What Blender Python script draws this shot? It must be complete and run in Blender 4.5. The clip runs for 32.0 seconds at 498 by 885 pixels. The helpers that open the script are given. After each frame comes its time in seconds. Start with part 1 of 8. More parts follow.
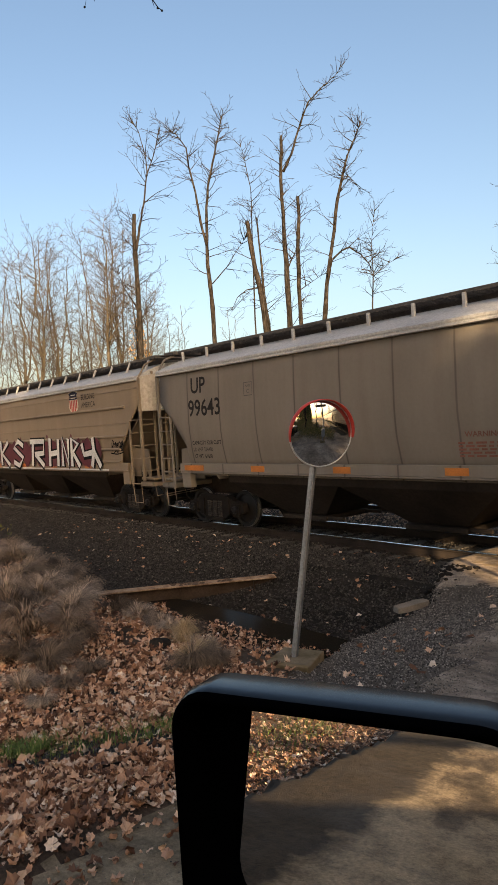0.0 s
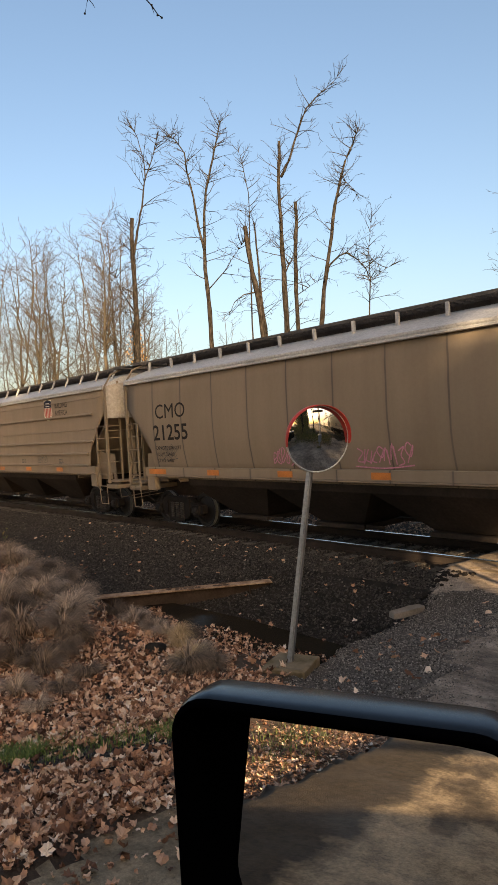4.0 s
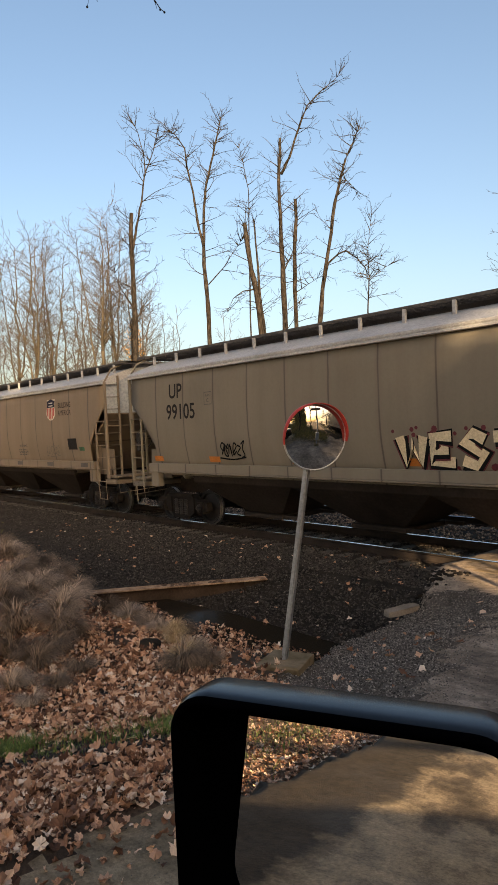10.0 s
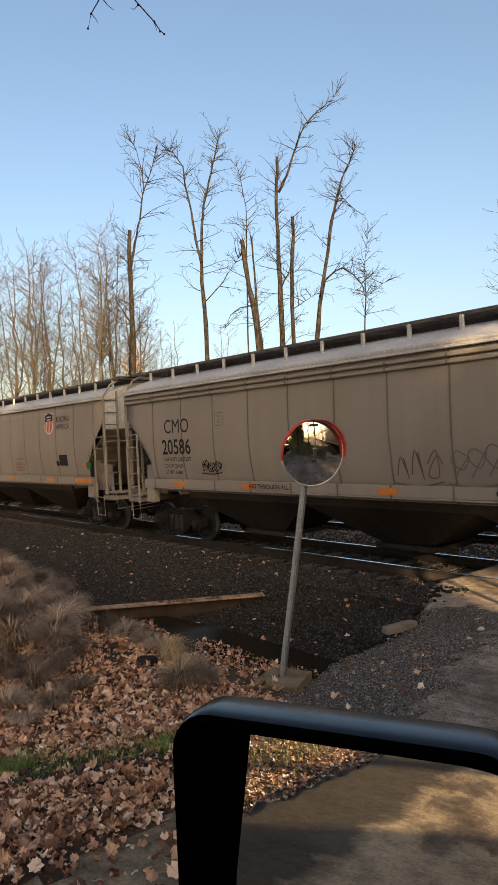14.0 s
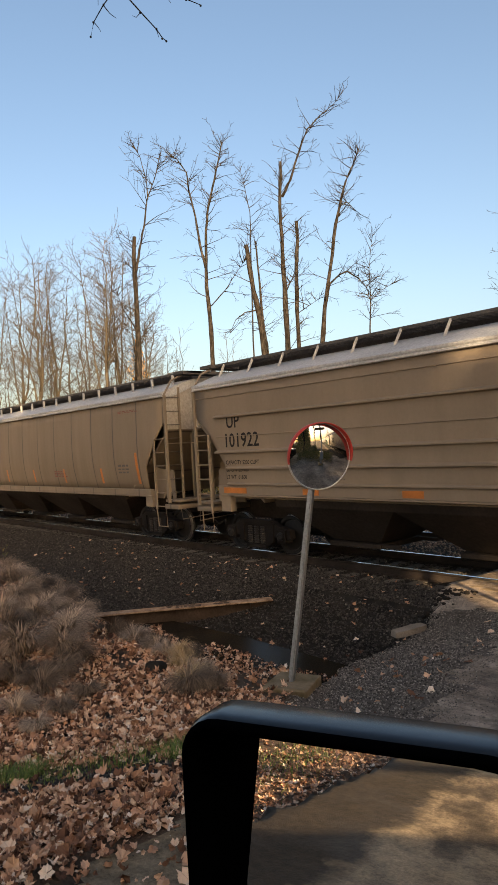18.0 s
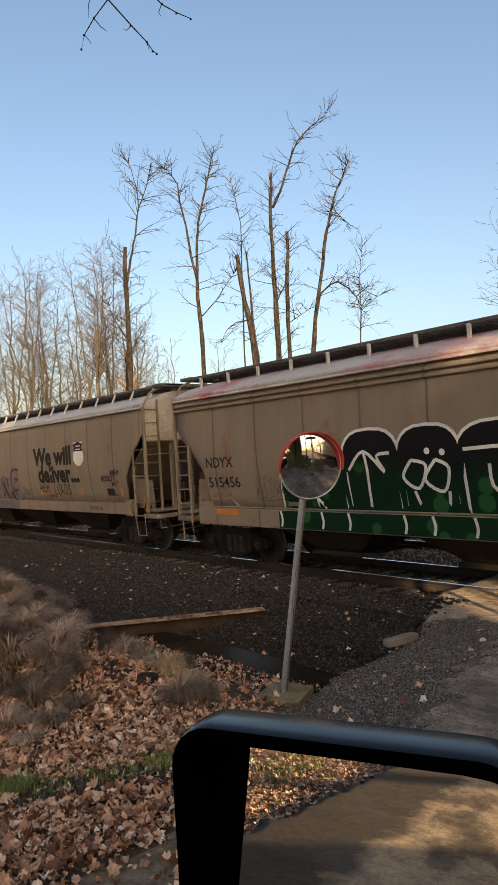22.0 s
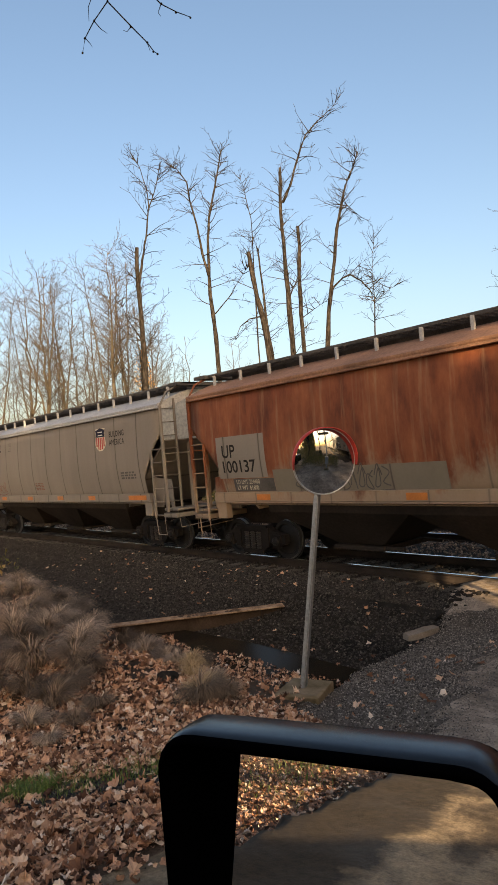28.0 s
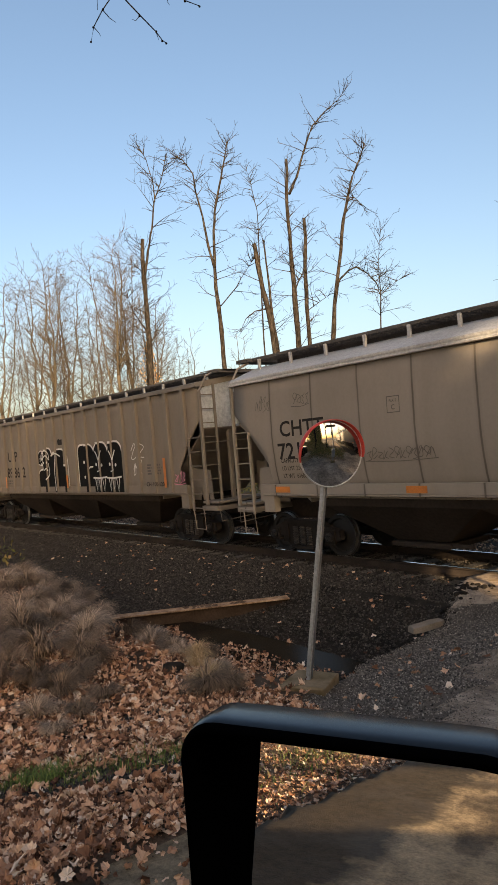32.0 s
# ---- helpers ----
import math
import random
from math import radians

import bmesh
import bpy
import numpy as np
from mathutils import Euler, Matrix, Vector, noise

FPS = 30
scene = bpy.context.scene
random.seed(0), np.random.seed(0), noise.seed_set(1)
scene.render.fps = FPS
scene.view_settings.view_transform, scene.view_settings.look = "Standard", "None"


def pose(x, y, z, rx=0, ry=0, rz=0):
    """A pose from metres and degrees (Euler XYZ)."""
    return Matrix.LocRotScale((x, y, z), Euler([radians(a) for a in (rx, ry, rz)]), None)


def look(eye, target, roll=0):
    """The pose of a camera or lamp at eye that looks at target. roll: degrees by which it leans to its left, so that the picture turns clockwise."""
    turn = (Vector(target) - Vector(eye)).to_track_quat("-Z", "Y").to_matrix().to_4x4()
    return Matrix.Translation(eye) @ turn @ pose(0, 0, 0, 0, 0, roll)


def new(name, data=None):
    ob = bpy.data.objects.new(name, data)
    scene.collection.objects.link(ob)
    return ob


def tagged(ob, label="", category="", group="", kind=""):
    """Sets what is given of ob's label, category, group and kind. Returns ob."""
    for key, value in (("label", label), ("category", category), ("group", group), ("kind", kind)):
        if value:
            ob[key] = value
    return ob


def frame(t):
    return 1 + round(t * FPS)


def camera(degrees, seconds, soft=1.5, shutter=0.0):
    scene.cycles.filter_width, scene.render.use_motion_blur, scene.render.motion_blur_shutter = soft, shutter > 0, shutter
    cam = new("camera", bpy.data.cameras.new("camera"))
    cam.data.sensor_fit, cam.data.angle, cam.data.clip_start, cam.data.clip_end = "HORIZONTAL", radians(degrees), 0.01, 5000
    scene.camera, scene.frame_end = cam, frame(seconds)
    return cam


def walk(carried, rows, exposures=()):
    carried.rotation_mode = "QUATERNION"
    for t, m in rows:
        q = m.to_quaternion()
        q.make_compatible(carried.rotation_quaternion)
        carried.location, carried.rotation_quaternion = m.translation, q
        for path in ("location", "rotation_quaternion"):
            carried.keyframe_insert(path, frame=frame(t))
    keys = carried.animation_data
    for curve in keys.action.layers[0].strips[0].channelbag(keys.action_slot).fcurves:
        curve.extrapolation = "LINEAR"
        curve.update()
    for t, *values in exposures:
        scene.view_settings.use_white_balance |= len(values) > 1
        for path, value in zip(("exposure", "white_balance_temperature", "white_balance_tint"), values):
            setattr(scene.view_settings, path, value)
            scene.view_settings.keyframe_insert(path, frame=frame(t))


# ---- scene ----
# ---------------------------------------------------------------- camera
def cam_pose(yaw, pitch, roll, x, y, z):
    return (Matrix.Translation((x, y, z)) @ Matrix.Rotation(radians(yaw), 4, "Z")
            @ Matrix.Rotation(radians(90 + pitch), 4, "X") @ Matrix.Rotation(radians(roll), 4, "Z"))


# seconds, yaw, pitch, roll, eye
PATH = [
    (0, 50.300, -1.670, -3.750, -0.002, 0.026, 2.593),
    (0.5, 50.060, -1.783, -3.607, -0.002, 0.025, 2.593),
    (1, 49.974, -1.869, -3.562, 0.003, 0.020, 2.596),
    (1.5, 49.946, -1.862, -3.502, 0.001, 0.021, 2.596),
    (2, 49.890, -1.749, -3.548, 0.006, 0.017, 2.599),
    (2.5, 49.795, -1.597, -3.511, 0.001, 0.019, 2.598),
    (3, 49.821, -1.377, -3.439, 0.002, 0.019, 2.598),
    (3.5, 49.920, -1.336, -3.456, 0.006, 0.014, 2.601),
    (5.5, 50.174, -1.261, -3.261, 0.001, 0.014, 2.601),
    (6, 50.298, -1.184, -3.223, 0.002, 0.013, 2.602),
    (6.5, 50.373, -1.146, -3.202, 0.003, 0.012, 2.603),
    (7, 50.351, -1.168, -3.144, -0.002, 0.014, 2.601),
    (7.5, 50.304, -1.221, -3.137, 0.006, 0.009, 2.604),
    (8, 50.191, -1.357, -3.095, -0.001, 0.013, 2.602),
    (8.5, 50.002, -1.581, -3.036, -0.001, 0.013, 2.602),
    (9, 49.887, -1.714, -2.939, -0.005, 0.015, 2.601),
    (9.5, 49.820, -1.705, -2.833, -0.004, 0.013, 2.601),
    (10, 49.714, -1.597, -2.691, -0.000, 0.009, 2.603),
    (10.5, 49.617, -1.388, -2.521, -0.001, 0.007, 2.604),
    (11, 49.585, -1.136, -2.434, 0.000, 0.006, 2.604),
    (11.5, 49.515, -0.953, -2.391, 0.000, 0.004, 2.605),
    (12, 49.479, -0.816, -2.371, -0.004, 0.005, 2.604),
    (12.5, 49.455, -0.699, -2.412, -0.002, 0.003, 2.606),
    (13, 49.447, -0.585, -2.442, -0.000, 0.000, 2.607),
    (13.5, 49.410, -0.420, -2.548, 0.002, -0.001, 2.608),
    (14, 49.422, -0.311, -2.613, -0.001, 0.001, 2.606),
    (14.5, 49.518, -0.226, -2.731, 0.003, -0.002, 2.608),
    (16.5, 49.865, -0.146, -3.014, 0.003, -0.001, 2.607),
    (17, 49.947, -0.093, -3.139, 0.003, -0.002, 2.607),
    (17.5, 49.963, -0.030, -3.212, -0.006, 0.005, 2.602),
    (18, 49.939, 0.088, -3.257, -0.001, 0.002, 2.604),
    (18.5, 49.890, 0.228, -3.240, -0.001, 0.002, 2.603),
    (19, 49.749, 0.364, -3.215, 0.006, -0.002, 2.606),
    (19.5, 49.641, 0.496, -3.191, -0.003, 0.005, 2.603),
    (20, 49.537, 0.613, -3.225, 0.008, -0.003, 2.607),
    (20.5, 49.449, 0.669, -3.262, 0.009, -0.003, 2.607),
    (21, 49.353, 0.749, -3.340, 0.015, -0.007, 2.609),
    (21.5, 49.250, 0.802, -3.367, 0.005, 0.001, 2.604),
    (22, 49.190, 0.848, -3.479, 0.004, 0.001, 2.603),
    (22.5, 49.190, 0.864, -3.495, 0.007, 0.000, 2.603),
    (23, 49.194, 0.929, -3.537, 0.010, -0.002, 2.605),
    (23.5, 49.184, 0.994, -3.517, 0.007, 0.000, 2.604),
    (24, 49.165, 0.979, -3.517, 0.003, 0.002, 2.603),
    (24.5, 49.192, 0.934, -3.522, 0.007, 0.000, 2.604),
    (25, 49.269, 0.923, -3.550, 0.000, 0.003, 2.603),
    (25.5, 49.514, 1.046, -3.757, 0.007, -0.001, 2.606),
    (27.5, 50.381, 1.066, -4.975, 0.039, 0.031, 2.621),
    (28, 50.653, 0.652, -5.063, 0.035, 0.041, 2.610),
    (28.5, 50.979, 0.433, -4.941, 0.023, 0.036, 2.606),
    (29, 51.120, 0.311, -4.772, 0.017, 0.027, 2.605),
    (29.5, 51.188, 0.151, -4.733, 0.012, 0.030, 2.603),
    (30, 51.193, 0.078, -4.714, 0.014, 0.028, 2.603),
    (30.5, 51.162, 0.026, -4.688, 0.011, 0.030, 2.603),
    (31, 51.126, 0.030, -4.679, 0.014, 0.027, 2.604),
    (31.5, 51.097, 0.078, -4.700, 0.015, 0.026, 2.605),
    (32, 51.080, 0.072, -4.775, 0.017, 0.024, 2.607),
]
cam = camera(39.64, 32.0, soft=1.5)
walk(cam, [(r[0], cam_pose(*r[1:])) for r in PATH], exposures=[(0.0, 1.82, 7650, 15), (32.0, 1.82, 7650, 15)])

# ---------------------------------------------------------------- light
SUN_AZ, SUN_EL = 120.0, 14.0          # degrees from +Y towards +X, and height
world = bpy.data.worlds.new("sky")
scene.world = world
world.use_nodes = True
wn = world.node_tree
sky = wn.nodes.new("ShaderNodeTexSky")
sky.sky_type = "NISHITA"
sky.sun_disc = False
sky.sun_elevation = radians(SUN_EL)
sky.sun_rotation = radians(SUN_AZ)
sky.altitude = 50
sky.air_density, sky.dust_density, sky.ozone_density = 0.85, 4.2, 1.2
back = wn.nodes["Background"]
back.inputs["Strength"].default_value = 0.09
rich = wn.nodes.new("ShaderNodeHueSaturation")
rich.inputs["Hue"].default_value = 0.497
rich.inputs["Saturation"].default_value = 1.12
wn.links.new(sky.outputs[0], rich.inputs["Color"])
wn.links.new(rich.outputs[0], back.inputs["Color"])
SUN_DIR = Vector((math.sin(radians(SUN_AZ)) * math.cos(radians(SUN_EL)),
                  math.cos(radians(SUN_AZ)) * math.cos(radians(SUN_EL)), math.sin(radians(SUN_EL))))
sun = bpy.data.lights.new("sun", "SUN")
sun.energy, sun.angle, sun.color = 5.0, radians(0.6), (1.0, 0.80, 0.52)
sun_ob = new("sun", sun)
sun_ob.matrix_world = look(SUN_DIR * 60, (0, 0, 0))

# ---------------------------------------------------------------- small helpers
rng = random.Random(7)


def part(name, bm, material, parent=None, label="", smooth=False):
    """Link a bmesh (or a mesh) as one object under a thing or part."""
    if isinstance(bm, bpy.types.Mesh):
        me = bm
    else:
        me = bpy.data.meshes.new(name)
        bm.to_mesh(me)
        bm.free()
    if material is not None and not me.materials:
        me.materials.append(material)
    if smooth:
        me.shade_smooth()
    ob = new(name, me)
    ob.parent = parent
    if label:
        tagged(ob, label)
    return ob


def data_mesh(name, verts, faces, material, smooth=False):
    me = bpy.data.meshes.new(name)
    me.from_pydata([tuple(v) for v in verts], [], [tuple(f) for f in faces])
    if material is not None:
        me.materials.append(material)
    if smooth:
        me.shade_smooth()
    return me


def thing(name, label, category, m=None, group="", kind=""):
    ob = new(name)
    if m is not None:
        ob.matrix_world = m
    return tagged(ob, label, category, group, kind)


def box(bm, x0, x1, y0, y1, z0, z1, m=None):
    vs = [bm.verts.new(p) for p in ((x0, y0, z0), (x1, y0, z0), (x1, y1, z0), (x0, y1, z0),
                                    (x0, y0, z1), (x1, y0, z1), (x1, y1, z1), (x0, y1, z1))]
    if m is not None:
        for v in vs:
            v.co = m @ v.co
    for f in ((3, 2, 1, 0), (4, 5, 6, 7), (0, 1, 5, 4), (1, 2, 6, 5), (2, 3, 7, 6), (3, 0, 4, 7)):
        bm.faces.new([vs[i] for i in f])
    return vs


def boxes(*items, bevel=0.0):
    bm = bmesh.new()
    for it in items:
        box(bm, *it)
    if bevel:
        bmesh.ops.bevel(bm, geom=bm.edges[:], offset=bevel, segments=1, affect="EDGES")
    return bm


def tube(bm, pts, radii, sides=6, cap=True):
    """A tube through points, with a radius at each."""
    rings = []
    pts = [Vector(p) for p in pts]
    for i, p in enumerate(pts):
        d = (pts[min(i + 1, len(pts) - 1)] - pts[max(i - 1, 0)]).normalized()
        a = d.cross(Vector((0, 0, 1)) if abs(d.z) < 0.9 else Vector((1, 0, 0))).normalized()
        b = d.cross(a)
        r = radii[i] if isinstance(radii, (list, tuple)) else radii
        rings.append([bm.verts.new(p + (a * math.cos(k * math.tau / sides) + b * math.sin(k * math.tau / sides)) * r)
                      for k in range(sides)])
    for r0, r1 in zip(rings, rings[1:]):
        for k in range(sides):
            bm.faces.new((r0[k], r0[(k + 1) % sides], r1[(k + 1) % sides], r1[k]))
    if cap:
        bm.faces.new(rings[0][::-1])
        bm.faces.new(rings[-1])
    return bm


def rod(pts, r, sides=6):
    return tube(bmesh.new(), pts, r, sides)


def plate(outline, y0, y1, axis="y"):
    """A closed outline in (x, z) extruded from y0 to y1 (or in (y, z) along x)."""
    bm = bmesh.new()
    put = (lambda a, b, c: (a, c, b)) if axis == "y" else (lambda a, b, c: (c, a, b))
    v0 = [bm.verts.new(put(a, b, y0)) for a, b in outline]
    v1 = [bm.verts.new(put(a, b, y1)) for a, b in outline]
    n = len(outline)
    bm.faces.new(v0)
    bm.faces.new(v1[::-1])
    for i in range(n):
        bm.faces.new((v0[(i + 1) % n], v0[i], v1[i], v1[(i + 1) % n]))
    bmesh.ops.recalc_face_normals(bm, faces=bm.faces[:])
    return bm


def lathe(bm, prof, m, sides=20):
    """Turn a profile of (radius, along) about the local z axis of m."""
    rings = [[bm.verts.new(m @ Vector((r * math.cos(k * math.tau / sides), r * math.sin(k * math.tau / sides), h)))
              for k in range(sides)] for r, h in prof]
    for r0, r1 in zip(rings, rings[1:]):
        for k in range(sides):
            bm.faces.new((r0[k], r0[(k + 1) % sides], r1[(k + 1) % sides], r1[k]))
    bm.faces.new(rings[0][::-1])
    bm.faces.new(rings[-1])
    return bm


def lerp(a, b, t):
    return a + (b - a) * t


def smooth01(t):
    t = min(max(t, 0.0), 1.0)
    return t * t * (3 - 2 * t)


# ---------------------------------------------------------------- materials
class Mat:
    """Small wrapper to write node materials shortly."""

    def __init__(self, name, rough=0.7, metal=0.0, spec=0.5):
        self.m = bpy.data.materials.new(name)
        self.m.use_nodes = True
        self.t = self.m.node_tree
        self.b = self.t.nodes["Principled BSDF"]
        self.b.inputs["Roughness"].default_value = rough
        self.b.inputs["Metallic"].default_value = metal
        self.b.inputs["Specular IOR Level"].default_value = spec
        self.coord = None

    def node(self, kind, **inputs):
        n = self.t.nodes.new(kind)
        for k, v in inputs.items():
            n.inputs[k].default_value = v
        return n

    def link(self, a, b):
        self.t.links.new(a, b)

    def co(self, scale=(1, 1, 1), kind="Object"):
        if self.coord is None:
            self.coord = self.t.nodes.new("ShaderNodeTexCoord")
        mp = self.t.nodes.new("ShaderNodeMapping")
        mp.inputs["Scale"].default_value = scale
        self.link(self.coord.outputs[kind], mp.inputs["Vector"])
        return mp.outputs[0]

    def noise(self, scale, detail=4, rough=0.6, stretch=(1, 1, 1), kind="Object"):
        n = self.node("ShaderNodeTexNoise", Scale=scale, Detail=detail, Roughness=rough)
        self.link(self.co(stretch, kind), n.inputs["Vector"])
        return n.outputs["Fac"]

    def ramp(self, fac, *stops):
        r = self.t.nodes.new("ShaderNodeValToRGB")
        e = r.color_ramp.elements
        while len(e) < len(stops):
            e.new(0.5)
        for i, (p, c) in enumerate(stops):
            e[i].position = p
            e[i].color = (c, c, c, 1) if isinstance(c, (int, float)) else (*c, 1)
        self.link(fac, r.inputs[0])
        return r.outputs[0]

    def mix(self, fac, a, b, mode="MIX"):
        n = self.t.nodes.new("ShaderNodeMix")
        n.data_type, n.blend_type = "RGBA", mode
        for sock, v in ((n.inputs[0], fac), (n.inputs[6], a), (n.inputs[7], b)):
            if isinstance(v, (int, float)):
                sock.default_value = v
            elif isinstance(v, tuple):
                sock.default_value = (*v, 1)
            else:
                self.link(v, sock)
        return n.outputs[2]

    def math(self, op, a, b=0.0):
        n = self.t.nodes.new("ShaderNodeMath")
        n.operation = op
        for i, v in enumerate((a, b)):
            if isinstance(v, (int, float)):
                n.inputs[i].default_value = v
            else:
                self.link(v, n.inputs[i])
        return n.outputs[0]

    def axis(self, which, kind="Object"):
        s = self.t.nodes.new("ShaderNodeSeparateXYZ")
        self.link(self.co(kind=kind), s.inputs[0])
        return s.outputs["XYZ".index(which)]

    def color(self, c):
        if isinstance(c, tuple):
            self.b.inputs["Base Color"].default_value = (*c, 1)
        else:
            self.link(c, self.b.inputs["Base Color"])
        return self

    def bump(self, height, strength=0.4, dist=0.02):
        n = self.node("ShaderNodeBump", Strength=strength, Distance=dist)
        self.link(height, n.inputs["Height"])
        self.link(n.outputs[0], self.b.inputs["Normal"])
        return self

    def rough(self, sock):
        self.link(sock, self.b.inputs["Roughness"])
        return self


def mul(c, k):
    return tuple(min(1.0, v * k) for v in c)


def simple(name, c, rough=0.7, metal=0.0, vary=0.25, scale=6.0, bump=0.2, spec=0.35):
    """A plain worn surface: one colour with two scales of variation."""
    m = Mat(name, rough, metal, spec)
    big = m.ramp(m.noise(scale * 0.25, 3), (0.3, mul(c, 1 - vary)), (0.7, mul(c, 1 + vary * 0.6)))
    fine = m.ramp(m.noise(scale * 6, 4), (0.35, 0.7), (0.65, 1.0))
    m.color(m.mix(1.0, big, fine, "MULTIPLY"))
    if bump:
        m.bump(m.noise(scale * 5, 4), bump, 0.01)
    return m.m


def car_paint(name, base, seam=1.15, dirt=0.5, rust=0.0, seam_dark=0.95):
    """Weathered freight car paint: vertical grime streaks, dusty seams, rust bloom."""
    m = Mat(name, 0.68, 0.0, 0.25)
    col = m.ramp(m.noise(0.35, 3), (0.3, mul(base, 0.9)), (0.7, mul(base, 1.08)))
    streak = m.ramp(m.noise(1.0, 5, 0.65, (2.6, 1, 0.30)), (0.35, (0.74, 0.70, 0.65)), (0.62, (1, 1, 1)))
    col = m.mix(dirt * 0.6, col, streak, "MULTIPLY")
    fine = m.ramp(m.noise(16, 5, 0.7), (0.32, 0.84), (0.6, 1.0))
    col = m.mix(0.4, col, fine, "MULTIPLY")
    if seam:
        wob = m.math("MULTIPLY", m.math("SUBTRACT", m.noise(1.2, 2), 0.5), 0.05)
        x = m.math("ADD", m.axis("X"), wob)
        fr = m.math("ABSOLUTE", m.math("SUBTRACT", m.math("FRACT", m.math("DIVIDE", x, seam)), 0.5))
        line = m.ramp(fr, (0.0, 0.0), (0.481, 0.0), (0.491, 1.0))
        halo = m.ramp(fr, (0.44, 0.0), (0.5, 1.0))
        patch = m.ramp(m.noise(0.9, 3, 0.6, (1.5, 1, 0.7)), (0.3, 0.55), (0.55, 1.0))
        col = m.mix(m.math("MULTIPLY", m.math("MULTIPLY", line, patch), seam_dark), col, (0.06, 0.05, 0.04))
        col = m.mix(m.math("MULTIPLY", m.math("MULTIPLY", halo, patch), seam_dark * 0.42), col, (0.12, 0.10, 0.08))
    if rust:
        height = m.math("MULTIPLY", m.math("SUBTRACT", m.axis("Z"), 2.2), 0.30 if rust > 0.3 else 0.0)
        spots = m.ramp(m.math("ADD", m.noise(0.9, 6, 0.7, (1.0, 1, 0.6)), height), (0.62 - rust * 0.5, 0.0), (0.78 - rust * 0.5, 1.0))
        rc = m.ramp(m.noise(1.5, 6, 0.68, (1.3, 1, 0.45)), (0.28, (0.085, 0.026, 0.013)), (0.48, (0.185, 0.055, 0.024)), (0.66, (0.260, 0.092, 0.040)), (0.82, (0.34, 0.165, 0.085)))
        worn = m.ramp(m.noise(2.4, 5, 0.62, (2.2, 1, 0.14)), (0.52, 0.0), (0.68, 1.0))
        rc = m.mix(m.math("MULTIPLY", worn, 0.55), rc, (0.30, 0.190, 0.112))
        col = m.mix(spots, col, rc)
    m.color(col)
    m.bump(m.noise(0.9, 3, 0.5, (2.2, 1, 1)), 0.35, 0.03)
    return m.m


M_ROOF = simple("roof_galvanised", (0.47, 0.46, 0.445), 0.55, 0.0, 0.2, 3)
M_ROOF_RUST = simple("roof_rusty", (0.34, 0.175, 0.105), 0.75, 0.0, 0.4, 3)
M_THROW = Mat("sprayed_black_and_green", 0.8, 0.0, 0.06)
_v = M_THROW.node("ShaderNodeTexVoronoi", Scale=2.1)
M_THROW.link(M_THROW.co((1, 0.0, 1)), _v.inputs["Vector"])
_low = M_THROW.ramp(M_THROW.math("MULTIPLY", M_THROW.math("ADD", M_THROW.axis("Z"), M_THROW.math("MULTIPLY", M_THROW.noise(1.5, 3), 0.8)), 0.3), (0.70, 1.0), (0.82, 0.0))
_grn = M_THROW.ramp(_v.outputs["Distance"], (0.30, (0.016, 0.075, 0.024)), (0.36, (0.005, 0.022, 0.010)))
M_THROW.color(M_THROW.mix(_low, (0.010, 0.010, 0.011), _grn))
M_THROW = M_THROW.m
M_ROOF_PINK = Mat("roof_overspray", 0.65, 0.0, 0.25)
_c = M_ROOF_PINK.ramp(M_ROOF_PINK.noise(0.55, 4, 0.6), (0.46, (0.42, 0.40, 0.39)), (0.60, (0.40, 0.17, 0.19)))
M_ROOF_PINK.color(M_ROOF_PINK.mix(0.7, _c, M_ROOF_PINK.ramp(M_ROOF_PINK.noise(14, 4), (0.3, 0.75), (0.65, 1.0)), "MULTIPLY"))
M_ROOF_PINK = M_ROOF_PINK.m
M_WALK = simple("walkway_grating", (0.105, 0.096, 0.088), 0.85, 0.0, 0.3, 8, 0.2, 0.1)
# near-black for hopper bays, outlet gates and centre sills
M_UNDER = simple("underbody_dark", (0.038, 0.030, 0.025), 0.9, 0.0, 0.45, 2.5, 0.2, 0.08)
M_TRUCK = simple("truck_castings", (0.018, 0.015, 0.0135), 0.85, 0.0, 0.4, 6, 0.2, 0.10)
M_SPRING = simple("truck_springs", (0.035, 0.031, 0.028), 0.7, 0.2, 0.3, 10)
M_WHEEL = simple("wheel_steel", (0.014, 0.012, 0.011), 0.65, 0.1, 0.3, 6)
M_TREAD = simple("wheel_tread", (0.50, 0.49, 0.47), 0.42, 1.0, 0.15, 8, 0)
M_BLACK = simple("lettering_black", (0.028, 0.025, 0.023), 0.8, 0.0, 0.2, 6, 0, 0.1)
M_SMALL = simple("stencil_grey", (0.10, 0.09, 0.08), 0.7, 0.0, 0.3, 6, 0)
M_FAINT = simple("stencil_faint", (0.135, 0.118, 0.100), 0.7, 0.0, 0.3, 6, 0)
M_REDTXT = simple("stencil_red", (0.24, 0.095, 0.065), 0.7, 0.0, 0.3, 6, 0)
M_WHITE = simple("stencil_white", (0.62, 0.60, 0.55), 0.7, 0.0, 0.2, 6, 0)
M_ORANGE = simple("reflective_strip", (0.56, 0.18, 0.035), 0.45, 0.0, 0.25, 10, 0)
M_SHBLUE = simple("shield_blue", (0.020, 0.022, 0.040), 0.7, 0.0, 0.2, 6, 0, 0.1)
M_SHRED = simple("shield_red", (0.45, 0.045, 0.032), 0.6, 0.0, 0.2, 6, 0)
M_SHCREAM = simple("shield_cream", (0.62, 0.55, 0.42), 0.6, 0.0, 0.2, 6, 0)
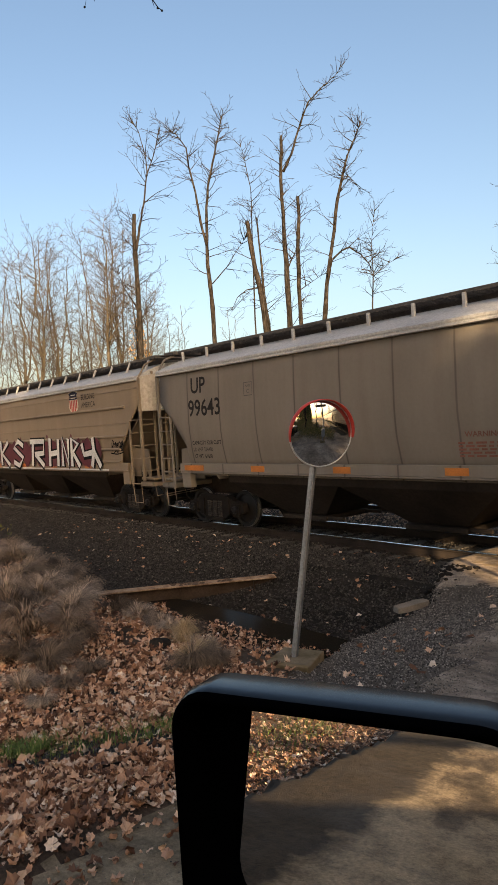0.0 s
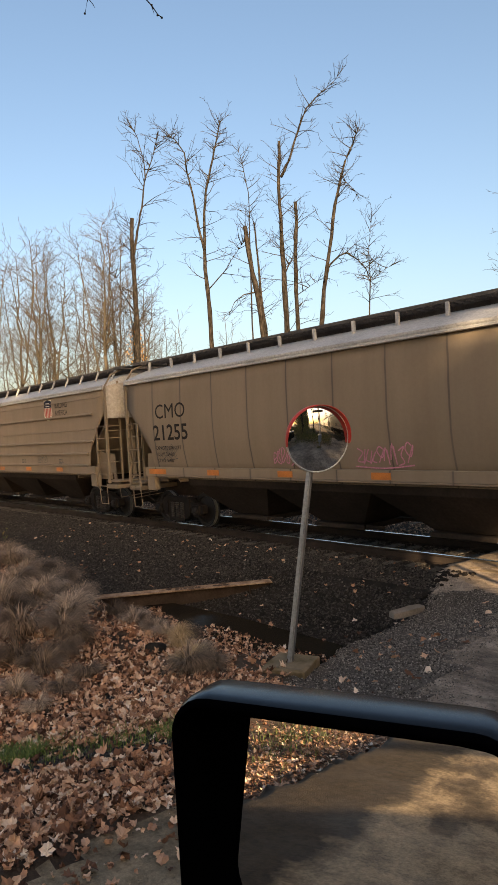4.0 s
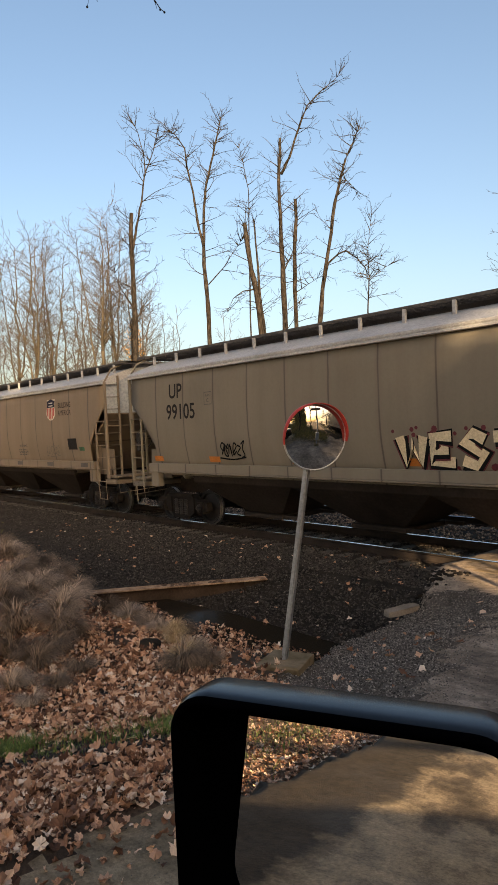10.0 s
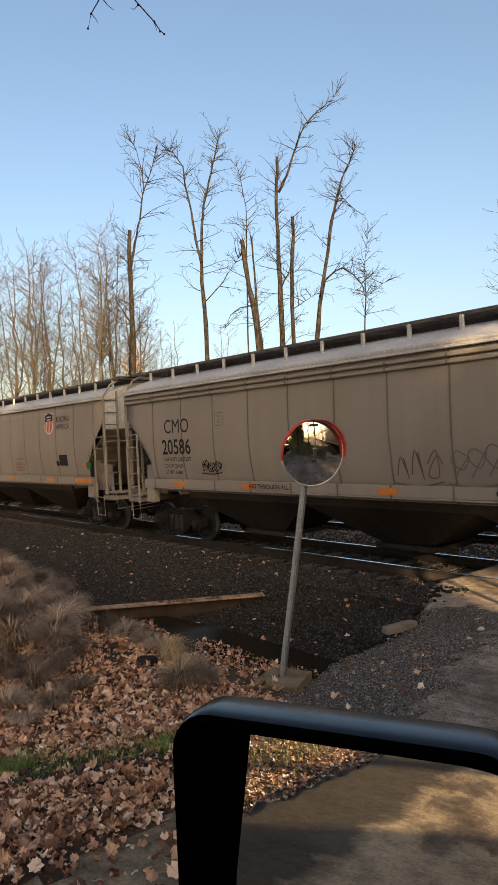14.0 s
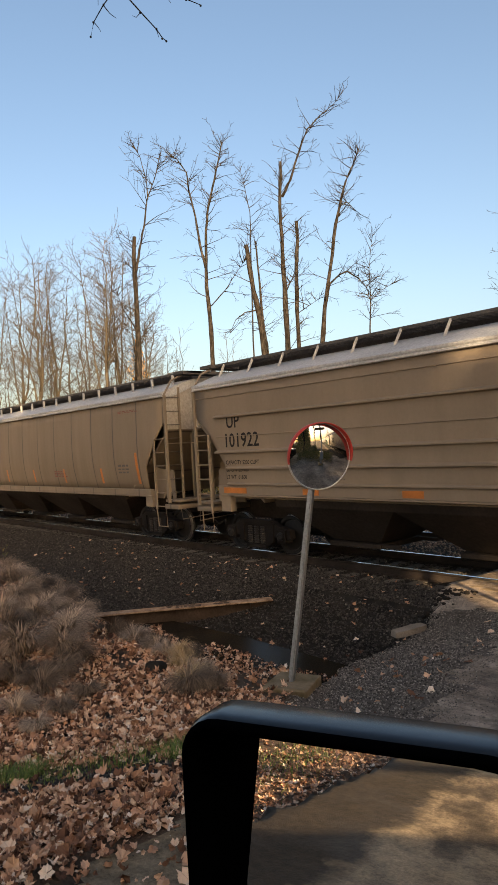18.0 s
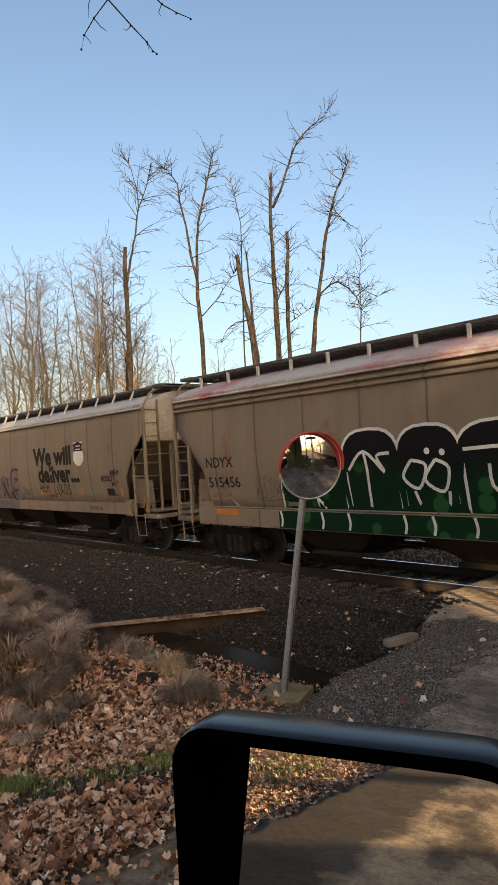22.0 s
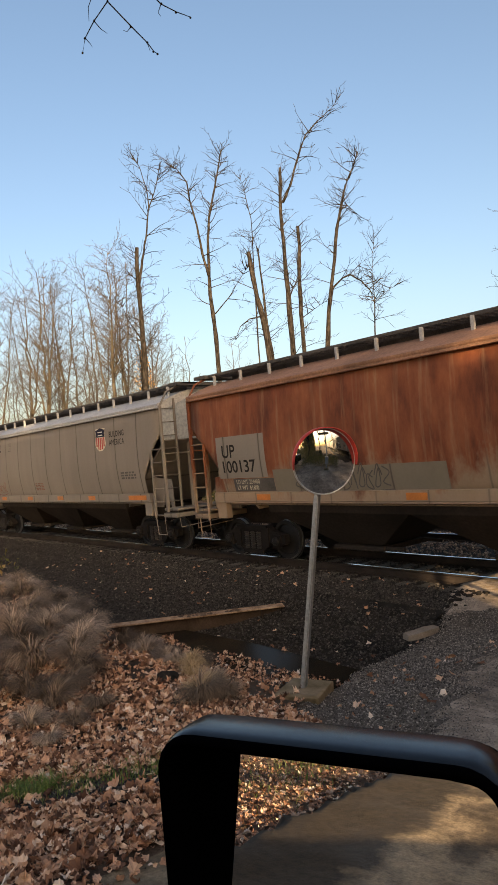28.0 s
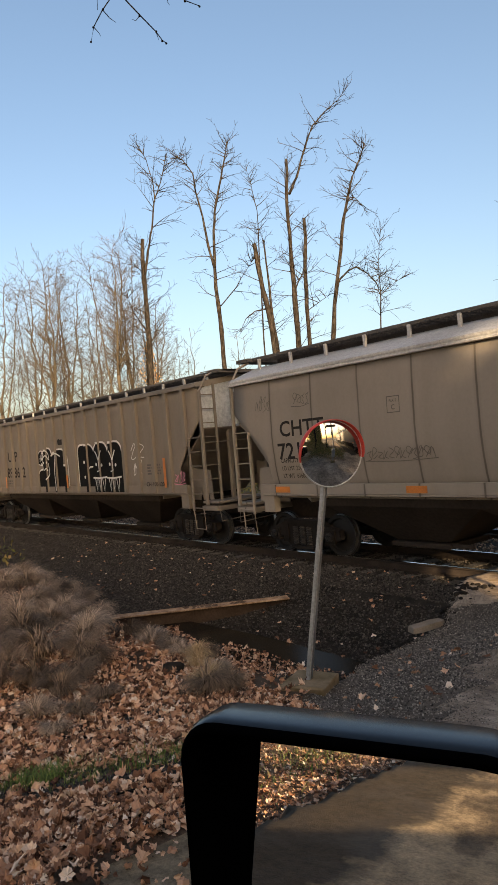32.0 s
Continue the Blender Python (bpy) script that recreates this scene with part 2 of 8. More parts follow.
M_GBLACK = simple("spray_black", (0.010, 0.010, 0.010), 0.8, 0.0, 0.2, 5, 0, 0.06)
M_GWHITE = simple("spray_white", (0.70, 0.69, 0.66), 0.6, 0.0, 0.2, 5, 0)
M_GGREEN = simple("spray_green", (0.03, 0.12, 0.05), 0.6, 0.0, 0.6, 5, 0)
M_GCREAM = simple("spray_cream", (0.66, 0.55, 0.36), 0.6, 0.0, 0.2, 5, 0)
M_GMAROON = simple("spray_maroon", (0.12, 0.018, 0.024), 0.6, 0.0, 0.3, 5, 0)
M_GSILVER = simple("spray_silver", (0.115, 0.118, 0.120), 0.5, 0.0, 0.2, 5, 0)
M_GBLUE = simple("spray_blue", (0.045, 0.135, 0.20), 0.6, 0.0, 0.3, 5, 0)
M_RUSTY2 = simple("rust_scuff", (0.20, 0.12, 0.055), 0.8, 0.0, 0.5, 4, 0, 0.1)
M_GLIME = simple("spray_lime", (0.11, 0.20, 0.06), 0.6, 0.0, 0.3, 5, 0)
M_GPINK = simple("spray_pink", (0.55, 0.22, 0.30), 0.6, 0.0, 0.2, 5, 0)
M_STEELDARK = simple("dark_steel", (0.05, 0.047, 0.045), 0.6, 0.3, 0.3, 6)

# ---------------------------------------------------------------- lettering
TEXTS = ["UP", "CMO", "CHTT", "CEFX", "NDYX", "99643", "101650", "21255", "CMO101209", "22566", "99105", "93281", "20586",
         "312237", "101922", "90604", "95619", "UP 111022", "100137", "721906", 
         "BUILDING", "AMERICA", "We will", "deliver...", "WARNING", "LD LMT 224400", "LT WT  61600", "CAPACITY 5200 CUFT",
         "CH-110-LO", "CH-100-120", "FRM", "PLATE", "C", "ART THROUGH ALL", "515456", "U", "P", "89", "86", "2"]
GLYPHS = {}


def cut_text():
    """Turn each word into flat triangles once: {word: (verts, faces)}; letters 1 high."""
    made = []
    for word in TEXTS:
        for bold in (0.0, 0.012, 0.045, 0.06):
            if bold > 0.04 and word not in (("FRM",) if bold == 0.06 else ("We will", "deliver...")):
                continue
            cu = bpy.data.curves.new("word", "FONT")
            cu.body, cu.size, cu.resolution_u, cu.offset = word, 1.0, 3, (bold if bold > 0.02 else bold * 1.2)
            cu.fill_mode = "FRONT"
            made.append((word, bold, new("word", cu)))
    bpy.context.view_layer.update()
    dg = bpy.context.evaluated_depsgraph_get()
    for word, bold, ob in made:
        ev = ob.evaluated_get(dg)
        me = ev.to_mesh()
        co = [(v.co.x / 0.7, v.co.y / 0.7) for v in me.vertices]
        GLYPHS[word, bold] = (co, [tuple(p.vertices) for p in me.polygons])
        ev.to_mesh_clear()
        cu = ob.data
        bpy.data.objects.remove(ob)
        bpy.data.curves.remove(cu)


cut_text()

# ---------------------------------------------------------------- the train
TRACK_Y = 11.68            # centre line of the near track; rail top is z = 0
SPEED = 8.77               # metres a second, towards -X
Z_SILL, Z_EAVE = 1.46, 3.98


def half_width(z, flat=False):
    """Half the body's width at a height: curved sides draw in towards the sill."""
    if flat:
        return 1.60
    if z < 2.7:
        return 1.62 - 0.18 * min(1.0, (2.7 - z) / 1.25) ** 2
    return 1.62 - 0.05 * ((z - 2.7) / 1.3) ** 2


def letter(car, word, x, z, h, mat, wide=1.0, bold=0.012, lift=0.008, flat=False, name="lettering", label="", span=0.0):
    """Write a word on the near side of a car: x of its start, z of its foot, h its capital height."""
    co, faces = GLYPHS[word, 0.0 if bold == 0.012 and "M" in word else bold]
    if span:
        wide = span / (h * max(a for a, b in co))
    verts = []
    for a, b in co:
        zz = z + b * h
        verts.append((x + a * h * wide, -half_width(zz, flat) - lift, zz))
    return part(name, data_mesh(name, verts, faces, mat), None, car, label)


def patch_on(car, x0, x1, z0, z1, mat, name, label="", lift=0.006, flat=False, n=4):
    """A flat painted or stuck-on rectangle that follows the side."""
    vs, fs = [], []
    for i in range(n + 1):
        z = lerp(z0, z1, i / n)
        y = -half_width(z, flat) - lift
        vs += [(x0, y, z), (x1, y, z)]
    for i in range(n):
        fs.append((2 * i, 2 * i + 1, 2 * i + 3, 2 * i + 2))
    return part(name, data_mesh(name, vs, fs, mat), None, car, label)


def stencil_lines(car, x, z, w, h, rows, mat, flat=False, seed=1):
    """A block of small print too fine to read: broken bars."""
    r = random.Random(seed)
    vs, fs = [], []
    for i in range(rows):
        zz = z - i * h * 1.6
        xx = x
        end = x + w * r.uniform(0.75, 1.0)
        while xx < end:
            d = r.uniform(0.08, 0.22)
            y = -half_width(zz, flat) - 0.006
            k = len(vs)
            vs += [(xx, y, zz), (min(xx + d, end), y, zz), (min(xx + d, end), y, zz + h), (xx, y, zz + h)]
            fs.append((k, k + 1, k + 2, k + 3))
            xx += d + 0.05
    return part("stencil_block", data_mesh("stencil_block", vs, fs, mat), None, car)


def shape_on(car, pts, mat, name, lift, flat=False, parent=None, label=""):
    """A flat painted outline of (x, z) points on the near side, fanned from its middle."""
    cx = sum(p[0] for p in pts) / len(pts)
    cz = sum(p[1] for p in pts) / len(pts)
    n = len(pts)
    vs = [(cx, -half_width(cz, flat) - lift, cz)]
    fs = [(0, 1 + i, 1 + (i + 1) % n) for i in range(n)]
    rings = 1 if flat else 5
    for k in range(1, rings + 1):
        for a, b in pts:
            zz = lerp(cz, b, k / rings)
            vs.append((lerp(cx, a, k / rings), -half_width(zz, flat) - lift, zz))
    for k in range(rings - 1):
        for i in range(n):
            p, q = 1 + k * n + i, 1 + k * n + (i + 1) % n
            fs.append((p, p + n, q + n, q))
    return part(name, data_mesh(name, vs, fs, mat), None, parent or car, label)


def shield(car, x, z, w, h, flat=False, white=False):
    """The emblem as plain shapes: dark top panel over red and cream stripes."""
    def outline(k):
        o = []
        for i in range(13):
            t = i / 12
            o.append((x + w * (0.5 - 0.5 * k * (1 - 0.12 * math.sin(t * math.pi * 2)) * math.cos(0) * (1 if t < 0.6 else
                      math.sqrt(max(0.0, 1 - ((t - 0.6) / 0.42) ** 2)))), z + h * (0.5 + (0.5 - t) * k)))
        return o + [(2 * x + w - a, b) for a, b in o[::-1]]
    base = shape_on(car, outline(1.02), M_GWHITE if white else M_SHCREAM, "emblem", 0.006, flat, label="shield emblem with dark top and stripes")
    base.name = "emblem"
    top = [(x + w * 0.03, z + h * 0.62), (x + w * 0.97, z + h * 0.62), (x + w * 0.93, z + h * 0.80), (x + w * 1.0, z + h * 0.93),
           (x + w * 0.75, z + h * 0.98), (x + w * 0.5, z + h * 1.03), (x + w * 0.25, z + h * 0.98), (x, z + h * 0.93), (x + w * 0.07, z + h * 0.80)]
    shape_on(car, top, M_SHBLUE, "emblem_top", 0.010, flat, base)
    for r in range(2):
        zz = z + h * (0.82 - 0.14 * r)
        shape_on(car, [(x + w * 0.25, zz), (x + w * 0.75, zz), (x + w * 0.75, zz + h * 0.045), (x + w * 0.25, zz + h * 0.045)], M_WHITE, "emblem_bar", 0.013, flat, base)
    if not white:
        for k in range(5):
            a = x + w * (0.06 + 0.19 * k)
            low = z + h * (0.04 + 0.24 * abs((k - 2) / 2.4) ** 2.2)
            shape_on(car, [(a, low), (a + w * 0.12, low - 0.01), (a + w * 0.12, z + h * 0.6), (a, z + h * 0.6)], M_SHRED, "emblem_stripe", 0.010, flat, base)


def bubble(car, x, z, w, h, fill, edge, seed, flat=False, lean=0.0, name="graffiti", lift=0.008):
    """One rounded sprayed letter form: a pale edge and a darker filling with a slit."""
    r = random.Random(seed)
    wob = [1 + r.uniform(-0.10, 0.10) for _ in range(20)]

    def ring(k):
        o = []
        for i in range(20):
            a = i * math.tau / 20
            c, s = math.cos(a), math.sin(a)
            px = math.copysign(abs(c) ** 0.6, c) * (1.0 - 0.18 * s)
            pz = math.copysign(abs(s) ** 0.75, s)
            o.append((x + w * (0.5 + 0.5 * px * k * wob[i]) + lean * h * (0.5 + 0.5 * pz), z + h * (0.5 + 0.5 * pz * k * wob[i])))
        return o
    g = shape_on(car, ring(1.0), edge, name, lift, flat)
    shape_on(car, ring(0.86), fill, "graffiti_fill", lift + 0.006, flat, g)
    mx, mz = x + w * r.uniform(0.4, 0.55) + lean * h * 0.5, z + h * r.uniform(0.55, 0.68)
    for k in range(3):
        a, b = r.uniform(0.025, 0.045), r.uniform(0.08, 0.20)
        shape_on(car, [(mx - w * a, mz - h * b), (mx + w * a, mz - h * b * 0.9), (mx + w * a * 1.4, mz + h * b * 0.8), (mx - w * a * 0.6, mz + h * b)],
                 edge, "graffiti_slit", lift + 0.010, flat, g)
        mx, mz = x + w * r.uniform(0.25, 0.75) + lean * h * 0.5, z + h * r.uniform(0.2, 0.5)
    return g


def stroke(car, pts, th, mat, flat=False, lift=0.014, name="graffiti_stroke", sub=4):
    """A sprayed line of even width through points, rounded between them."""
    fine = []
    n = len(pts)
    for i in range(n - 1):
        p0, p1, p2, p3 = pts[max(i - 1, 0)], pts[i], pts[i + 1], pts[min(i + 2, n - 1)]
        for k in range(sub):
            t = k / sub
            fine.append(tuple(0.5 * (2 * b + (c - a) * t + (2 * a - 5 * b + 4 * c - d) * t * t + (3 * b - a - 3 * c + d) * t ** 3) for a, b, c, d in zip(p0, p1, p2, p3)))
    fine.append(tuple(pts[-1]))
    vs, fs = [], []
    n = len(fine)
    for i, (a, b) in enumerate(fine):
        c, d = fine[min(i + 1, n - 1)], fine[max(i - 1, 0)]
        l = math.hypot(c[0] - d[0], c[1] - d[1]) + 1e-6
        nx, nz = -(c[1] - d[1]) / l * th / 2, (c[0] - d[0]) / l * th / 2
        y = -half_width(b, flat) - lift
        vs += [(a + nx, y, b + nz), (a - nx, y, b - nz)]
        if i:
            fs.append((2 * i - 2, 2 * i - 1, 2 * i + 1, 2 * i))
    return part(name, data_mesh(name, vs, fs, mat), None, car)


HAND = (((0.9, 0.85), (0.3, 1.0), (0.0, 0.7), (0.8, 0.35), (1.1, 0.9), (0.3, 0.1)), ((0.0, 0.2), (0.15, 1.0), (0.75, 0.2), (0.4, 0.9), (0.85, 0.0)),
        ((0.8, 0.6), (0.1, 0.85), (0.0, 0.2), (0.9, 0.0), (0.3, 0.6), (0.85, 1.05)), ((0.0, 0.3), (0.9, 0.8), (0.2, 1.05), (0.1, 0.1), (1.0, 0.4)),
        ((0.2, 1.0), (0.0, 0.0), (0.75, 0.95), (0.35, 0.3), (1.0, 0.1)), ((0.0, 0.95), (0.9, 0.7), (0.1, 0.25), (1.0, 0.1)),
        ((0.0, 0.6), (0.5, 1.1), (0.8, 0.2), (0.1, 0.15), (0.6, 0.9), (1.0, 0.6)), ((0.0, 0.8), (0.8, 1.0), (0.4, 0.5), (0.9, 0.1), (0.1, -0.1)))


def scribble(car, x, z, w, h, mat, seed, flat=False, th=0.018):
    """A hand-sprayed tag: a run of quick joined letter strokes."""
    r = random.Random(seed)
    n = max(2, int(round(w / max(0.13, h * (0.46 if h < 0.5 else 0.66)))))
    step = w / n
    tag = None
    for k in range(n):
        form = HAND[r.randrange(len(HAND))]
        g = r.uniform(0.75, 1.15)
        pts = [(x + step * (k + a * 0.95) + 0.15 * h * b, z + h * b * g + r.uniform(-0.04, 0.04) * h) for a, b in form]
        o = stroke(car if tag is None else tag, pts, th * 1.25, mat, flat, 0.012 + 0.0006 * (k % 3), "graffiti_tag" if tag is None else "tag_letter")
        tag = tag or o
    if r.random() < 0.6:
        stroke(tag, [(x - 0.05, z - h * 0.12), (x + w * 0.5, z - h * 0.22), (x + w * 1.02, z - h * 0.05)], th * 1.2, mat, flat, 0.012, "tag_letter")
    return tag


RING = ((0.45, 1.0), (0.08, 0.75), (0.08, 0.25), (0.45, 0.0), (0.88, 0.25), (0.88, 0.75), (0.45, 1.0))
DRAWN = {
    "A": (((0.0, 0.0), (0.45, 1.0), (0.9, 0.0)), ((0.2, 0.4), (0.75, 0.42))), "B": (((0.1, 0.0), (0.15, 1.0), (0.8, 0.8), (0.25, 0.52), (0.9, 0.25), (0.1, 0.0)),),
    "C": (((0.9, 0.85), (0.35, 1.0), (0.05, 0.5), (0.35, 0.0), (0.9, 0.15)),), "E": (((0.9, 0.97), (0.15, 0.95), (0.12, 0.05), (0.95, 0.03)), ((0.15, 0.5), (0.75, 0.52))),
    "G": (((0.9, 0.85), (0.35, 1.0), (0.05, 0.5), (0.35, 0.0), (0.9, 0.1), (0.85, 0.45), (0.5, 0.45)),), "H": (((0.15, 1.05), (0.05, 0.0)), ((0.1, 0.45), (0.9, 0.52)), ((0.9, 1.0), (0.8, 0.0))),
    "I": (((0.4, 1.0), (0.45, 0.0)),), "J": (((0.2, 0.95), (0.9, 1.0), (0.8, 0.2), (0.4, 0.0), (0.05, 0.3)),), "K": (((0.1, 1.05), (0.15, 0.0)), ((0.9, 1.0), (0.2, 0.5), (1.0, 0.0))),
    "L": (((0.2, 1.1), (0.05, 0.05), (0.9, 0.1)),), "M": (((0.0, 0.0), (0.15, 1.0), (0.5, 0.35), (0.85, 1.0), (1.0, 0.0)),), "N": (((0.05, 0.0), (0.12, 1.0), (0.8, 0.05), (0.88, 1.0)),),
    "O": (RING,), "P": (((0.2, 0.9), (0.1, 0.0)), ((0.0, 0.95), (0.95, 0.95), (0.9, 0.5), (0.3, 0.45)), ((0.35, 0.45), (0.9, 0.0))),
    "R": (((0.1, 0.0), (0.15, 1.0), (0.85, 0.8), (0.25, 0.5), (0.95, 0.0)),), "S": (((0.9, 0.8), (0.5, 1.0), (0.12, 0.75), (0.85, 0.32), (0.5, 0.0), (0.05, 0.15)),),
    "T": (((0.0, 0.95), (1.0, 1.0)), ((0.5, 0.97), (0.45, 0.0))), "U": (((0.05, 1.0), (0.15, 0.1), (0.8, 0.1), (0.9, 1.0)),),
    "W": (((0.0, 1.0), (0.25, 0.0), (0.5, 0.75), (0.78, 0.0), (1.0, 1.0)),), "Y": (((0.0, 0.8), (0.12, 0.42), (0.7, 0.5)), ((0.65, 1.0), (0.7, 0.5), (0.55, 0.0)), ((0.72, 0.5), (1.05, 0.0)))}


def drawn(car, word, x, z, w, h, mat, th, flat=False, lift=0.012, sub=3, seed=1, fill=0.80, name="graffiti_word"):
    """A word drawn by hand in strokes of one width."""
    r = random.Random(seed)
    step = w / len(word)
    first, n = None, 0
    for k, ch in enumerate(word):
        dz, g = r.uniform(-0.05, 0.05) * h, r.uniform(0.92, 1.08)
        for line in DRAWN.get(ch, ()):
            pts = [(x + step * (k + 0.5 + (a - 0.5) * fill), z + dz + h * b * g) for a, b in line]
            o = stroke(first or car, pts, th, mat, flat, lift + 0.0008 * (n % 7), name if first is None else "letter_stroke", sub)
            first, n = first or o, n + 1
    return first


def dot(car, x, z, rad, mat, flat=False, lift=0.02):
    return shape_on(car, [(x + rad * math.cos(k * math.tau / 8), z + rad * math.sin(k * math.tau / 8)) for k in range(8)], mat, "graffiti_dot", lift, flat)


def ghost(car, x, w, z, h, flat, lift, seed):
    """The face on a sprayed dome: brows, dot eyes, nose, mouth and fangs."""
    r = random.Random(seed)
    th = 0.05
    at = lambda *pts: [(x + w * a, z + h * b) for a, b in pts]
    stroke(car, at((0.25, 0.84), (0.36, 0.76), (0.44, 0.66)), th, M_GWHITE, flat, lift)
    stroke(car, at((0.66, 0.85), (0.56, 0.76), (0.46, 0.66)), th, M_GWHITE, flat, lift + 0.0008)
    stroke(car, at((0.45, 0.66), (0.47, 0.44), (0.32, 0.42)), th * 0.8, M_GWHITE, flat, lift + 0.0016, sub=1)
    dot(car, x + w * 0.29, z + h * 0.57, 0.055, M_GWHITE, flat, lift)
    dot(car, x + w * 0.66, z + h * 0.55, 0.055, M_GWHITE, flat, lift)
    stroke(car, at((0.04, 0.30), (0.5, 0.29), (0.98, 0.31)), th, M_GWHITE, flat, lift + 0.0024)
    for a in (0.18, 0.40, 0.66):
        stroke(car, at((a, 0.29), (a + 0.10, 0.02), (a + r.uniform(0.16, 0.20), 0.28)), th * 0.75, M_GWHITE, flat, lift + 0.003, sub=1)


def dome(car, x, w, z, h, seed, flat=False, square=False, fill=None, low=0.0, lift=0.0):
    """One tall sprayed letter body with a rounded head and a white edge."""
    r = random.Random(seed)

    def outline(k):
        o = [(x + k, z + (k if k > 0 else 0) * 0.2)]
        for i in range(13):
            t = i / 12 * math.pi
            e = 0.35 if square and t < math.pi / 2 else 0.75
            c, sn = -math.cos(t), math.sin(t)
            o.append((x + w * 0.5 + math.copysign(abs(c) ** (0.7 if e > 0.5 else 0.3), c) * (w * 0.5 - k), z + h * 0.55 + sn ** e * (h * 0.45 - k)))
        return o + [(x + w - k, z + (k if k > 0 else 0) * 0.2)]
    lift += (seed % 4) * 0.0012
    g = shape_on(car, outline(0.0), M_GWHITE, "graffiti", 0.008 + lift, flat)
    shape_on(car, outline(0.055), fill or M_THROW, "graffiti_fill", 0.0145 + lift, flat, g)
    return g


# shared meshes of running gear and fittings
def truck_meshes():
    sf = [(-1.16, 0.40), (-1.12, 0.60), (-0.78, 0.66), (-0.50, 0.80), (0.50, 0.80), (0.78, 0.66), (1.12, 0.60), (1.16, 0.40),
          (0.98, 0.34), (0.66, 0.42), (0.46, 0.24), (0.30, 0.16), (-0.30, 0.16), (-0.46, 0.24), (-0.66, 0.42), (-0.98, 0.34)]
    frame_bm = plate(sf, -1.10, -0.93)
    for s in (-1, 1):                                   # cast window rims and journal boxes
        box(frame_bm, s * 0.89 - 0.14, s * 0.89 + 0.14, -1.15, -0.92, 0.32, 0.60)
        box(frame_bm, s * 0.52 - 0.09, s * 0.52 + 0.09, -1.14, -1.09, 0.30, 0.74)
    box(frame_bm, -0.55, 0.55, -1.14, -1.10, 0.70, 0.80)
    box(frame_bm, -0.36, 0.36, -1.14, -1.10, 0.14, 0.22)
    me = {"side_frame": bpy.data.meshes.new("side_frame")}
    frame_bm.to_mesh(me["side_frame"])
    frame_bm.free()
    bm = bmesh.new()
    prof = []
    for j in range(8):
        prof += [(0.070, 0.052 * j), (0.092, 0.052 * j + 0.014), (0.092, 0.052 * j + 0.030), (0.070, 0.052 * j + 0.044)]
    lathe(bm, prof, Matrix.Translation((0, -1.07, 0.24)), 10)
    me["spring"] = bpy.data.meshes.new("spring")
    bm.to_mesh(me["spring"])
    bm.free()
    bm = boxes((-0.22, 0.22, -0.95, 0.95, 0.42, 0.72), bevel=0.02)
    me["bolster"] = bpy.data.meshes.new("bolster")
    bm.to_mesh(me["bolster"])
    bm.free()
    bm = bmesh.new()
    for s in (-1, 1):
        m = Matrix.Translation((0, s * 0.755, 0)) @ Matrix.Rotation(radians(90 * s), 4, "X")
        lathe(bm, [(0.10, -0.10), (0.12, -0.06), (0.34, -0.02), (0.37, -0.065), (0.450, -0.065), (0.457, 0.02), (0.485, 0.04), (0.485, 0.07),
                   (0.40, 0.07), (0.36, 0.035), (0.12, 0.03)], m, 28)
    lathe(bm, [(0.085, -1.12), (0.085, 1.12)], Matrix.Rotation(radians(90), 4, "X"), 12)
    for s in (-1, 1):                                    # bearing caps with three bolts
        lathe(bm, [(0.10, 0), (0.10, 0.05), (0.06, 0.07)], Matrix.Translation((0, s * 1.14, 0)) @ Matrix.Rotation(radians(-90 * s), 4, "X"), 12)
        for k in range(3):
            a = k * math.tau / 3
            box(bm, 0.06 * math.cos(a) - 0.015, 0.06 * math.cos(a) + 0.015, s * 1.215 - 0.02, s * 1.215 + 0.02,
                0.06 * math.sin(a) - 0.015, 0.06 * math.sin(a) + 0.015)
    bm.normal_update()
    me["wheelset"] = bpy.data.meshes.new("wheelset")
    bm.to_mesh(me["wheelset"])
    bm.free()
    w = me["wheelset"]
    w.materials.append(M_WHEEL)
    w.materials.append(M_TREAD)
    for p in w.polygons:
        c = p.center
        rr = math.hypot(c.x, c.z)
        if 0.449 < rr < 0.475 and abs(p.normal.y) < 0.5:
            p.material_index = 1
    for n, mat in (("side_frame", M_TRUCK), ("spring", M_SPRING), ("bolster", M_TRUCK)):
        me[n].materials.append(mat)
    return me


TRUCK = truck_meshes()
WHEELSETS = []              # (car number, wheelset)


def put_truck(car, x, index):
    t = new("truck")
    t.parent = car
    t.location = (x, 0, 0)
    tagged(t, "dark cast steel truck with two axles")
    for s in (-1, 1):
        o = part("side_frame", TRUCK["side_frame"], None, t)
        o.rotation_euler = (0, 0, 0 if s < 0 else math.pi)
        for k in (-1, 0, 1):
            q = part("spring", TRUCK["spring"], None, t)
            q.location = (0.22 * k, 0, 0)
            q.rotation_euler = (0, 0, 0 if s < 0 else math.pi)
        w = part("wheelset", TRUCK["wheelset"], None, t)
        w.location = (s * 0.89, 0, 0.457)
        WHEELSETS.append((index, w))
    part("bolster", TRUCK["bolster"], None, t)


def small_mesh(name, bm, mat):
    me = bpy.data.meshes.new(name)
    bm.to_mesh(me)
    bm.free()
    me.materials.append(mat)
    return me


FITTINGS = {}


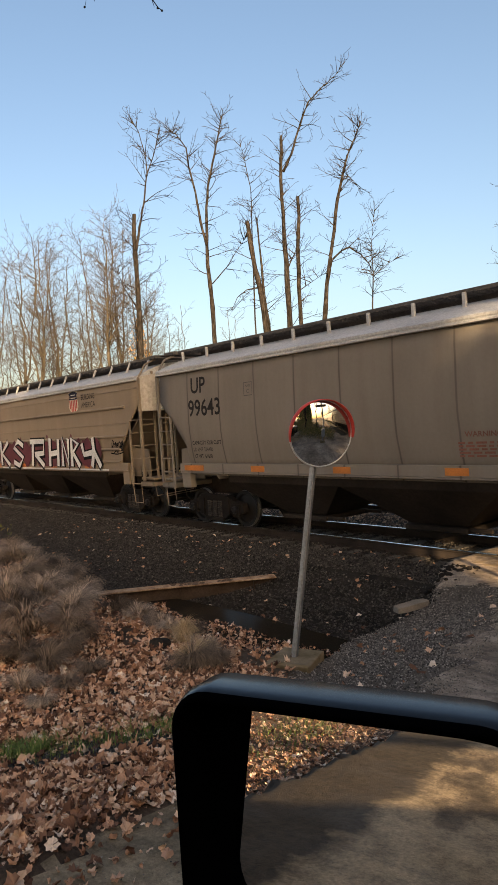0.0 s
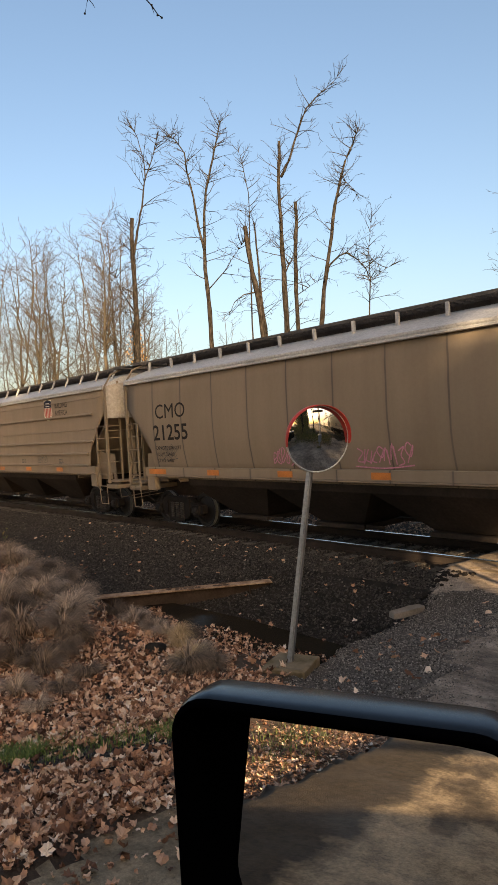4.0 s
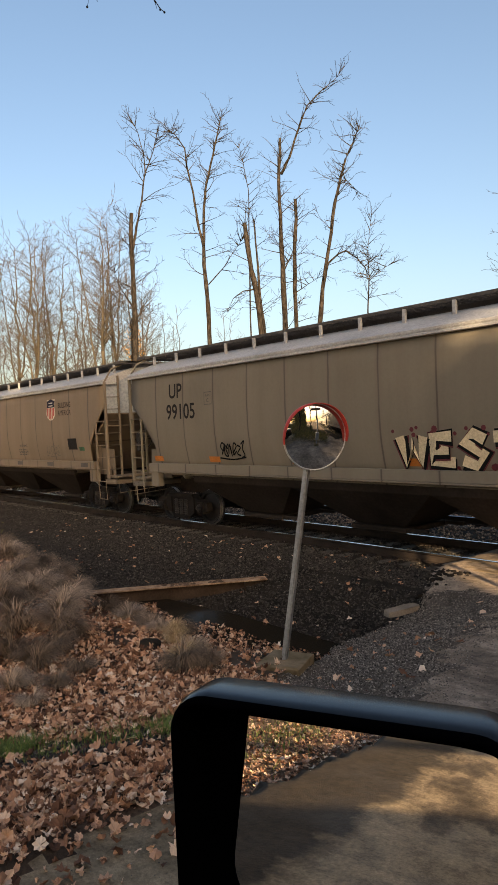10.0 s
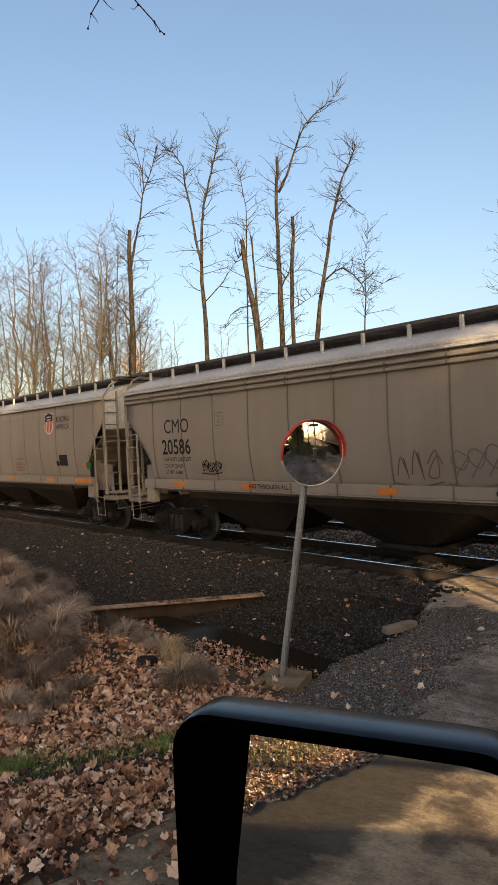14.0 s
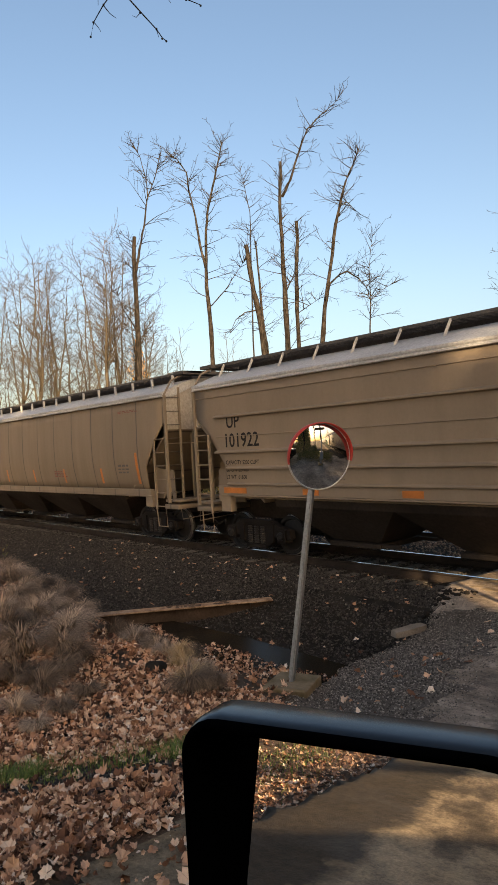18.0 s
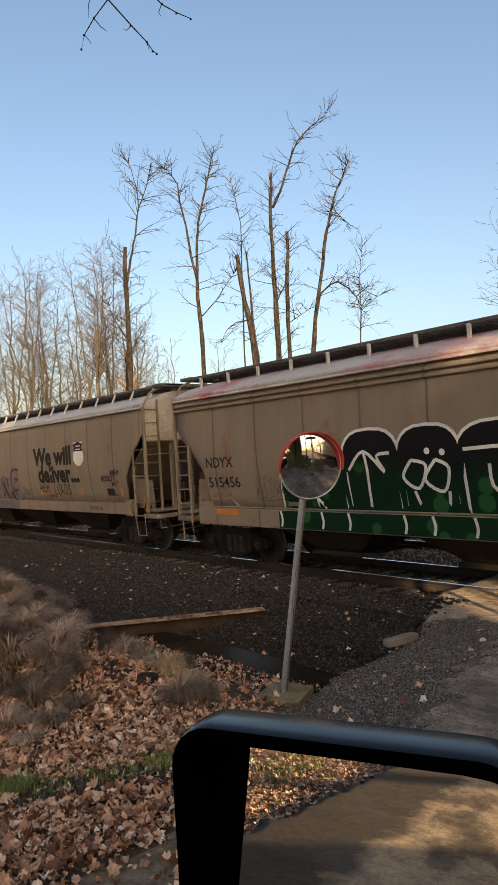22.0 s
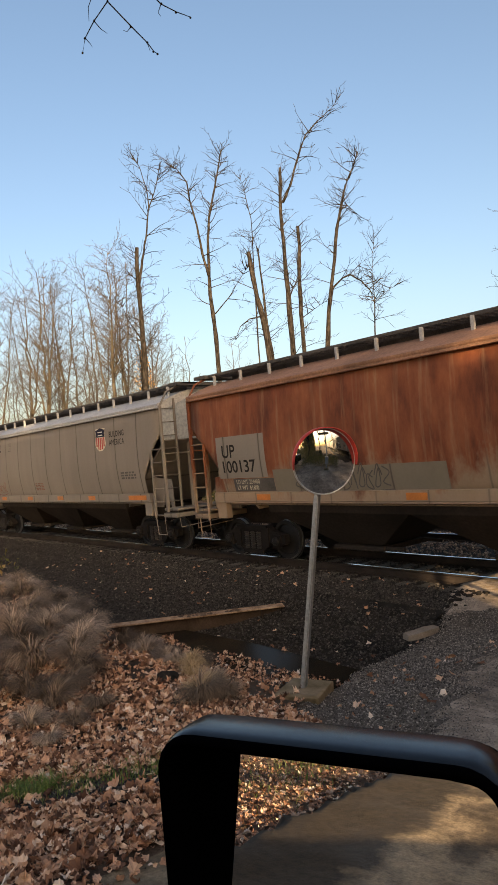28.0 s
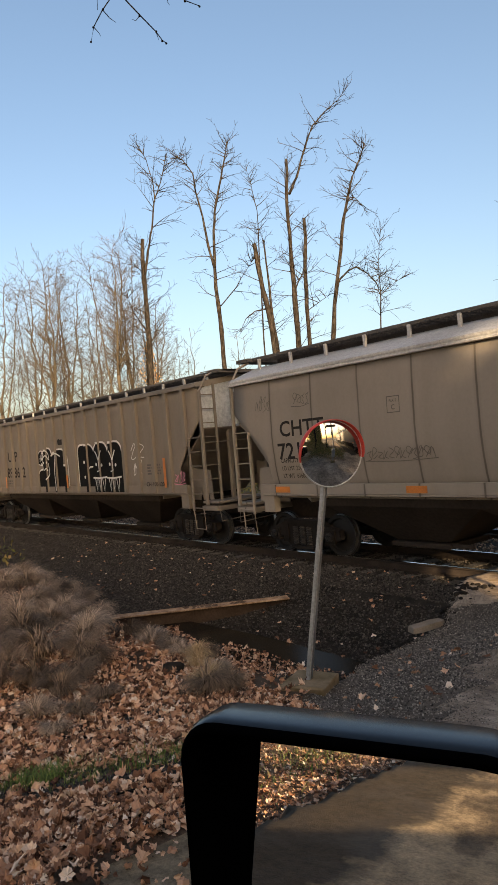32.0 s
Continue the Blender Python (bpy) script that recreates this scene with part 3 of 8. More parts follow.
def fittings(mat):
    """Ladder and walkway pieces in one paint, shared by the cars that wear it."""
    if mat.name not in FITTINGS:
        FITTINGS[mat.name] = {
            "rung_x": small_mesh("rung", rod([(0, 0, 0), (0.48, 0, 0)], 0.014), mat),
            "rung_y": small_mesh("rung", rod([(0, 0, 0), (0, 0.46, 0)], 0.014), mat),
            "bracket": small_mesh("walkway_bracket", boxes((-0.035, 0.035, -0.03, 0.03, 0, 0.30), bevel=0.006), M_ROOF),
            "slant": small_mesh("walkway_bracket", rod([(0, 0.0, 0), (0.10, 0.10, 0.32)], 0.036, 4), M_ROOF),
        }
    return FITTINGS[mat.name]


def at_place(name, me, parent, loc):
    o = part(name, me, None, parent)
    o.location = loc
    return o


def solid_sheet(fn, us, vs_of, thick):
    """A sheet from fn(u, v) with thickness along +y, closed all round."""
    verts, faces = [], []
    nv = len(vs_of(us[0]))
    for side in (0, 1):
        for u in us:
            for v in vs_of(u):
                x, y, z = fn(u, v)
                verts.append((x, y + thick * side, z))
    nu = len(us)
    off = nu * nv
    for i in range(nu - 1):
        for j in range(nv - 1):
            a, b, c, d = i * nv + j, (i + 1) * nv + j, (i + 1) * nv + j + 1, i * nv + j + 1
            faces += [(a, b, c, d), (off + d, off + c, off + b, off + a)]
    for i in range(nu - 1):
        for j in (0, nv - 1):
            a, b = i * nv + j, (i + 1) * nv + j
            faces.append((a, off + a, off + b, b) if j == 0 else (b, off + b, off + a, a))
    for j in range(nv - 1):
        for i in (0, nu - 1):
            a, b = i * nv + j, i * nv + j + 1
            faces.append((b, off + b, off + a, a) if i == 0 else (a, off + a, off + b, b))
    return verts, faces


def build_car(index, x0, L, style, paint, roof_mat, label, hoppers=3, slant=False, deep_eave=False, end_paint=None, brake_wheel=True, sill=(1.40, 1.645)):
    """A covered hopper car; x runs from its leading body end (0) to its trailing one (L)."""
    flat = style != "smooth"
    car = thing("hopper_car", label, "freight car", pose(x0, TRACK_Y, 0), "cars of the train")
    fit = fittings(paint)
    endp = end_paint or PAINTS["end_pale"]
    z_top = 4.22 if style == "posts" else Z_EAVE
    # side sheets with the lower corners cut away over the trucks
    z_foot = min(Z_SILL, sill[1] - 0.06)
    cuts = [(0.0, 3.30), (0.5, 2.82), (1.06, 2.12), (1.12, z_foot)]
    xs = [c[0] for c in cuts] + [lerp(1.12, L - 1.12, k / 12) for k in range(1, 12)] + [L - c[0] for c in cuts[::-1]]

    def foot(x):
        e = min(x, L - x)
        for (a, za), (b, zb) in zip(cuts, cuts[1:]):
            if e <= b + 1e-6:
                return lerp(za, zb, max(0.0, (e - a)) / (b - a))
        return z_foot
    for s in (-1, 1):
        v, f = solid_sheet(lambda x, z: (x, -half_width(z, flat), z), xs, lambda x: [lerp(foot(x), z_top + 0.02, k / 8) for k in range(9)], 0.03)
        if s > 0:
            v = [(a, -b, c) for a, b, c in v]
            f = [q[::-1] for q in f]
        part("side_sheet", data_mesh("side_sheet", v, f, paint, True), None, car)
    if style == "ribs":
        for z, h in ((3.76, 0.03), (3.27, 0.085), (2.80, 0.02), (2.43, 0.085), (2.05, 0.085), (1.68, 0.07)):
            for s in (-1, 1):
                a = 0.02 if z > 3.3 else (1.15 if z < 2.1 else 0.75)
                out = 1.675 if h > 0.05 else 1.62
                prof = [(s * 1.598, z - h * 0.45), (s * out, z - h * 0.22), (s * out, z + h * 0.12), (s * 1.598, z + h * 0.55)]
                part("side_rib", plate(prof, a, L - a, "x"), paint, car)
    if style == "posts":
        for k in range(20):
            x = 0.45 + 0.835 * k
            zb = foot(x)
            for s in (-1, 1):
                part("side_post", boxes((x - 0.075, x + 0.075, min(s * 1.595, s * 1.69), max(s * 1.595, s * 1.69), zb, z_top), bevel=0.01), paint, car)
    # roof with its rolled eave
    if style == "posts":
        half = [(1.70, 4.14), (1.70, 4.24), (1.40, 4.30), (0.9, 4.38), (0.5, 4.42), (0.0, 4.44)]
    else:
        half = [(1.63, 3.96), (1.67, 3.97), (1.67, 4.005), (1.645, 4.02), (1.66, 4.05), (1.66, 4.09), (1.48, 4.16), (1.2, 4.27), (0.9, 4.38), (0.6, 4.46), (0.0, 4.50)]
    lower = [(1.3, half[0][1] + 0.02), (0.5, 4.30), (0, 4.34)]
    ring = [(-y, z) for y, z in half] + [(y, z) for y, z in half[::-1][1:]] + [(y, z) for y, z in lower] + [(-y, z) for y, z in lower[::-1][1:]]
    part("roof", plate(ring, -0.06, L + 0.06, "x"), roof_mat, car, smooth=False)
    if deep_eave:
        for z in (3.74, 3.86):
            part("eave_moulding", boxes((0, L, -1.66, -1.59, z - 0.035, z + 0.035), bevel=0.012), paint, car)
    # roof hatch trough and walkways on brackets
    zw = 4.55 if style != "posts" else 4.47
    part("hatch_cover", boxes((0.3, L - 0.3, -0.40, 0.40, 4.40, zw + 0.10), bevel=0.03), M_WALK, car)
    for s in (-1, 1):
        bm = bmesh.new()
        y0, y1 = sorted((s * 0.98, s * 0.46))
        n = int(L / 0.6)
        for k in range(5):                          # lengthwise bars of the grating
            y = lerp(y0, y1, k / 4)
            box(bm, -0.35, L + 0.35, y - 0.014, y + 0.014, zw + 0.03, zw + 0.095)
        for k in range(n * 3):
            x = lerp(-0.33, L + 0.33, k / (n * 3 - 1))
            box(bm, x - 0.02, x + 0.02, y0, y1, zw + 0.04, zw + 0.085)
        part("running_board", bm, M_WALK, car)
    nb = int(round(L / 1.13))
    for k in range(nb + 1):
        x = lerp(0.35, L - 0.35, k / nb)
        for s in (-1, 1):
            o = at_place("walkway_bracket", fit["slant" if slant else "bracket"], car, (x, s * (1.0 if not slant else 1.08), zw - 0.26))
            if s > 0 and slant:
                o.rotation_euler = (0, 0, math.pi)
    # ends: upper sheet, slope sheet, webs, platform, coupler
    for e in (0, 1):
        X = L * e
        d = 1 if e else -1                          # outwards
        ztop = 4.05
        endo = [(-1.58, 3.10), (-1.58, ztop), (-0.9, 4.36), (-0.5, 4.45), (0.5, 4.45), (0.9, 4.36), (1.58, ztop), (1.58, 3.10)]
        a, b = sorted((X - d * 0.02, X + d * 0.02))
        part("end_sheet", plate(endo, a, b, "x"), endp, car)
        if style == "ribs":                          # drawn-out rounded end
            bm = bmesh.new()
            vv = []
            for k in range(7):
                t = k / 6 * math.pi / 2
                vv.append((X + d * 0.42 * math.sin(t), 1.58 - 0.42 * (1 - math.cos(t))))
            outl = [(x, -y) for x, y in vv] + [(x, y) for x, y in vv[::-1]]
            lo = [bm.verts.new((x, y, 3.10)) for x, y in outl]
            hi = [bm.verts.new((x, y, 4.06 + 0.30 * (1 - abs(y) / 1.6))) for x, y in outl]
            for k in range(len(lo) - 1):
                bm.faces.new((lo[k], lo[k + 1], hi[k + 1], hi[k]))
            bm.faces.new(hi)
            bm.faces.new(lo[::-1])
            bmesh.ops.recalc_face_normals(bm, faces=bm.faces[:])
            part("end_cap", bm, endp, car)
        sl = [(X, 3.12), (X, 3.07), (X - d * 2.25, 1.25), (X - d * 2.25, 1.32)]
        part("slope_sheet", plate(sl, -1.48, 1.48), paint, car)
        for s in (-1, 1):
            web = [(X - d * 1.25, 1.22), (X - d * 1.25, 2.12), (X - d * 0.95, 2.05), (X - d * 0.28, 2.0), (X - d * 0.22, 1.22), (X - d * 0.36, 1.22),
                   (X - d * 0.42, 1.55), (X - d * 0.50, 1.22), (X - d * 0.66, 1.22), (X - d * 0.72, 1.58), (X - d * 0.80, 1.22)]
            y0, y1 = sorted((s * 1.20, s * 1.17))
            part("end_web", plate(web, y0, y1), paint, car)
            part("end_post", boxes((min(X - d * 0.05, X - d * 0.15), max(X - d * 0.05, X - d * 0.15), s * 0.62 - 0.05, s * 0.62 + 0.05, 1.2, 3.12), bevel=0.008), paint, car)
            sp = sorted((X - d * 1.16, X - d * 0.80))
            part("jacking_pad", boxes((sp[0], sp[1], min(s * 1.58, s * 1.40), max(s * 1.58, s * 1.40), 1.02, 1.48), bevel=0.012), paint, car)
        pf = sorted((X - d * 0.35, X + d * 0.34))
        part("end_platform", boxes((pf[0], pf[1], -1.45, 1.45, 1.16, 1.22), (pf[0] + 0.02, pf[1] - 0.02, -1.50, 1.50, 0.98, 1.10), bevel=0.01), paint, car)
        cs = sorted((X - d * 2.6, X + d * 0.30))
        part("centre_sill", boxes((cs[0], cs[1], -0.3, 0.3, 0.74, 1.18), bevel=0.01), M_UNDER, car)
        cp = sorted((X + d * 0.30, X + d * 0.76))
        part("coupler", boxes((cp[0], cp[1], -0.09, 0.09, 0.78, 0.98), (cp[0] + 0.14, cp[1], -0.17, 0.17, 0.74, 1.02), bevel=0.02), M_TRUCK, car)
        part("brake_hose", rod([(X + d * 0.30, -0.42, 0.95), (X + d * 0.42, -0.44, 0.62), (X + d * 0.60, -0.40, 0.50), (X + d * 0.74, -0.30, 0.60)], 0.022), M_BLACK, car)
        part("grab_iron", rod([(X + d * 0.30, -1.42, 1.14), (X + d * 0.36, -1.40, 0.72), (X + d * 0.36, 1.40, 0.86), (X + d * 0.30, 1.42, 1.14)], 0.013), paint, car)
        # ladders at the near and far corners: on the end above, on the side below
        for s in (-1, 1):
            lad = new("end_ladder")
            lad.parent = car
            bm = bmesh.new()
            xl = X + d * 0.07
            box(bm, xl - 0.035, xl + 0.035, s * 1.60 - 0.035, s * 1.60 + 0.035, 1.15, 4.02)
            part("stile", bm, paint, lad)
            part("stile", boxes((xl - 0.02, xl + 0.02, s * 1.14 - 0.03, s * 1.14 + 0.03, 1.2, 4.22)), paint, lad)
            for k in range(8):
                at_place("rung", fit["rung_y"], lad, (xl + d * 0.01, s * 1.60 if s < 0 else 1.14, 1.42 + 0.36 * k))
            part("top_rail", rod([(xl, s * 1.60, 4.02), (xl, s * 1.35, 4.40), (xl, s * 0.98, 4.56)], 0.03, 4), paint, lad)
            lad = new("side_ladder")
            lad.parent = car
            xa = X - d * 0.50
            part("stile", boxes((xa - 0.025, xa + 0.025, s * 1.64 - 0.02, s * 1.64 + 0.02, 0.98, 2.86)), paint, lad)
            xb = min(xa, X)
            for k in range(6):
                at_place("rung", fit["rung_x"], lad, (xb, s * 1.64, 1.06 + 0.36 * k))
            part("stirrup", rod([(xa, s * 1.64, 1.0), (xa, s * 1.60, 0.52), (xa + d * 0.42, s * 1.60, 0.52), (xa + d * 0.42, s * 1.62, 1.0)], 0.016), paint, lad)
        part("cross_rail", rod([(X + d * 0.08, -1.6, 2.72), (X + d * 0.10, 1.6, 2.72)], 0.016), paint, car)
        # crossover walk on the roof end
        part("crossover_board", boxes((min(X - d * 0.1, X + d * 0.35), max(X - d * 0.1, X + d * 0.35), -1.15, 1.15, zw + 0.005, zw + 0.09)), M_WALK, car)
    part("roof_grab", rod([(L - 1.1, -0.7, zw + 0.05), (L - 1.05, -0.7, zw + 0.17), (L - 0.35, -0.7, zw + 0.17), (L - 0.3, -0.7, zw + 0.05)], 0.014), paint, car)
    if brake_wheel:
        hb = new("hand_brake")
        hb.parent = car
        part("brake_housing", boxes((L + 0.08, L + 0.24, -0.62, -0.30, 1.9, 2.45), bevel=0.04), M_STEELDARK, hb)
        bm = bmesh.new()
        n = 18
        ringp = [(L + 0.30, -0.46 + 0.28 * math.cos(k * math.tau / n), 2.28 + 0.28 * math.sin(k * math.tau / n)) for k in range(n + 1)]
        tube(bm, ringp, 0.016, 5)
        for k in range(4):
            c = k * math.tau / 4 + 0.4
            tube(bm, [(L + 0.24, -0.46, 2.28), (L + 0.30, -0.46 + 0.28 * math.cos(c), 2.28 + 0.28 * math.sin(c))], 0.012, 4)
        part("brake_wheel", bm, M_STEELDARK, hb)
        part("brake_chain", rod([(L + 0.2, -0.46, 1.95), (L + 0.2, -0.46, 1.2)], 0.02), M_STEELDARK, hb)
    # side sills with reflective strips
    for s in (-1, 1):
        y0, y1 = sorted((s * 1.50, s * 1.625))
        part("side_sill", boxes((0.78, L - 0.78, y0, y1, sill[0] + 0.04, sill[1]), (0.78, L - 0.78, min(y1, y0), max(y0, y1), sill[0], sill[0] + 0.035), bevel=0.006), paint, car)
    # hopper bays with their outlet gates
    x_a, x_b = 2.55, L - 2.55
    w = (x_b - x_a) / hoppers
    for k in range(hoppers):
        c = x_a + w * (k + 0.5)
        bm = bmesh.new()
        r0 = [bm.verts.new(p) for p in ((c - w / 2, -1.46, Z_SILL), (c + w / 2, -1.46, Z_SILL), (c + w / 2, 1.46, Z_SILL), (c - w / 2, 1.46, Z_SILL))]
        r1 = [bm.verts.new(p) for p in ((c - w / 2, -1.40, 1.18), (c + w / 2, -1.40, 1.18), (c + w / 2, 1.40, 1.18), (c - w / 2, 1.40, 1.18))]
        r2 = [bm.verts.new(p) for p in ((c - 0.62, -0.62, 0.42), (c + 0.62, -0.62, 0.42), (c + 0.62, 0.62, 0.42), (c - 0.62, 0.62, 0.42))]
        for p, q in ((r0, r1), (r1, r2)):
            for i in range(4):
                bm.faces.new((p[i], q[i], q[(i + 1) % 4], p[(i + 1) % 4]))
        bm.faces.new(r2[::-1])
        bm.faces.new(r0)
        bmesh.ops.recalc_face_normals(bm, faces=bm.faces[:])
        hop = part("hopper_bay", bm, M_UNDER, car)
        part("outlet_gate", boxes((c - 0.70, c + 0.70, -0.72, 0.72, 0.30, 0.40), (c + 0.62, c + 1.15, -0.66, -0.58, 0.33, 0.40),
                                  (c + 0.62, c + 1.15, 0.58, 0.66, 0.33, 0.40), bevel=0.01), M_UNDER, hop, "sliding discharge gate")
    part("train_pipe", rod([(1.0, -1.46, 1.36), (L - 1.0, -1.46, 1.36)], 0.02), paint, car)
    put_truck(car, 1.48, index)
    put_truck(car, L - 1.48, index)
    return car


TAN = (0.223, 0.173, 0.124)
GREY = (0.189, 0.163, 0.136)
PAINTS = {
    "tan": car_paint("paint_tan", TAN, 1.32, 0.55),
    "tan_plain": car_paint("paint_tan_ribbed", (0.234, 0.181, 0.129), 0, 0.45),
    "grey": car_paint("paint_grey", GREY, 1.30, 0.6),
    "grey_light": car_paint("paint_light_grey", (0.234, 0.204, 0.173), 1.30, 0.4),
    "olive": car_paint("paint_olive_grey", (0.191, 0.166, 0.128), 1.25, 0.5),
    "buff": car_paint("paint_buff", (0.223, 0.174, 0.125), 1.36, 0.7),
    "stained": car_paint("paint_stained", (0.200, 0.162, 0.122), 1.5, 0.7, 0.10),
    "rust": car_paint("paint_rust", (0.285, 0.205, 0.140), 1.18, 0.5, 0.52, 0.5),
    "posts": car_paint("paint_post_grey", (0.183, 0.158, 0.133), 0, 0.7),
    "end_pale": simple("end_sheet_buff", (0.45, 0.40, 0.335), 0.6, 0.0, 0.15, 2),
    "end_blue": simple("end_sheet_pale", (0.42, 0.455, 0.475), 0.6, 0.0, 0.15, 2),
}
CARS = []


def marks(car, road, number, x, z, h, flat=False, wide=0.95, stacked=True, sub=True, mat=None):
    mat = mat or M_BLACK
    if stacked:
        letter(car, road, x + 0.12, z + h * 1.5, h, mat, wide, flat=flat)
        letter(car, number, x, z, h * 1.05, mat, wide, flat=flat)
    else:
        letter(car, number, x, z, h, mat, wide, flat=flat)
    if sub:
        zz = 2.17 if not flat else min(z - 0.36, 2.2)
        letter(car, "CAPACITY 5200 CUFT", x + 0.05, zz - 0.05, 0.095, M_BLACK, 0.9, flat=flat)
        letter(car, "LD LMT 224400", x + 0.05, zz - 0.22, 0.095, M_BLACK, 0.9, flat=flat)
        letter(car, "LT WT  61600", x + 0.05, zz - 0.39, 0.095, M_BLACK, 0.9, flat=flat)


def plate_c(car, x, z, flat=False):
    for k in ((x, x + 0.30, z, z + 0.015), (x, x + 0.30, z + 0.295, z + 0.31), (x, x + 0.015, z, z + 0.31), (x + 0.285, x + 0.30, z, z + 0.31)):
        patch_on(car, *k, M_SMALL, "plate_box", flat=flat, n=1)
    letter(car, "C", x + 0.10, z + 0.06, 0.09, M_SMALL, 1.0, flat=flat)
    letter(car, "PLATE", x + 0.06, z + 0.20, 0.05, M_SMALL, 0.9, flat=flat)


def strips(car, L, xs=(1.0, 3.65, 6.2, 8.8, 11.4, 13.9), mat=None, z0=1.47, flat=True, w=0.46):
    for x in xs:
        if x < L - 1.2:
            part("reflective_strip", boxes((x, x + (0.82 if x < 1.2 else w), -1.632, -1.622, z0, z0 + 0.13)), mat or M_ORANGE, car, "orange reflective strip")


def slogan(car, x, z, h=0.17, flat=False, emblem=True):
    if emblem:
        shield(car, x, z - 0.28, 0.62, 0.68, flat)
    letter(car, "BUILDING", x + 0.86, z + 0.10, h, M_BLACK, 0.85, flat=flat)
    letter(car, "AMERICA", x + 0.86, z - 0.15, h, M_BLACK, 0.92, flat=flat)


def build_train():
    P = PAINTS
    # leading ribbed car with a white and maroon graffiti panel
    c = build_car(0, -31.75, 14.90, "ribs", P["tan_plain"], M_ROOF, "tan covered hopper with horizontal ribs and white and maroon graffiti", slant=True, brake_wheel=False)
    slogan(c, 10.55, 3.55, flat=True)
    strips(c, 14.9)
    r = random.Random(77)
    for k in range(14):
        x, w = 4.4 + 0.61 * k, r.uniform(0.32, 0.5)
        rim = [(x + w * math.cos(i * math.tau / 14) * r.uniform(0.8, 1.2), 1.96 + (0.50 if math.sin(i * math.tau / 14) > 0 else 0.45) * math.sin(i * math.tau / 14) * r.uniform(0.75, 1.15)) for i in range(14)]
        shape_on(c, rim, M_GMAROON, "graffiti_cloud", 0.077 + 0.0008 * (k % 3), True)
    for x, z in ((6.2, 2.52), (8.6, 2.55), (8.9, 2.44), (10.5, 2.52)):
        dot(c, x, z, 0.07, M_GMAROON, True, 0.009)
    for x, w, word in ((4.1, 1.25, "K"), (5.4, 1.5, "S"), (7.1, 1.65, "P"), (8.75, 1.15, "H"), (9.85, 0.75, "N"), (10.5, 0.85, "R"), (11.25, 1.5, "Y")):
        drawn(c, word, x, 1.50, w, 0.88, M_GBLACK, 0.33, True, 0.081, 1, 5, 0.78)
        drawn(c, word, x - 0.03, 1.52, w, 0.88, M_GWHITE, 0.18, True, 0.088, 1, 5, 0.78)
    patch_on(c, 4.2, 13.0, 1.41, 1.46, M_GWHITE, "graffiti_base", lift=0.036, flat=True, n=1)
    scribble(c, 13.2, 1.98, 0.7, 0.32, M_GBLACK, 3, True, 0.03)
    CARS.append((c, -31.75))
    c = build_car(1, -15.72, 15.77, "smooth", P["grey"], M_ROOF, "grey-tan covered hopper with smooth curved sides", end_paint=P["end_blue"], brake_wheel=False)
    marks(c, "UP", "99643", 1.32, 2.84, 0.38)
    plate_c(c, 3.55, 3.2)
    slogan(c, 11.75, 3.32)
    for x in (5.2, 9.2):
        letter(c, "WARNING", x, 2.12, 0.09, M_REDTXT, 1.1)
        stencil_lines(c, x - 0.15, 2.0, 0.85, 0.035, 5, M_REDTXT, seed=int(x))
    strips(c, 15.77)
    CARS.append((c, -15.72))
    c = build_car(2, 1.51, 14.93, "ribs", P["tan_plain"], M_ROOF, "tan covered hopper with horizontal side ribs", slant=True, brake_wheel=False)
    marks(c, "UP", "101650", 1.15, 2.50, 0.30, True)
    slogan(c, 10.65, 3.50, flat=True)
    strips(c, 14.93)
    stencil_lines(c, 8.4, 1.85, 0.45, 0.03, 3, M_SMALL, True)
    stencil_lines(c, 11.6, 1.85, 0.35, 0.03, 4, M_SMALL, True)
    scribble(c, 9.9, 1.8, 0.8, 0.2, M_SMALL, 8, True, 0.012)
    CARS.append((c, 1.51))
    c = build_car(3, 17.83, 17.15, "smooth", P["tan"], M_ROOF, "tan covered hopper with large black lettering", hoppers=4, brake_wheel=False)
    marks(c, "CMO", "21255", 1.30, 2.38, 0.38, wide=1.15)
    slogan(c, 12.6, 3.2)
    strips(c, 17.15)
    scribble(c, 1.5, 1.9, 0.8, 0.3, M_SMALL, 5, th=0.012)
    scribble(c, 6.0, 1.75, 1.2, 0.3, M_GPINK, 15, th=0.02)
    scribble(c, 8.4, 1.75, 1.3, 0.35, M_GPINK, 16, th=0.02)
    CARS.append((c, 17.83))
    c = build_car(4, 36.44, 15.65, "smooth", P["buff"], M_ROOF, "buff covered hopper with one-line lettering and black tags", end_paint=P["end_blue"])
    letter(c, "CMO101209", 1.65, 3.36, 0.36, M_BLACK, 1.08)
    plate_c(c, 3.0, 2.72)
    slogan(c, 12.30, 3.27)
    strips(c, 15.65, (2.2, 4.6, 10.2), M_SMALL)
    stencil_lines(c, 1.7, 1.92, 1.3, 0.05, 2, M_SMALL)
    scribble(c, 2.8, 1.72, 1.25, 0.38, M_SMALL, 21, th=0.015)
    scribble(c, 6.3, 1.95, 1.7, 0.42, M_GBLACK, 22, th=0.022)
    for x in (0.95, 5.5, 8.4, 10.9, 13.5):
        patch_on(c, x, x + 0.07, 1.72, 2.28, M_ORANGE, "rust_bar", "ochre vertical marker bar")
    CARS.append((c, 36.44))
    c = build_car(5, 53.69, 15.54, "smooth", P["tan"], M_ROOF, "tan covered hopper with black lettering and a dark data panel", end_paint=P["end_blue"])
    marks(c, "CMO", "22566", 1.2, 2.44, 0.34, wide=1.0)
    plate_c(c, 3.4, 3.0)
    slogan(c, 11.55, 3.30)
    strips(c, 15.54, mat=M_SMALL)
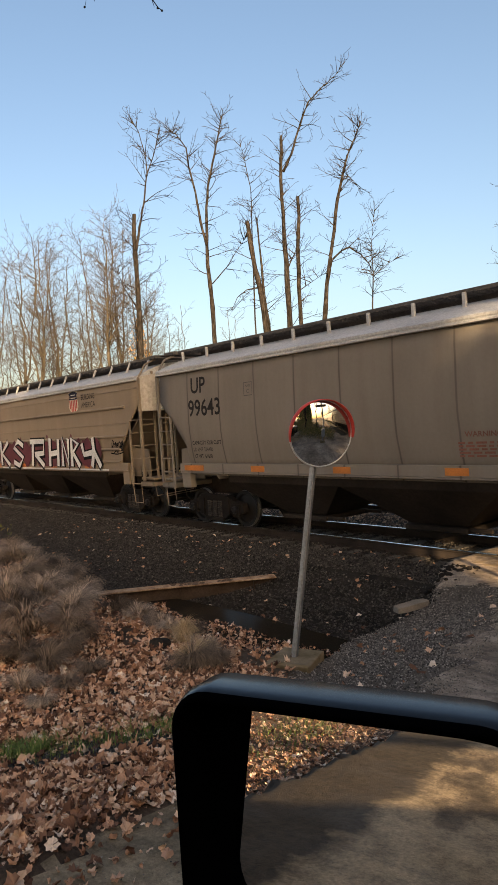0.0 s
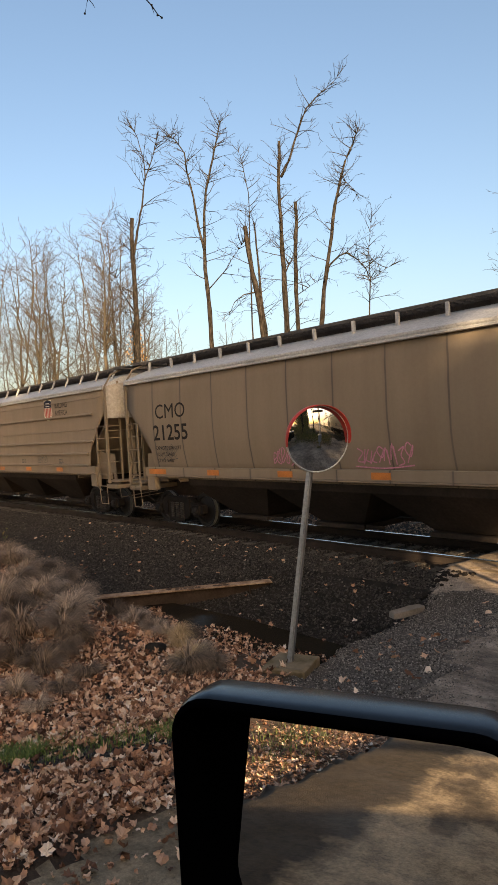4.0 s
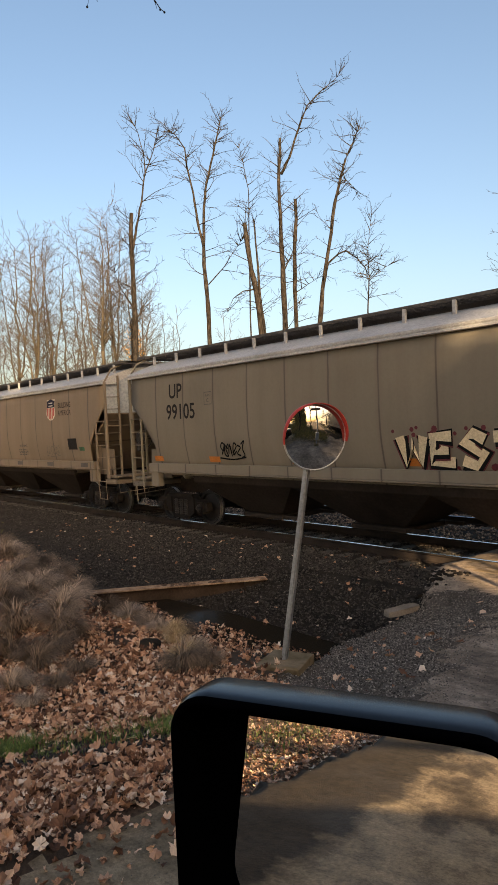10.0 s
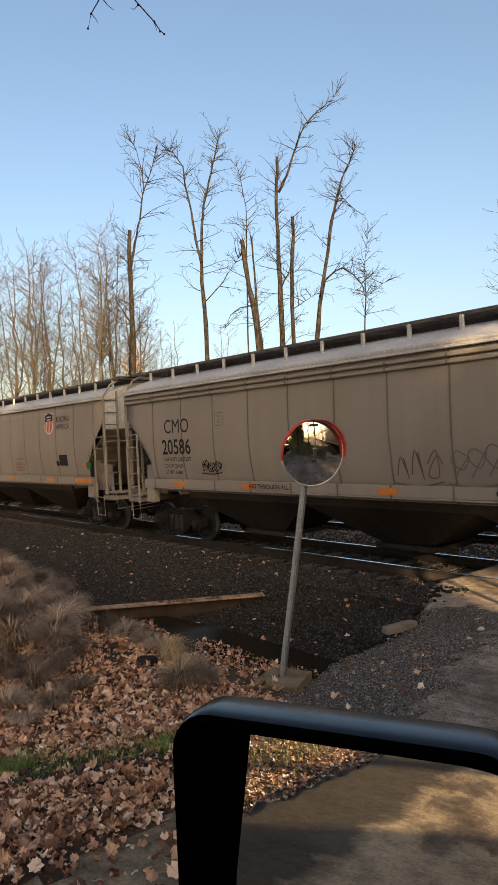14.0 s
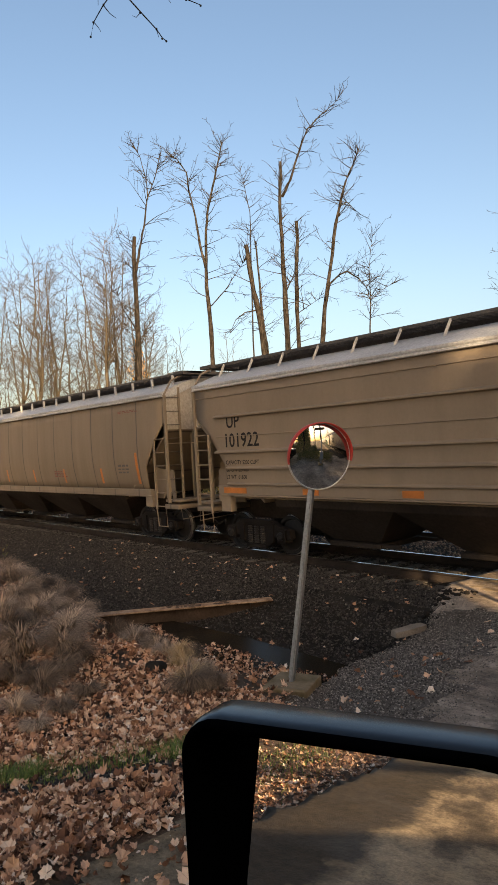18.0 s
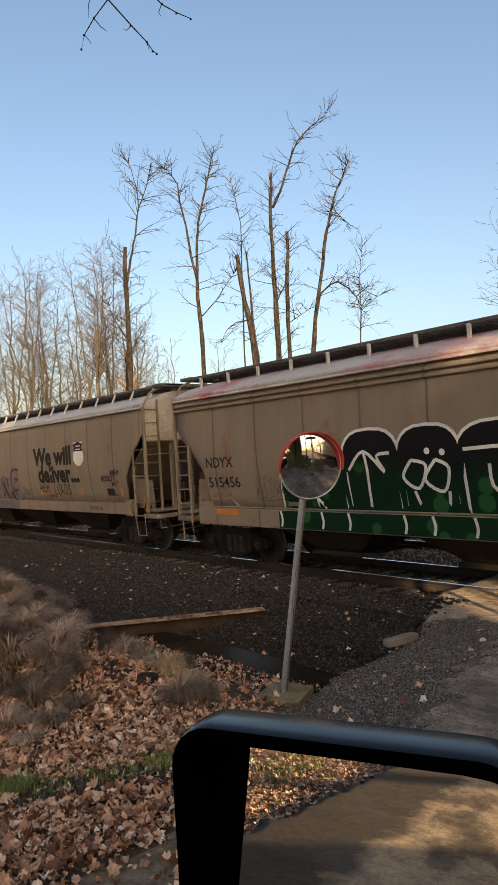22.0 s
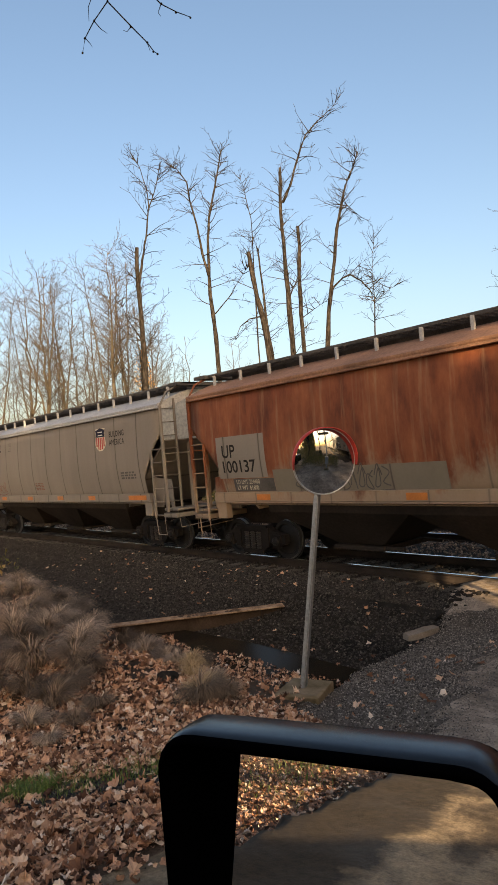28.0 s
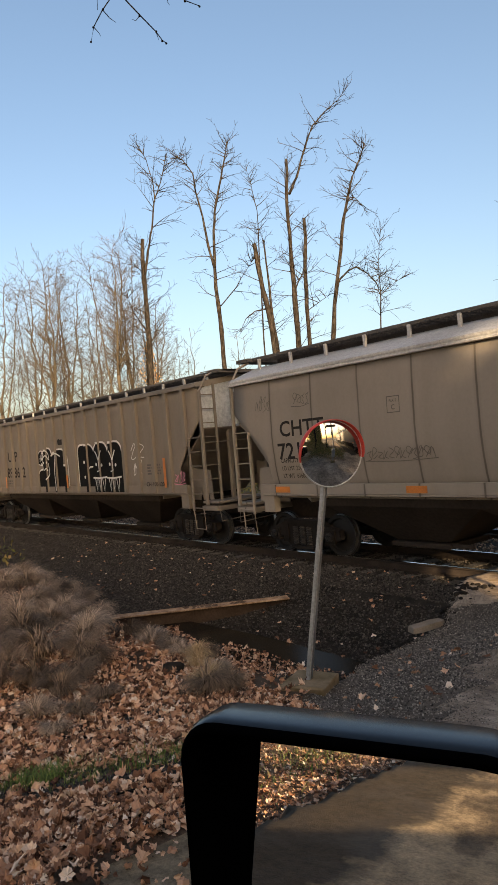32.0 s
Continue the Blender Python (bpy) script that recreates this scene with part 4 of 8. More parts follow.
    patch_on(c, 13.0, 13.62, 2.02, 2.38, M_BLACK, "data_panel")
    patch_on(c, 13.75, 14.1, 1.98, 2.10, M_GGREEN, "data_sticker")
    for x in (5.4, 9.0):
        letter(c, "WARNING", x, 2.12, 0.09, M_SMALL, 1.1)
        stencil_lines(c, x - 0.15, 2.0, 0.85, 0.035, 4, M_SMALL, seed=int(x))
    scribble(c, 11.3, 1.85, 1.0, 0.3, M_SMALL, 23, th=0.01)
    CARS.append((c, 53.69))
    c = build_car(6, 70.82, 15.74, "smooth", P["olive"], M_ROOF, "olive-grey covered hopper with a cream graffiti word", end_paint=P["end_blue"])
    marks(c, "UP", "99105", 1.75, 2.8, 0.36, sub=False)
    plate_c(c, 3.4, 3.1)
    slogan(c, 11.55, 3.30)
    for x in (0.95, 3.4, 6.3, 9.2, 12.6):
        patch_on(c, x, x + 0.42, 1.70, 1.84, M_ORANGE, "reflective_strip", "orange reflective strip")
    patch_on(c, 13.9, 14.6, 1.72, 1.98, M_ORANGE, "hazard_plate", "orange warning plate")
    r = random.Random(61)
    for k in range(26):
        dot(c, r.uniform(9.0, 11.7), 2.30 + r.gauss(0.02, 0.05) if k % 2 else 1.72 + r.gauss(0, 0.05), r.uniform(0.02, 0.06), M_GMAROON, False, 0.007)
    drawn(c, "WEST", 9.15, 1.72, 2.45, 0.50, M_GMAROON, 0.36, False, 0.008, 1, 62, 0.82)
    drawn(c, "WEST", 9.15, 1.72, 2.45, 0.50, M_GBLACK, 0.30, False, 0.015, 1, 62, 0.82)
    drawn(c, "WEST", 9.13, 1.74, 2.45, 0.50, M_GCREAM, 0.19, False, 0.022, 1, 62, 0.82)
    patch_on(c, 13.2, 13.5, 1.74, 1.90, M_GGREEN, "data_sticker", "green data plate")
    patch_on(c, 13.6, 13.82, 1.70, 1.98, M_WHITE, "data_box")
    scribble(c, 3.9, 1.85, 0.9, 0.35, M_GBLACK, 31, th=0.03)
    stencil_lines(c, 12.9, 1.9, 0.9, 0.06, 2, M_SMALL)
    CARS.append((c, 70.82))
    c = build_car(7, 88.18, 16.19, "smooth", P["grey_light"], M_ROOF, "light grey covered hopper with smooth curved sides", end_paint=P["end_blue"])
    marks(c, "UP", "93281", 1.45, 2.46, 0.38)
    plate_c(c, 4.3, 2.95)
    slogan(c, 12.2, 3.35)
    for x in (6.1, 9.6):
        letter(c, "WARNING", x, 2.20, 0.09, M_REDTXT, 1.1)
        stencil_lines(c, x - 0.15, 2.08, 0.85, 0.035, 6, M_REDTXT, seed=int(x))
    patch_on(c, 13.15, 13.75, 2.0, 2.36, M_BLACK, "data_panel")
    patch_on(c, 12.9, 13.13, 2.0, 2.15, M_BLACK, "data_panel")
    patch_on(c, 14.75, 14.95, 1.92, 2.06, M_ORANGE, "data_sticker")
    patch_on(c, 15.0, 15.3, 1.9, 2.1, M_GGREEN, "data_sticker")
    strips(c, 16.19, (1.0, 3.6, 6.1, 8.9, 12.2))
    part("reflective_strip", boxes((14.3, 15.4, -1.634, -1.622, 1.47, 1.60)), M_ORANGE, c, "orange reflective strip")
    CARS.append((c, 88.18))
    c = build_car(8, 105.82, 17.30, "smooth", P["grey_light"], M_ROOF, "pale grey covered hopper with a deep grooved eave and grey tags", deep_eave=True, hoppers=3)
    marks(c, "CMO", "20586", 1.70, 2.30, 0.36, wide=0.95)
    plate_c(c, 4.0, 2.95)
    shield(c, 12.5, 3.0, 0.62, 0.68)
    strips(c, 17.3, (2.2, 4.9, 8.8), z0=1.47)
    scribble(c, 3.35, 1.85, 0.75, 0.26, M_GBLACK, 41, th=0.02)
    for k in range(5):
        scribble(c, 9.2 + k * 1.1, 1.75, 0.95, 0.55, M_GSILVER if k % 2 else M_SMALL, 42 + k, th=0.02)
    scribble(c, 14.6, 1.75, 1.3, 0.55, M_GBLACK, 49, th=0.045)
    letter(c, "ART THROUGH ALL", 5.2, 1.50, 0.10, M_BLACK, 1.0, lift=0.21, flat=False)
    letter(c, "CH-110-LO", 11.2, 1.50, 0.11, M_BLACK, 1.1, lift=0.21)
    CARS.append((c, 105.82))
    c = build_car(9, 124.69, 17.73, "smooth", P["buff"], M_ROOF, "buff covered hopper with ochre marker bars", hoppers=4, brake_wheel=False, sill=(1.30, 1.50))
    patch_on(c, 1.38, 2.68, 1.92, 2.27, M_SMALL, "number_panel")
    patch_on(c, 1.30, 2.32, 2.36, 2.68, M_SMALL, "number_panel")
    letter(c, "CEFX", 1.36, 2.42, 0.22, M_BLACK, 1.25, lift=0.012)
    letter(c, "312237", 1.44, 1.98, 0.24, M_BLACK, 1.12, lift=0.012)
    plate_c(c, 3.25, 2.2)
    for x, zt in ((3.62, 2.08), (6.35, 2.1), (8.9, 2.1), (11.4, 2.1), (14.0, 2.1), (16.15, 2.53)):
        patch_on(c, x, x + 0.12, 1.64, zt, M_ORANGE, "rust_bar", "ochre vertical marker bar")
    stencil_lines(c, 15.13, 2.14, 0.75, 0.06, 3, M_SMALL)
    stencil_lines(c, 15.3, 3.72, 1.2, 0.025, 2, M_REDTXT)
    stencil_lines(c, 4.3, 2.0, 0.8, 0.035, 5, M_REDTXT)
    stencil_lines(c, 10.7, 2.0, 1.0, 0.035, 4, M_REDTXT)
    CARS.append((c, 124.69))
    c = build_car(10, 143.90, 14.84, "ribs", P["tan_plain"], M_ROOF, "tan covered hopper with horizontal side ribs", slant=True, brake_wheel=False)
    marks(c, "UP", "101922", 1.05, 2.55, 0.30, True)
    slogan(c, 10.92, 3.54, flat=True)
    strips(c, 14.84)
    stencil_lines(c, 4.4, 1.88, 0.45, 0.03, 3, M_SMALL, True)
    stencil_lines(c, 9.0, 1.88, 0.45, 0.03, 3, M_SMALL, True)
    CARS.append((c, 143.90))
    c = build_car(11, 160.21, 16.67, "smooth", P["stained"], M_ROOF, "tan covered hopper with a painted slogan and silver and maroon graffiti", hoppers=3, slant=True, sill=(1.07, 1.39))
    marks(c, "UP", "90604", 1.65, 2.03, 0.30, wide=1.15, sub=False)
    letter(c, "We will", 9.56, 2.61, 0.56, M_BLACK, 1.0, 0.045, span=2.82)
    letter(c, "deliver...", 9.82, 2.03, 0.54, M_BLACK, 1.0, 0.045, span=3.0)
    shield(c, 12.58, 2.53, 0.62, 0.72, white=True)
    for mat, th, lift in ((M_GMAROON, 0.46, 0.010), (M_GSILVER, 0.26, 0.018)):
        drawn(c, "SEONE", 3.75 - (th - 0.26) * 0.25, 1.50, 4.55, 0.74, mat, th, False, lift, 3, 58, 0.74)
    patch_on(c, 3.7, 8.2, 1.08, 1.385, M_GSILVER, "graffiti_base", lift=0.21, n=1)
    for k in range(9):
        stroke(c, [(4.0 + k * 0.5, 1.10), (4.05 + k * 0.5, 1.37)], 0.03, M_GMAROON, lift=0.216)
    scribble(c, 8.3, 1.55, 0.7, 0.26, M_SMALL, 51, th=0.02)
    drawn(c, "AHEM", 9.75, 1.68, 0.75, 0.27, M_GBLACK, 0.028, seed=52)
    drawn(c, "LUKOS", 10.88, 1.60, 1.25, 0.34, M_GBLACK, 0.032, seed=53)
    drawn(c, "AMEN", 10.45, 1.45, 0.5, 0.14, M_GBLACK, 0.018, seed=54)
    drawn(c, "BOSKST", 14.2, 2.02, 0.82, 0.15, M_GBLACK, 0.026, seed=55)
    drawn(c, "ANEM", 14.78, 2.20, 0.5, 0.14, M_GBLACK, 0.024, seed=56)
    drawn(c, "WAIT", 14.78, 1.88, 0.42, 0.13, M_GBLACK, 0.024, seed=57)
    patch_on(c, 14.42, 14.86, 1.54, 1.80, M_BLACK, "data_panel")
    patch_on(c, 14.88, 15.0, 1.54, 1.64, M_GGREEN, "data_sticker")
    for x in (1.0, 9.75, 12.75, 15.2):
        patch_on(c, x, x + 0.12, 1.42, 1.80, M_ORANGE, "rust_bar", "ochre vertical marker bar")
    letter(c, "CH-100-120", 13.6, 1.18, 0.10, M_BLACK, 1.0, lift=0.21)
    CARS.append((c, 160.21))
    c = build_car(12, 178.50, 16.06, "smooth", P["stained"], M_ROOF_PINK, "stained grey covered hopper with large green and black graffiti", deep_eave=True, end_paint=P["end_blue"], sill=(0.95, 1.34))
    letter(c, "NDYX", 1.14, 2.30, 0.24, M_BLACK, 1.05)
    letter(c, "515456", 1.16, 1.83, 0.24, M_BLACK, 1.15)
    letter(c, "LD LMT 224400", 1.25, 1.60, 0.085, M_SMALL, 0.9)
    letter(c, "LT WT  61600", 1.25, 1.43, 0.085, M_SMALL, 0.9)
    scribble(c, 2.85, 1.62, 0.95, 0.42, M_SMALL, 84, th=0.014)
    for k, (x, w, h, sq) in enumerate(((3.66, 1.05, 1.05, False), (4.2, 1.4, 1.42, False), (5.45, 1.45, 1.62, False), (6.75, 1.4, 1.62, False), (7.95, 1.75, 1.62, False),
                                       (9.75, 1.75, 1.85, True), (11.4, 1.55, 1.95, False), (12.65, 1.80, 1.98, False))):
        dome(c, x, w, 1.32, h, 60 + k, square=sq)
    bubble(c, 14.08, 1.95, 1.0, 1.08, M_GBLACK, M_GWHITE, 81)
    patch_on(c, 3.66, 14.46, 0.97, 1.335, M_THROW, "graffiti_base", lift=0.205, n=1)
    for x in (3.72, 4.9, 5.6, 6.9, 7.5, 8.3, 9.72, 11.45, 11.7, 11.95, 12.5, 13.0, 13.3, 13.6, 14.42):
        stroke(c, [(x, 1.33), (x + 0.05, 1.15), (x + 0.02, 1.0)], 0.055, M_GWHITE, lift=0.212)
    for x, z, pts in ((4.2, 1.9, ((0.1, 0.0), (0.5, 0.35), (0.75, 0.1), (0.4, -0.15), (0.7, -0.5))), (5.5, 1.4, ((0.55, 0.0), (0.6, 0.7), (0.55, 1.1))),
                      (5.5, 2.1, ((0.15, 0.05), (0.55, 0.4), (1.0, 0.0), (0.85, 0.3), (1.15, 0.35))), (6.8, 1.7, ((0.3, 0.6), (0.1, 0.3), (0.4, 0.1), (0.6, 0.5), (0.3, 0.6))),
                      (7.3, 1.65, ((0.3, 0.65), (0.05, 0.3), (0.4, 0.1), (0.55, 0.5), (0.3, 0.65))), (6.8, 1.35, ((0.3, 0.4), (0.45, 0.05), (0.9, 0.1), (1.0, 0.4))),
                      (8.0, 2.2, ((0.15, 0.25), (0.9, 0.28), (1.55, 0.25))), (8.0, 1.7, ((1.6, 0.0), (0.7, 0.05), (0.6, 0.5))),
                      (9.8, 1.6, ((1.6, 0.62), (1.25, 0.55), (1.22, 0.5)))):
        stroke(c, [(x + a, z + b) for a, b in pts], 0.06, M_GWHITE, lift=0.024)
    ghost(c, 11.55, 1.35, 1.32, 1.85, False, 0.024, 71)
    ghost(c, 12.85, 1.5, 1.32, 1.88, False, 0.024, 72)
    for x, z in ((10.5, 2.35), (10.75, 1.92), (4.55, 2.45), (4.9, 2.45), (7.45, 2.45), (7.75, 2.42)):
        dot(c, x, z, 0.06, M_GWHITE, False, 0.024)
    stroke(c, [(4.35, 2.30), (4.7, 2.36), (5.1, 2.28), (5.1, 2.55), (4.7, 2.62), (4.35, 2.55), (4.35, 2.30)], 0.05, M_GWHITE, lift=0.025)
    stroke(c, [(14.5, 2.75), (14.32, 2.5), (14.5, 2.25), (14.62, 2.5), (14.5, 2.75)], 0.06, M_GWHITE, lift=0.024)
    stroke(c, [(14.85, 2.72), (14.68, 2.6), (14.84, 2.42), (14.7, 2.25)], 0.06, M_GWHITE, lift=0.025)
    patch_on(c, 14.5, 15.3, 0.97, 1.335, M_RUSTY2, "rust_stain", "rusty scuffed sill end", lift=0.203, n=1)
    patch_on(c, 1.5, 2.3, 1.20, 1.335, M_ORANGE, "reflective_strip", "scuffed orange reflective strip", lift=0.203, n=1)
    drawn(c, "GROIN", 14.55, 1.06, 0.7, 0.18, M_GWHITE, 0.026, lift=0.208, seed=85)
    CARS.append((c, 178.50))
    c = build_car(13, 196.06, 16.34, "smooth", P["olive"], M_ROOF, "olive-grey covered hopper with faint blue and black graffiti", end_paint=P["end_blue"], brake_wheel=False)
    marks(c, "UP", "95619", 1.32, 2.36, 0.36, wide=1.0)
    plate_c(c, 4.6, 2.6)
    slogan(c, 12.30, 3.28)
    letter(c, "FRM", 10.1, 1.66, 0.86, M_SHBLUE, 1.42, 0.06, 0.010, name="graffiti_word")
    letter(c, "FRM", 10.1, 1.66, 0.86, M_GBLUE, 1.42, 0.0, 0.016, name="graffiti_word")
    for x, w in ((10.1, 0.85), (11.2, 0.6), (12.15, 0.55)):
        shape_on(c, [(x, 2.40), (x + w * 0.2, 2.30), (x + w * 0.4, 2.42), (x + w * 0.7, 2.26), (x + w, 2.40), (x + w * 0.9, 2.60), (x + w * 0.4, 2.64), (x + w * 0.05, 2.58)], M_GLIME, "graffiti_cap", 0.020)
    drawn(c, "JBSTR", 3.5, 1.72, 5.2, 0.62, M_FAINT, 0.10, seed=90, fill=0.7)
    drawn(c, "JBSTR", 3.55, 1.75, 5.2, 0.62, M_SMALL, 0.02, lift=0.02, seed=90, fill=0.75)
    drawn(c, "MAC", 2.0, 1.47, 0.8, 0.15, M_SMALL, 0.025, lift=0.21, seed=91)
    for x in (6.2, 9.1):
        letter(c, "WARNING", x, 2.12, 0.09, M_REDTXT, 1.1)
        stencil_lines(c, x - 0.15, 2.0, 0.85, 0.035, 5, M_REDTXT, seed=int(x))
    patch_on(c, 13.75, 14.15, 1.70, 1.86, M_SHCREAM, "data_sticker")
    patch_on(c, 14.25, 14.65, 1.74, 1.84, M_SHCREAM, "data_sticker")
    strips(c, 16.34, (1.0, 4.3, 7.1, 10.9))
    part("reflective_strip", boxes((14.2, 15.3, -1.634, -1.622, 1.47, 1.62)), M_ORANGE, c, "orange reflective strip")
    CARS.append((c, 196.06))
    c = build_car(14, 214.03, 15.57, "smooth", P["grey_light"], M_ROOF, "grey covered hopper with one-line lettering", end_paint=P["end_blue"], brake_wheel=False)
    letter(c, "UP 111022", 1.2, 3.42, 0.36, M_BLACK, 0.95)
    plate_c(c, 4.2, 3.4)
    slogan(c, 11.8, 3.28)
    stencil_lines(c, 1.5, 2.0, 0.9, 0.06, 2, M_SMALL)
    stencil_lines(c, 13.2, 2.25, 1.0, 0.05, 3, M_SMALL)
    scribble(c, 2.6, 1.75, 1.0, 0.4, M_REDTXT, 97, th=0.02)
    stencil_lines(c, 6.6, 2.05, 0.9, 0.035, 5, M_REDTXT)
    strips(c, 15.57, (1.0, 3.2, 5.9, 8.6, 11.0))
    part("reflective_strip", boxes((13.6, 14.6, -1.634, -1.622, 1.47, 1.60)), M_ORANGE, c, "orange reflective strip")
    CARS.append((c, 214.03))
    c = build_car(15, 231.10, 16.80, "smooth", P["rust"], M_ROOF_RUST, "heavily rusted orange covered hopper with a pale number patch", brake_wheel=False, end_paint=P["rust"])
    patch_on(c, 1.0, 2.78, 1.98, 2.98, PAINTS["grey_light"], "number_panel", "unrusted pale grey number patch")
    letter(c, "UP", 1.2, 2.48, 0.30, M_BLACK, 1.0, lift=0.012)
    letter(c, "100137", 1.12, 2.12, 0.28, M_BLACK, 1.08, lift=0.012)
    patch_on(c, 1.5, 2.95, 1.66, 1.96, M_SMALL, "weight_panel")
    letter(c, "LD LMT 224400", 1.6, 1.84, 0.10, M_SHCREAM, 0.9, lift=0.012)
    letter(c, "LT WT  61600", 1.6, 1.70, 0.10, M_SHCREAM, 0.9, lift=0.012)
    patch_on(c, 2.96, 7.48, 1.64, 2.14, PAINTS["olive"], "painted_patch", "olive paint patch")
    scribble(c, 3.6, 1.68, 2.6, 0.42, M_SMALL, 219, th=0.02)
    plate_c(c, 4.1, 2.2)
    strips(c, 16.8, (2.4, 6.6, 10.2, 13.3))
    for k, x in enumerate((10.2, 11.3, 12.0, 12.5)):
        scribble(c, x, 1.68, 0.5, 0.42, M_GBLACK, 100 + k, th=0.012)
    patch_on(c, 13.25, 13.75, 1.7, 2.05, M_BLACK, "data_panel")
    patch_on(c, 14.2, 14.5, 1.95, 2.2, M_GGREEN, "data_sticker")
    CARS.append((c, 231.10))
    c = build_car(16, 249.33, 16.95, "posts", P["posts"], P["posts"], "weathered grey covered hopper with vertical posts and black graffiti", end_paint=P["end_blue"], brake_wheel=False)
    for word, x, z in (("U", 3.20, 2.66), ("P", 3.93, 2.66), ("89", 3.03, 2.02), ("86", 3.78, 2.02), ("2", 4.68, 2.02)):
        letter(c, word, x, z, 0.39, M_BLACK, 1.1, lift=0.012, flat=True)
    stencil_lines(c, 2.9, 1.85, 0.9, 0.06, 2, M_SMALL, True)
    bubble(c, 6.30, 2.42, 0.55, 0.55, M_GBLACK, M_GWHITE, 112, True, lift=0.0075)
    for k, (x, w, h, sq) in enumerate(((7.45, 1.50, 1.54, False), (6.72, 0.98, 1.62, False), (6.30, 0.78, 0.85, False), (6.98, 0.72, 0.80, False), (9.74, 1.32, 1.60, True), (10.83, 1.15, 1.62, False), (11.78, 1.10, 1.60, False))):
        dome(c, x, w, 1.45, h, 110 + k, True, sq, M_GBLACK, lift=0.002 * k)
    # the spray runs on over the posts
    for k, top in enumerate((2.93, 2.82, 2.35, 0, 2.96, 2.98, 2.96)):
        x = 0.45 + 0.835 * (8 + k)
        if top:
            patch_on(c, x - 0.078, x + 0.078, 1.46, top, M_GBLACK, "graffiti_on_post", lift=0.093, flat=True, n=1)
            patch_on(c, x - 0.078, x + 0.078, top, top + 0.07, M_GWHITE, "graffiti_on_post", lift=0.0935, flat=True, n=1)
    ghost(c, 10.92, 1.0, 1.46, 1.55, True, 0.097, 113)
    ghost(c, 11.84, 1.0, 1.46, 1.52, True, 0.097, 114)
    for x, z in ((10.36, 2.44), (10.36, 1.95)):
        dot(c, x, z, 0.055, M_GWHITE, True, 0.097)
    stroke(c, [(11.0, 2.28), (10.78, 2.27), (10.72, 2.22)], 0.05, M_GWHITE, True, 0.097)
    for pts in (((6.85, 2.62), (7.2, 2.78), (7.5, 2.62), (7.45, 2.85), (7.15, 2.96), (6.88, 2.85), (6.85, 2.62)), ((6.8, 2.5), (6.95, 2.42)), ((7.05, 2.24), (7.22, 2.32), (7.36, 2.22)),
                ((7.45, 2.5), (7.5, 2.1), (7.1, 1.9)), ((7.7, 2.75), (8.1, 2.82), (8.5, 2.7)), ((8.1, 2.8), (7.95, 2.2), (7.98, 1.5))):
        stroke(c, pts, 0.045, M_GWHITE, True, 0.097)
    for x in (7.02, 7.30):
        dot(c, x, 2.52, 0.045, M_GWHITE, True, 0.097)
    scribble(c, 13.3, 2.4, 0.8, 0.5, M_GWHITE, 130, True, 0.02)
    scribble(c, 13.4, 1.95, 0.5, 0.4, M_GWHITE, 132, True, 0.02)
    for x in (3.0, 8.9, 15.2):
        patch_on(c, x, x + 0.12, 1.60, 2.4 if x > 9 else 2.05, M_ORANGE, "rust_bar", "ochre vertical marker bar", lift=0.10, flat=True, n=1)
    shape_on(c, [(8.15, 3.25), (8.25, 3.32), (8.42, 3.28), (8.6, 3.32), (8.7, 3.25), (8.66, 3.1), (8.2, 3.1)], M_BLACK, "emblem", 0.006, True, label="worn dark emblem")
    letter(c, "CH-100-120", 14.25, 1.64, 0.11, M_BLACK, 1.2, lift=0.10, flat=True)
    stencil_lines(c, 14.2, 2.2, 0.9, 0.05, 4, M_SMALL, True)
    scribble(c, 15.6, 1.72, 0.5, 0.25, M_GPINK, 131, True, 0.02)
    CARS.append((c, 249.33))
    c = build_car(17, 267.75, 16.20, "smooth", P["grey_light"], M_ROOF, "light grey covered hopper with black lettering and thin tags", end_paint=P["end_blue"], brake_wheel=False)
    marks(c, "CHTT", "721906", 1.45, 2.20, 0.33, wide=1.1)
    plate_c(c, 4.6, 2.95)
    scribble(c, 0.8, 3.3, 0.5, 0.28, M_SMALL, 140, th=0.010)
    scribble(c, 2.05, 3.35, 0.5, 0.25, M_SMALL, 141, th=0.010)
    scribble(c, 4.0, 2.1, 1.6, 0.2, M_FAINT, 142, th=0.012)
    letter(c, "WARNING", 6.9, 2.12, 0.09, M_REDTXT, 1.1)
    stencil_lines(c, 6.8, 2.0, 0.85, 0.035, 5, M_REDTXT)
    strips(c, 16.2, (1.3, 4.9, 8.4))
    CARS.append((c, 267.75))
    # the hopper following, which still shades the road at the end
    for k, x in ((18, 285.40), (19, 303.0)):
        c = build_car(k, x, 16.0, "smooth", P["grey"], M_ROOF, "grey covered hopper at the end of the passing train", brake_wheel=False)
        strips(c, 16.0)
        CARS.append((c, x))


build_train()

# ---------------------------------------------------------------- ground
M_ROAD = Mat("packed_gravel_road", 0.9, 0.0, 0.15)
_c = M_ROAD.ramp(M_ROAD.noise(0.75, 8, 0.62, (1.1, 0.45, 1)), (0.33, (0.060, 0.042, 0.027)), (0.385, (0.110, 0.078, 0.050)), (0.42, (0.235, 0.170, 0.106)), (0.62, (0.345, 0.252, 0.156)))
_c = M_ROAD.mix(0.8, _c, M_ROAD.ramp(M_ROAD.noise(5.5, 5, 0.7), (0.38, 0.55), (0.6, 1.1)), "MULTIPLY")
_c = M_ROAD.mix(0.75, _c, M_ROAD.ramp(M_ROAD.noise(30, 6, 0.78), (0.34, 0.45), (0.62, 1.25)), "MULTIPLY")
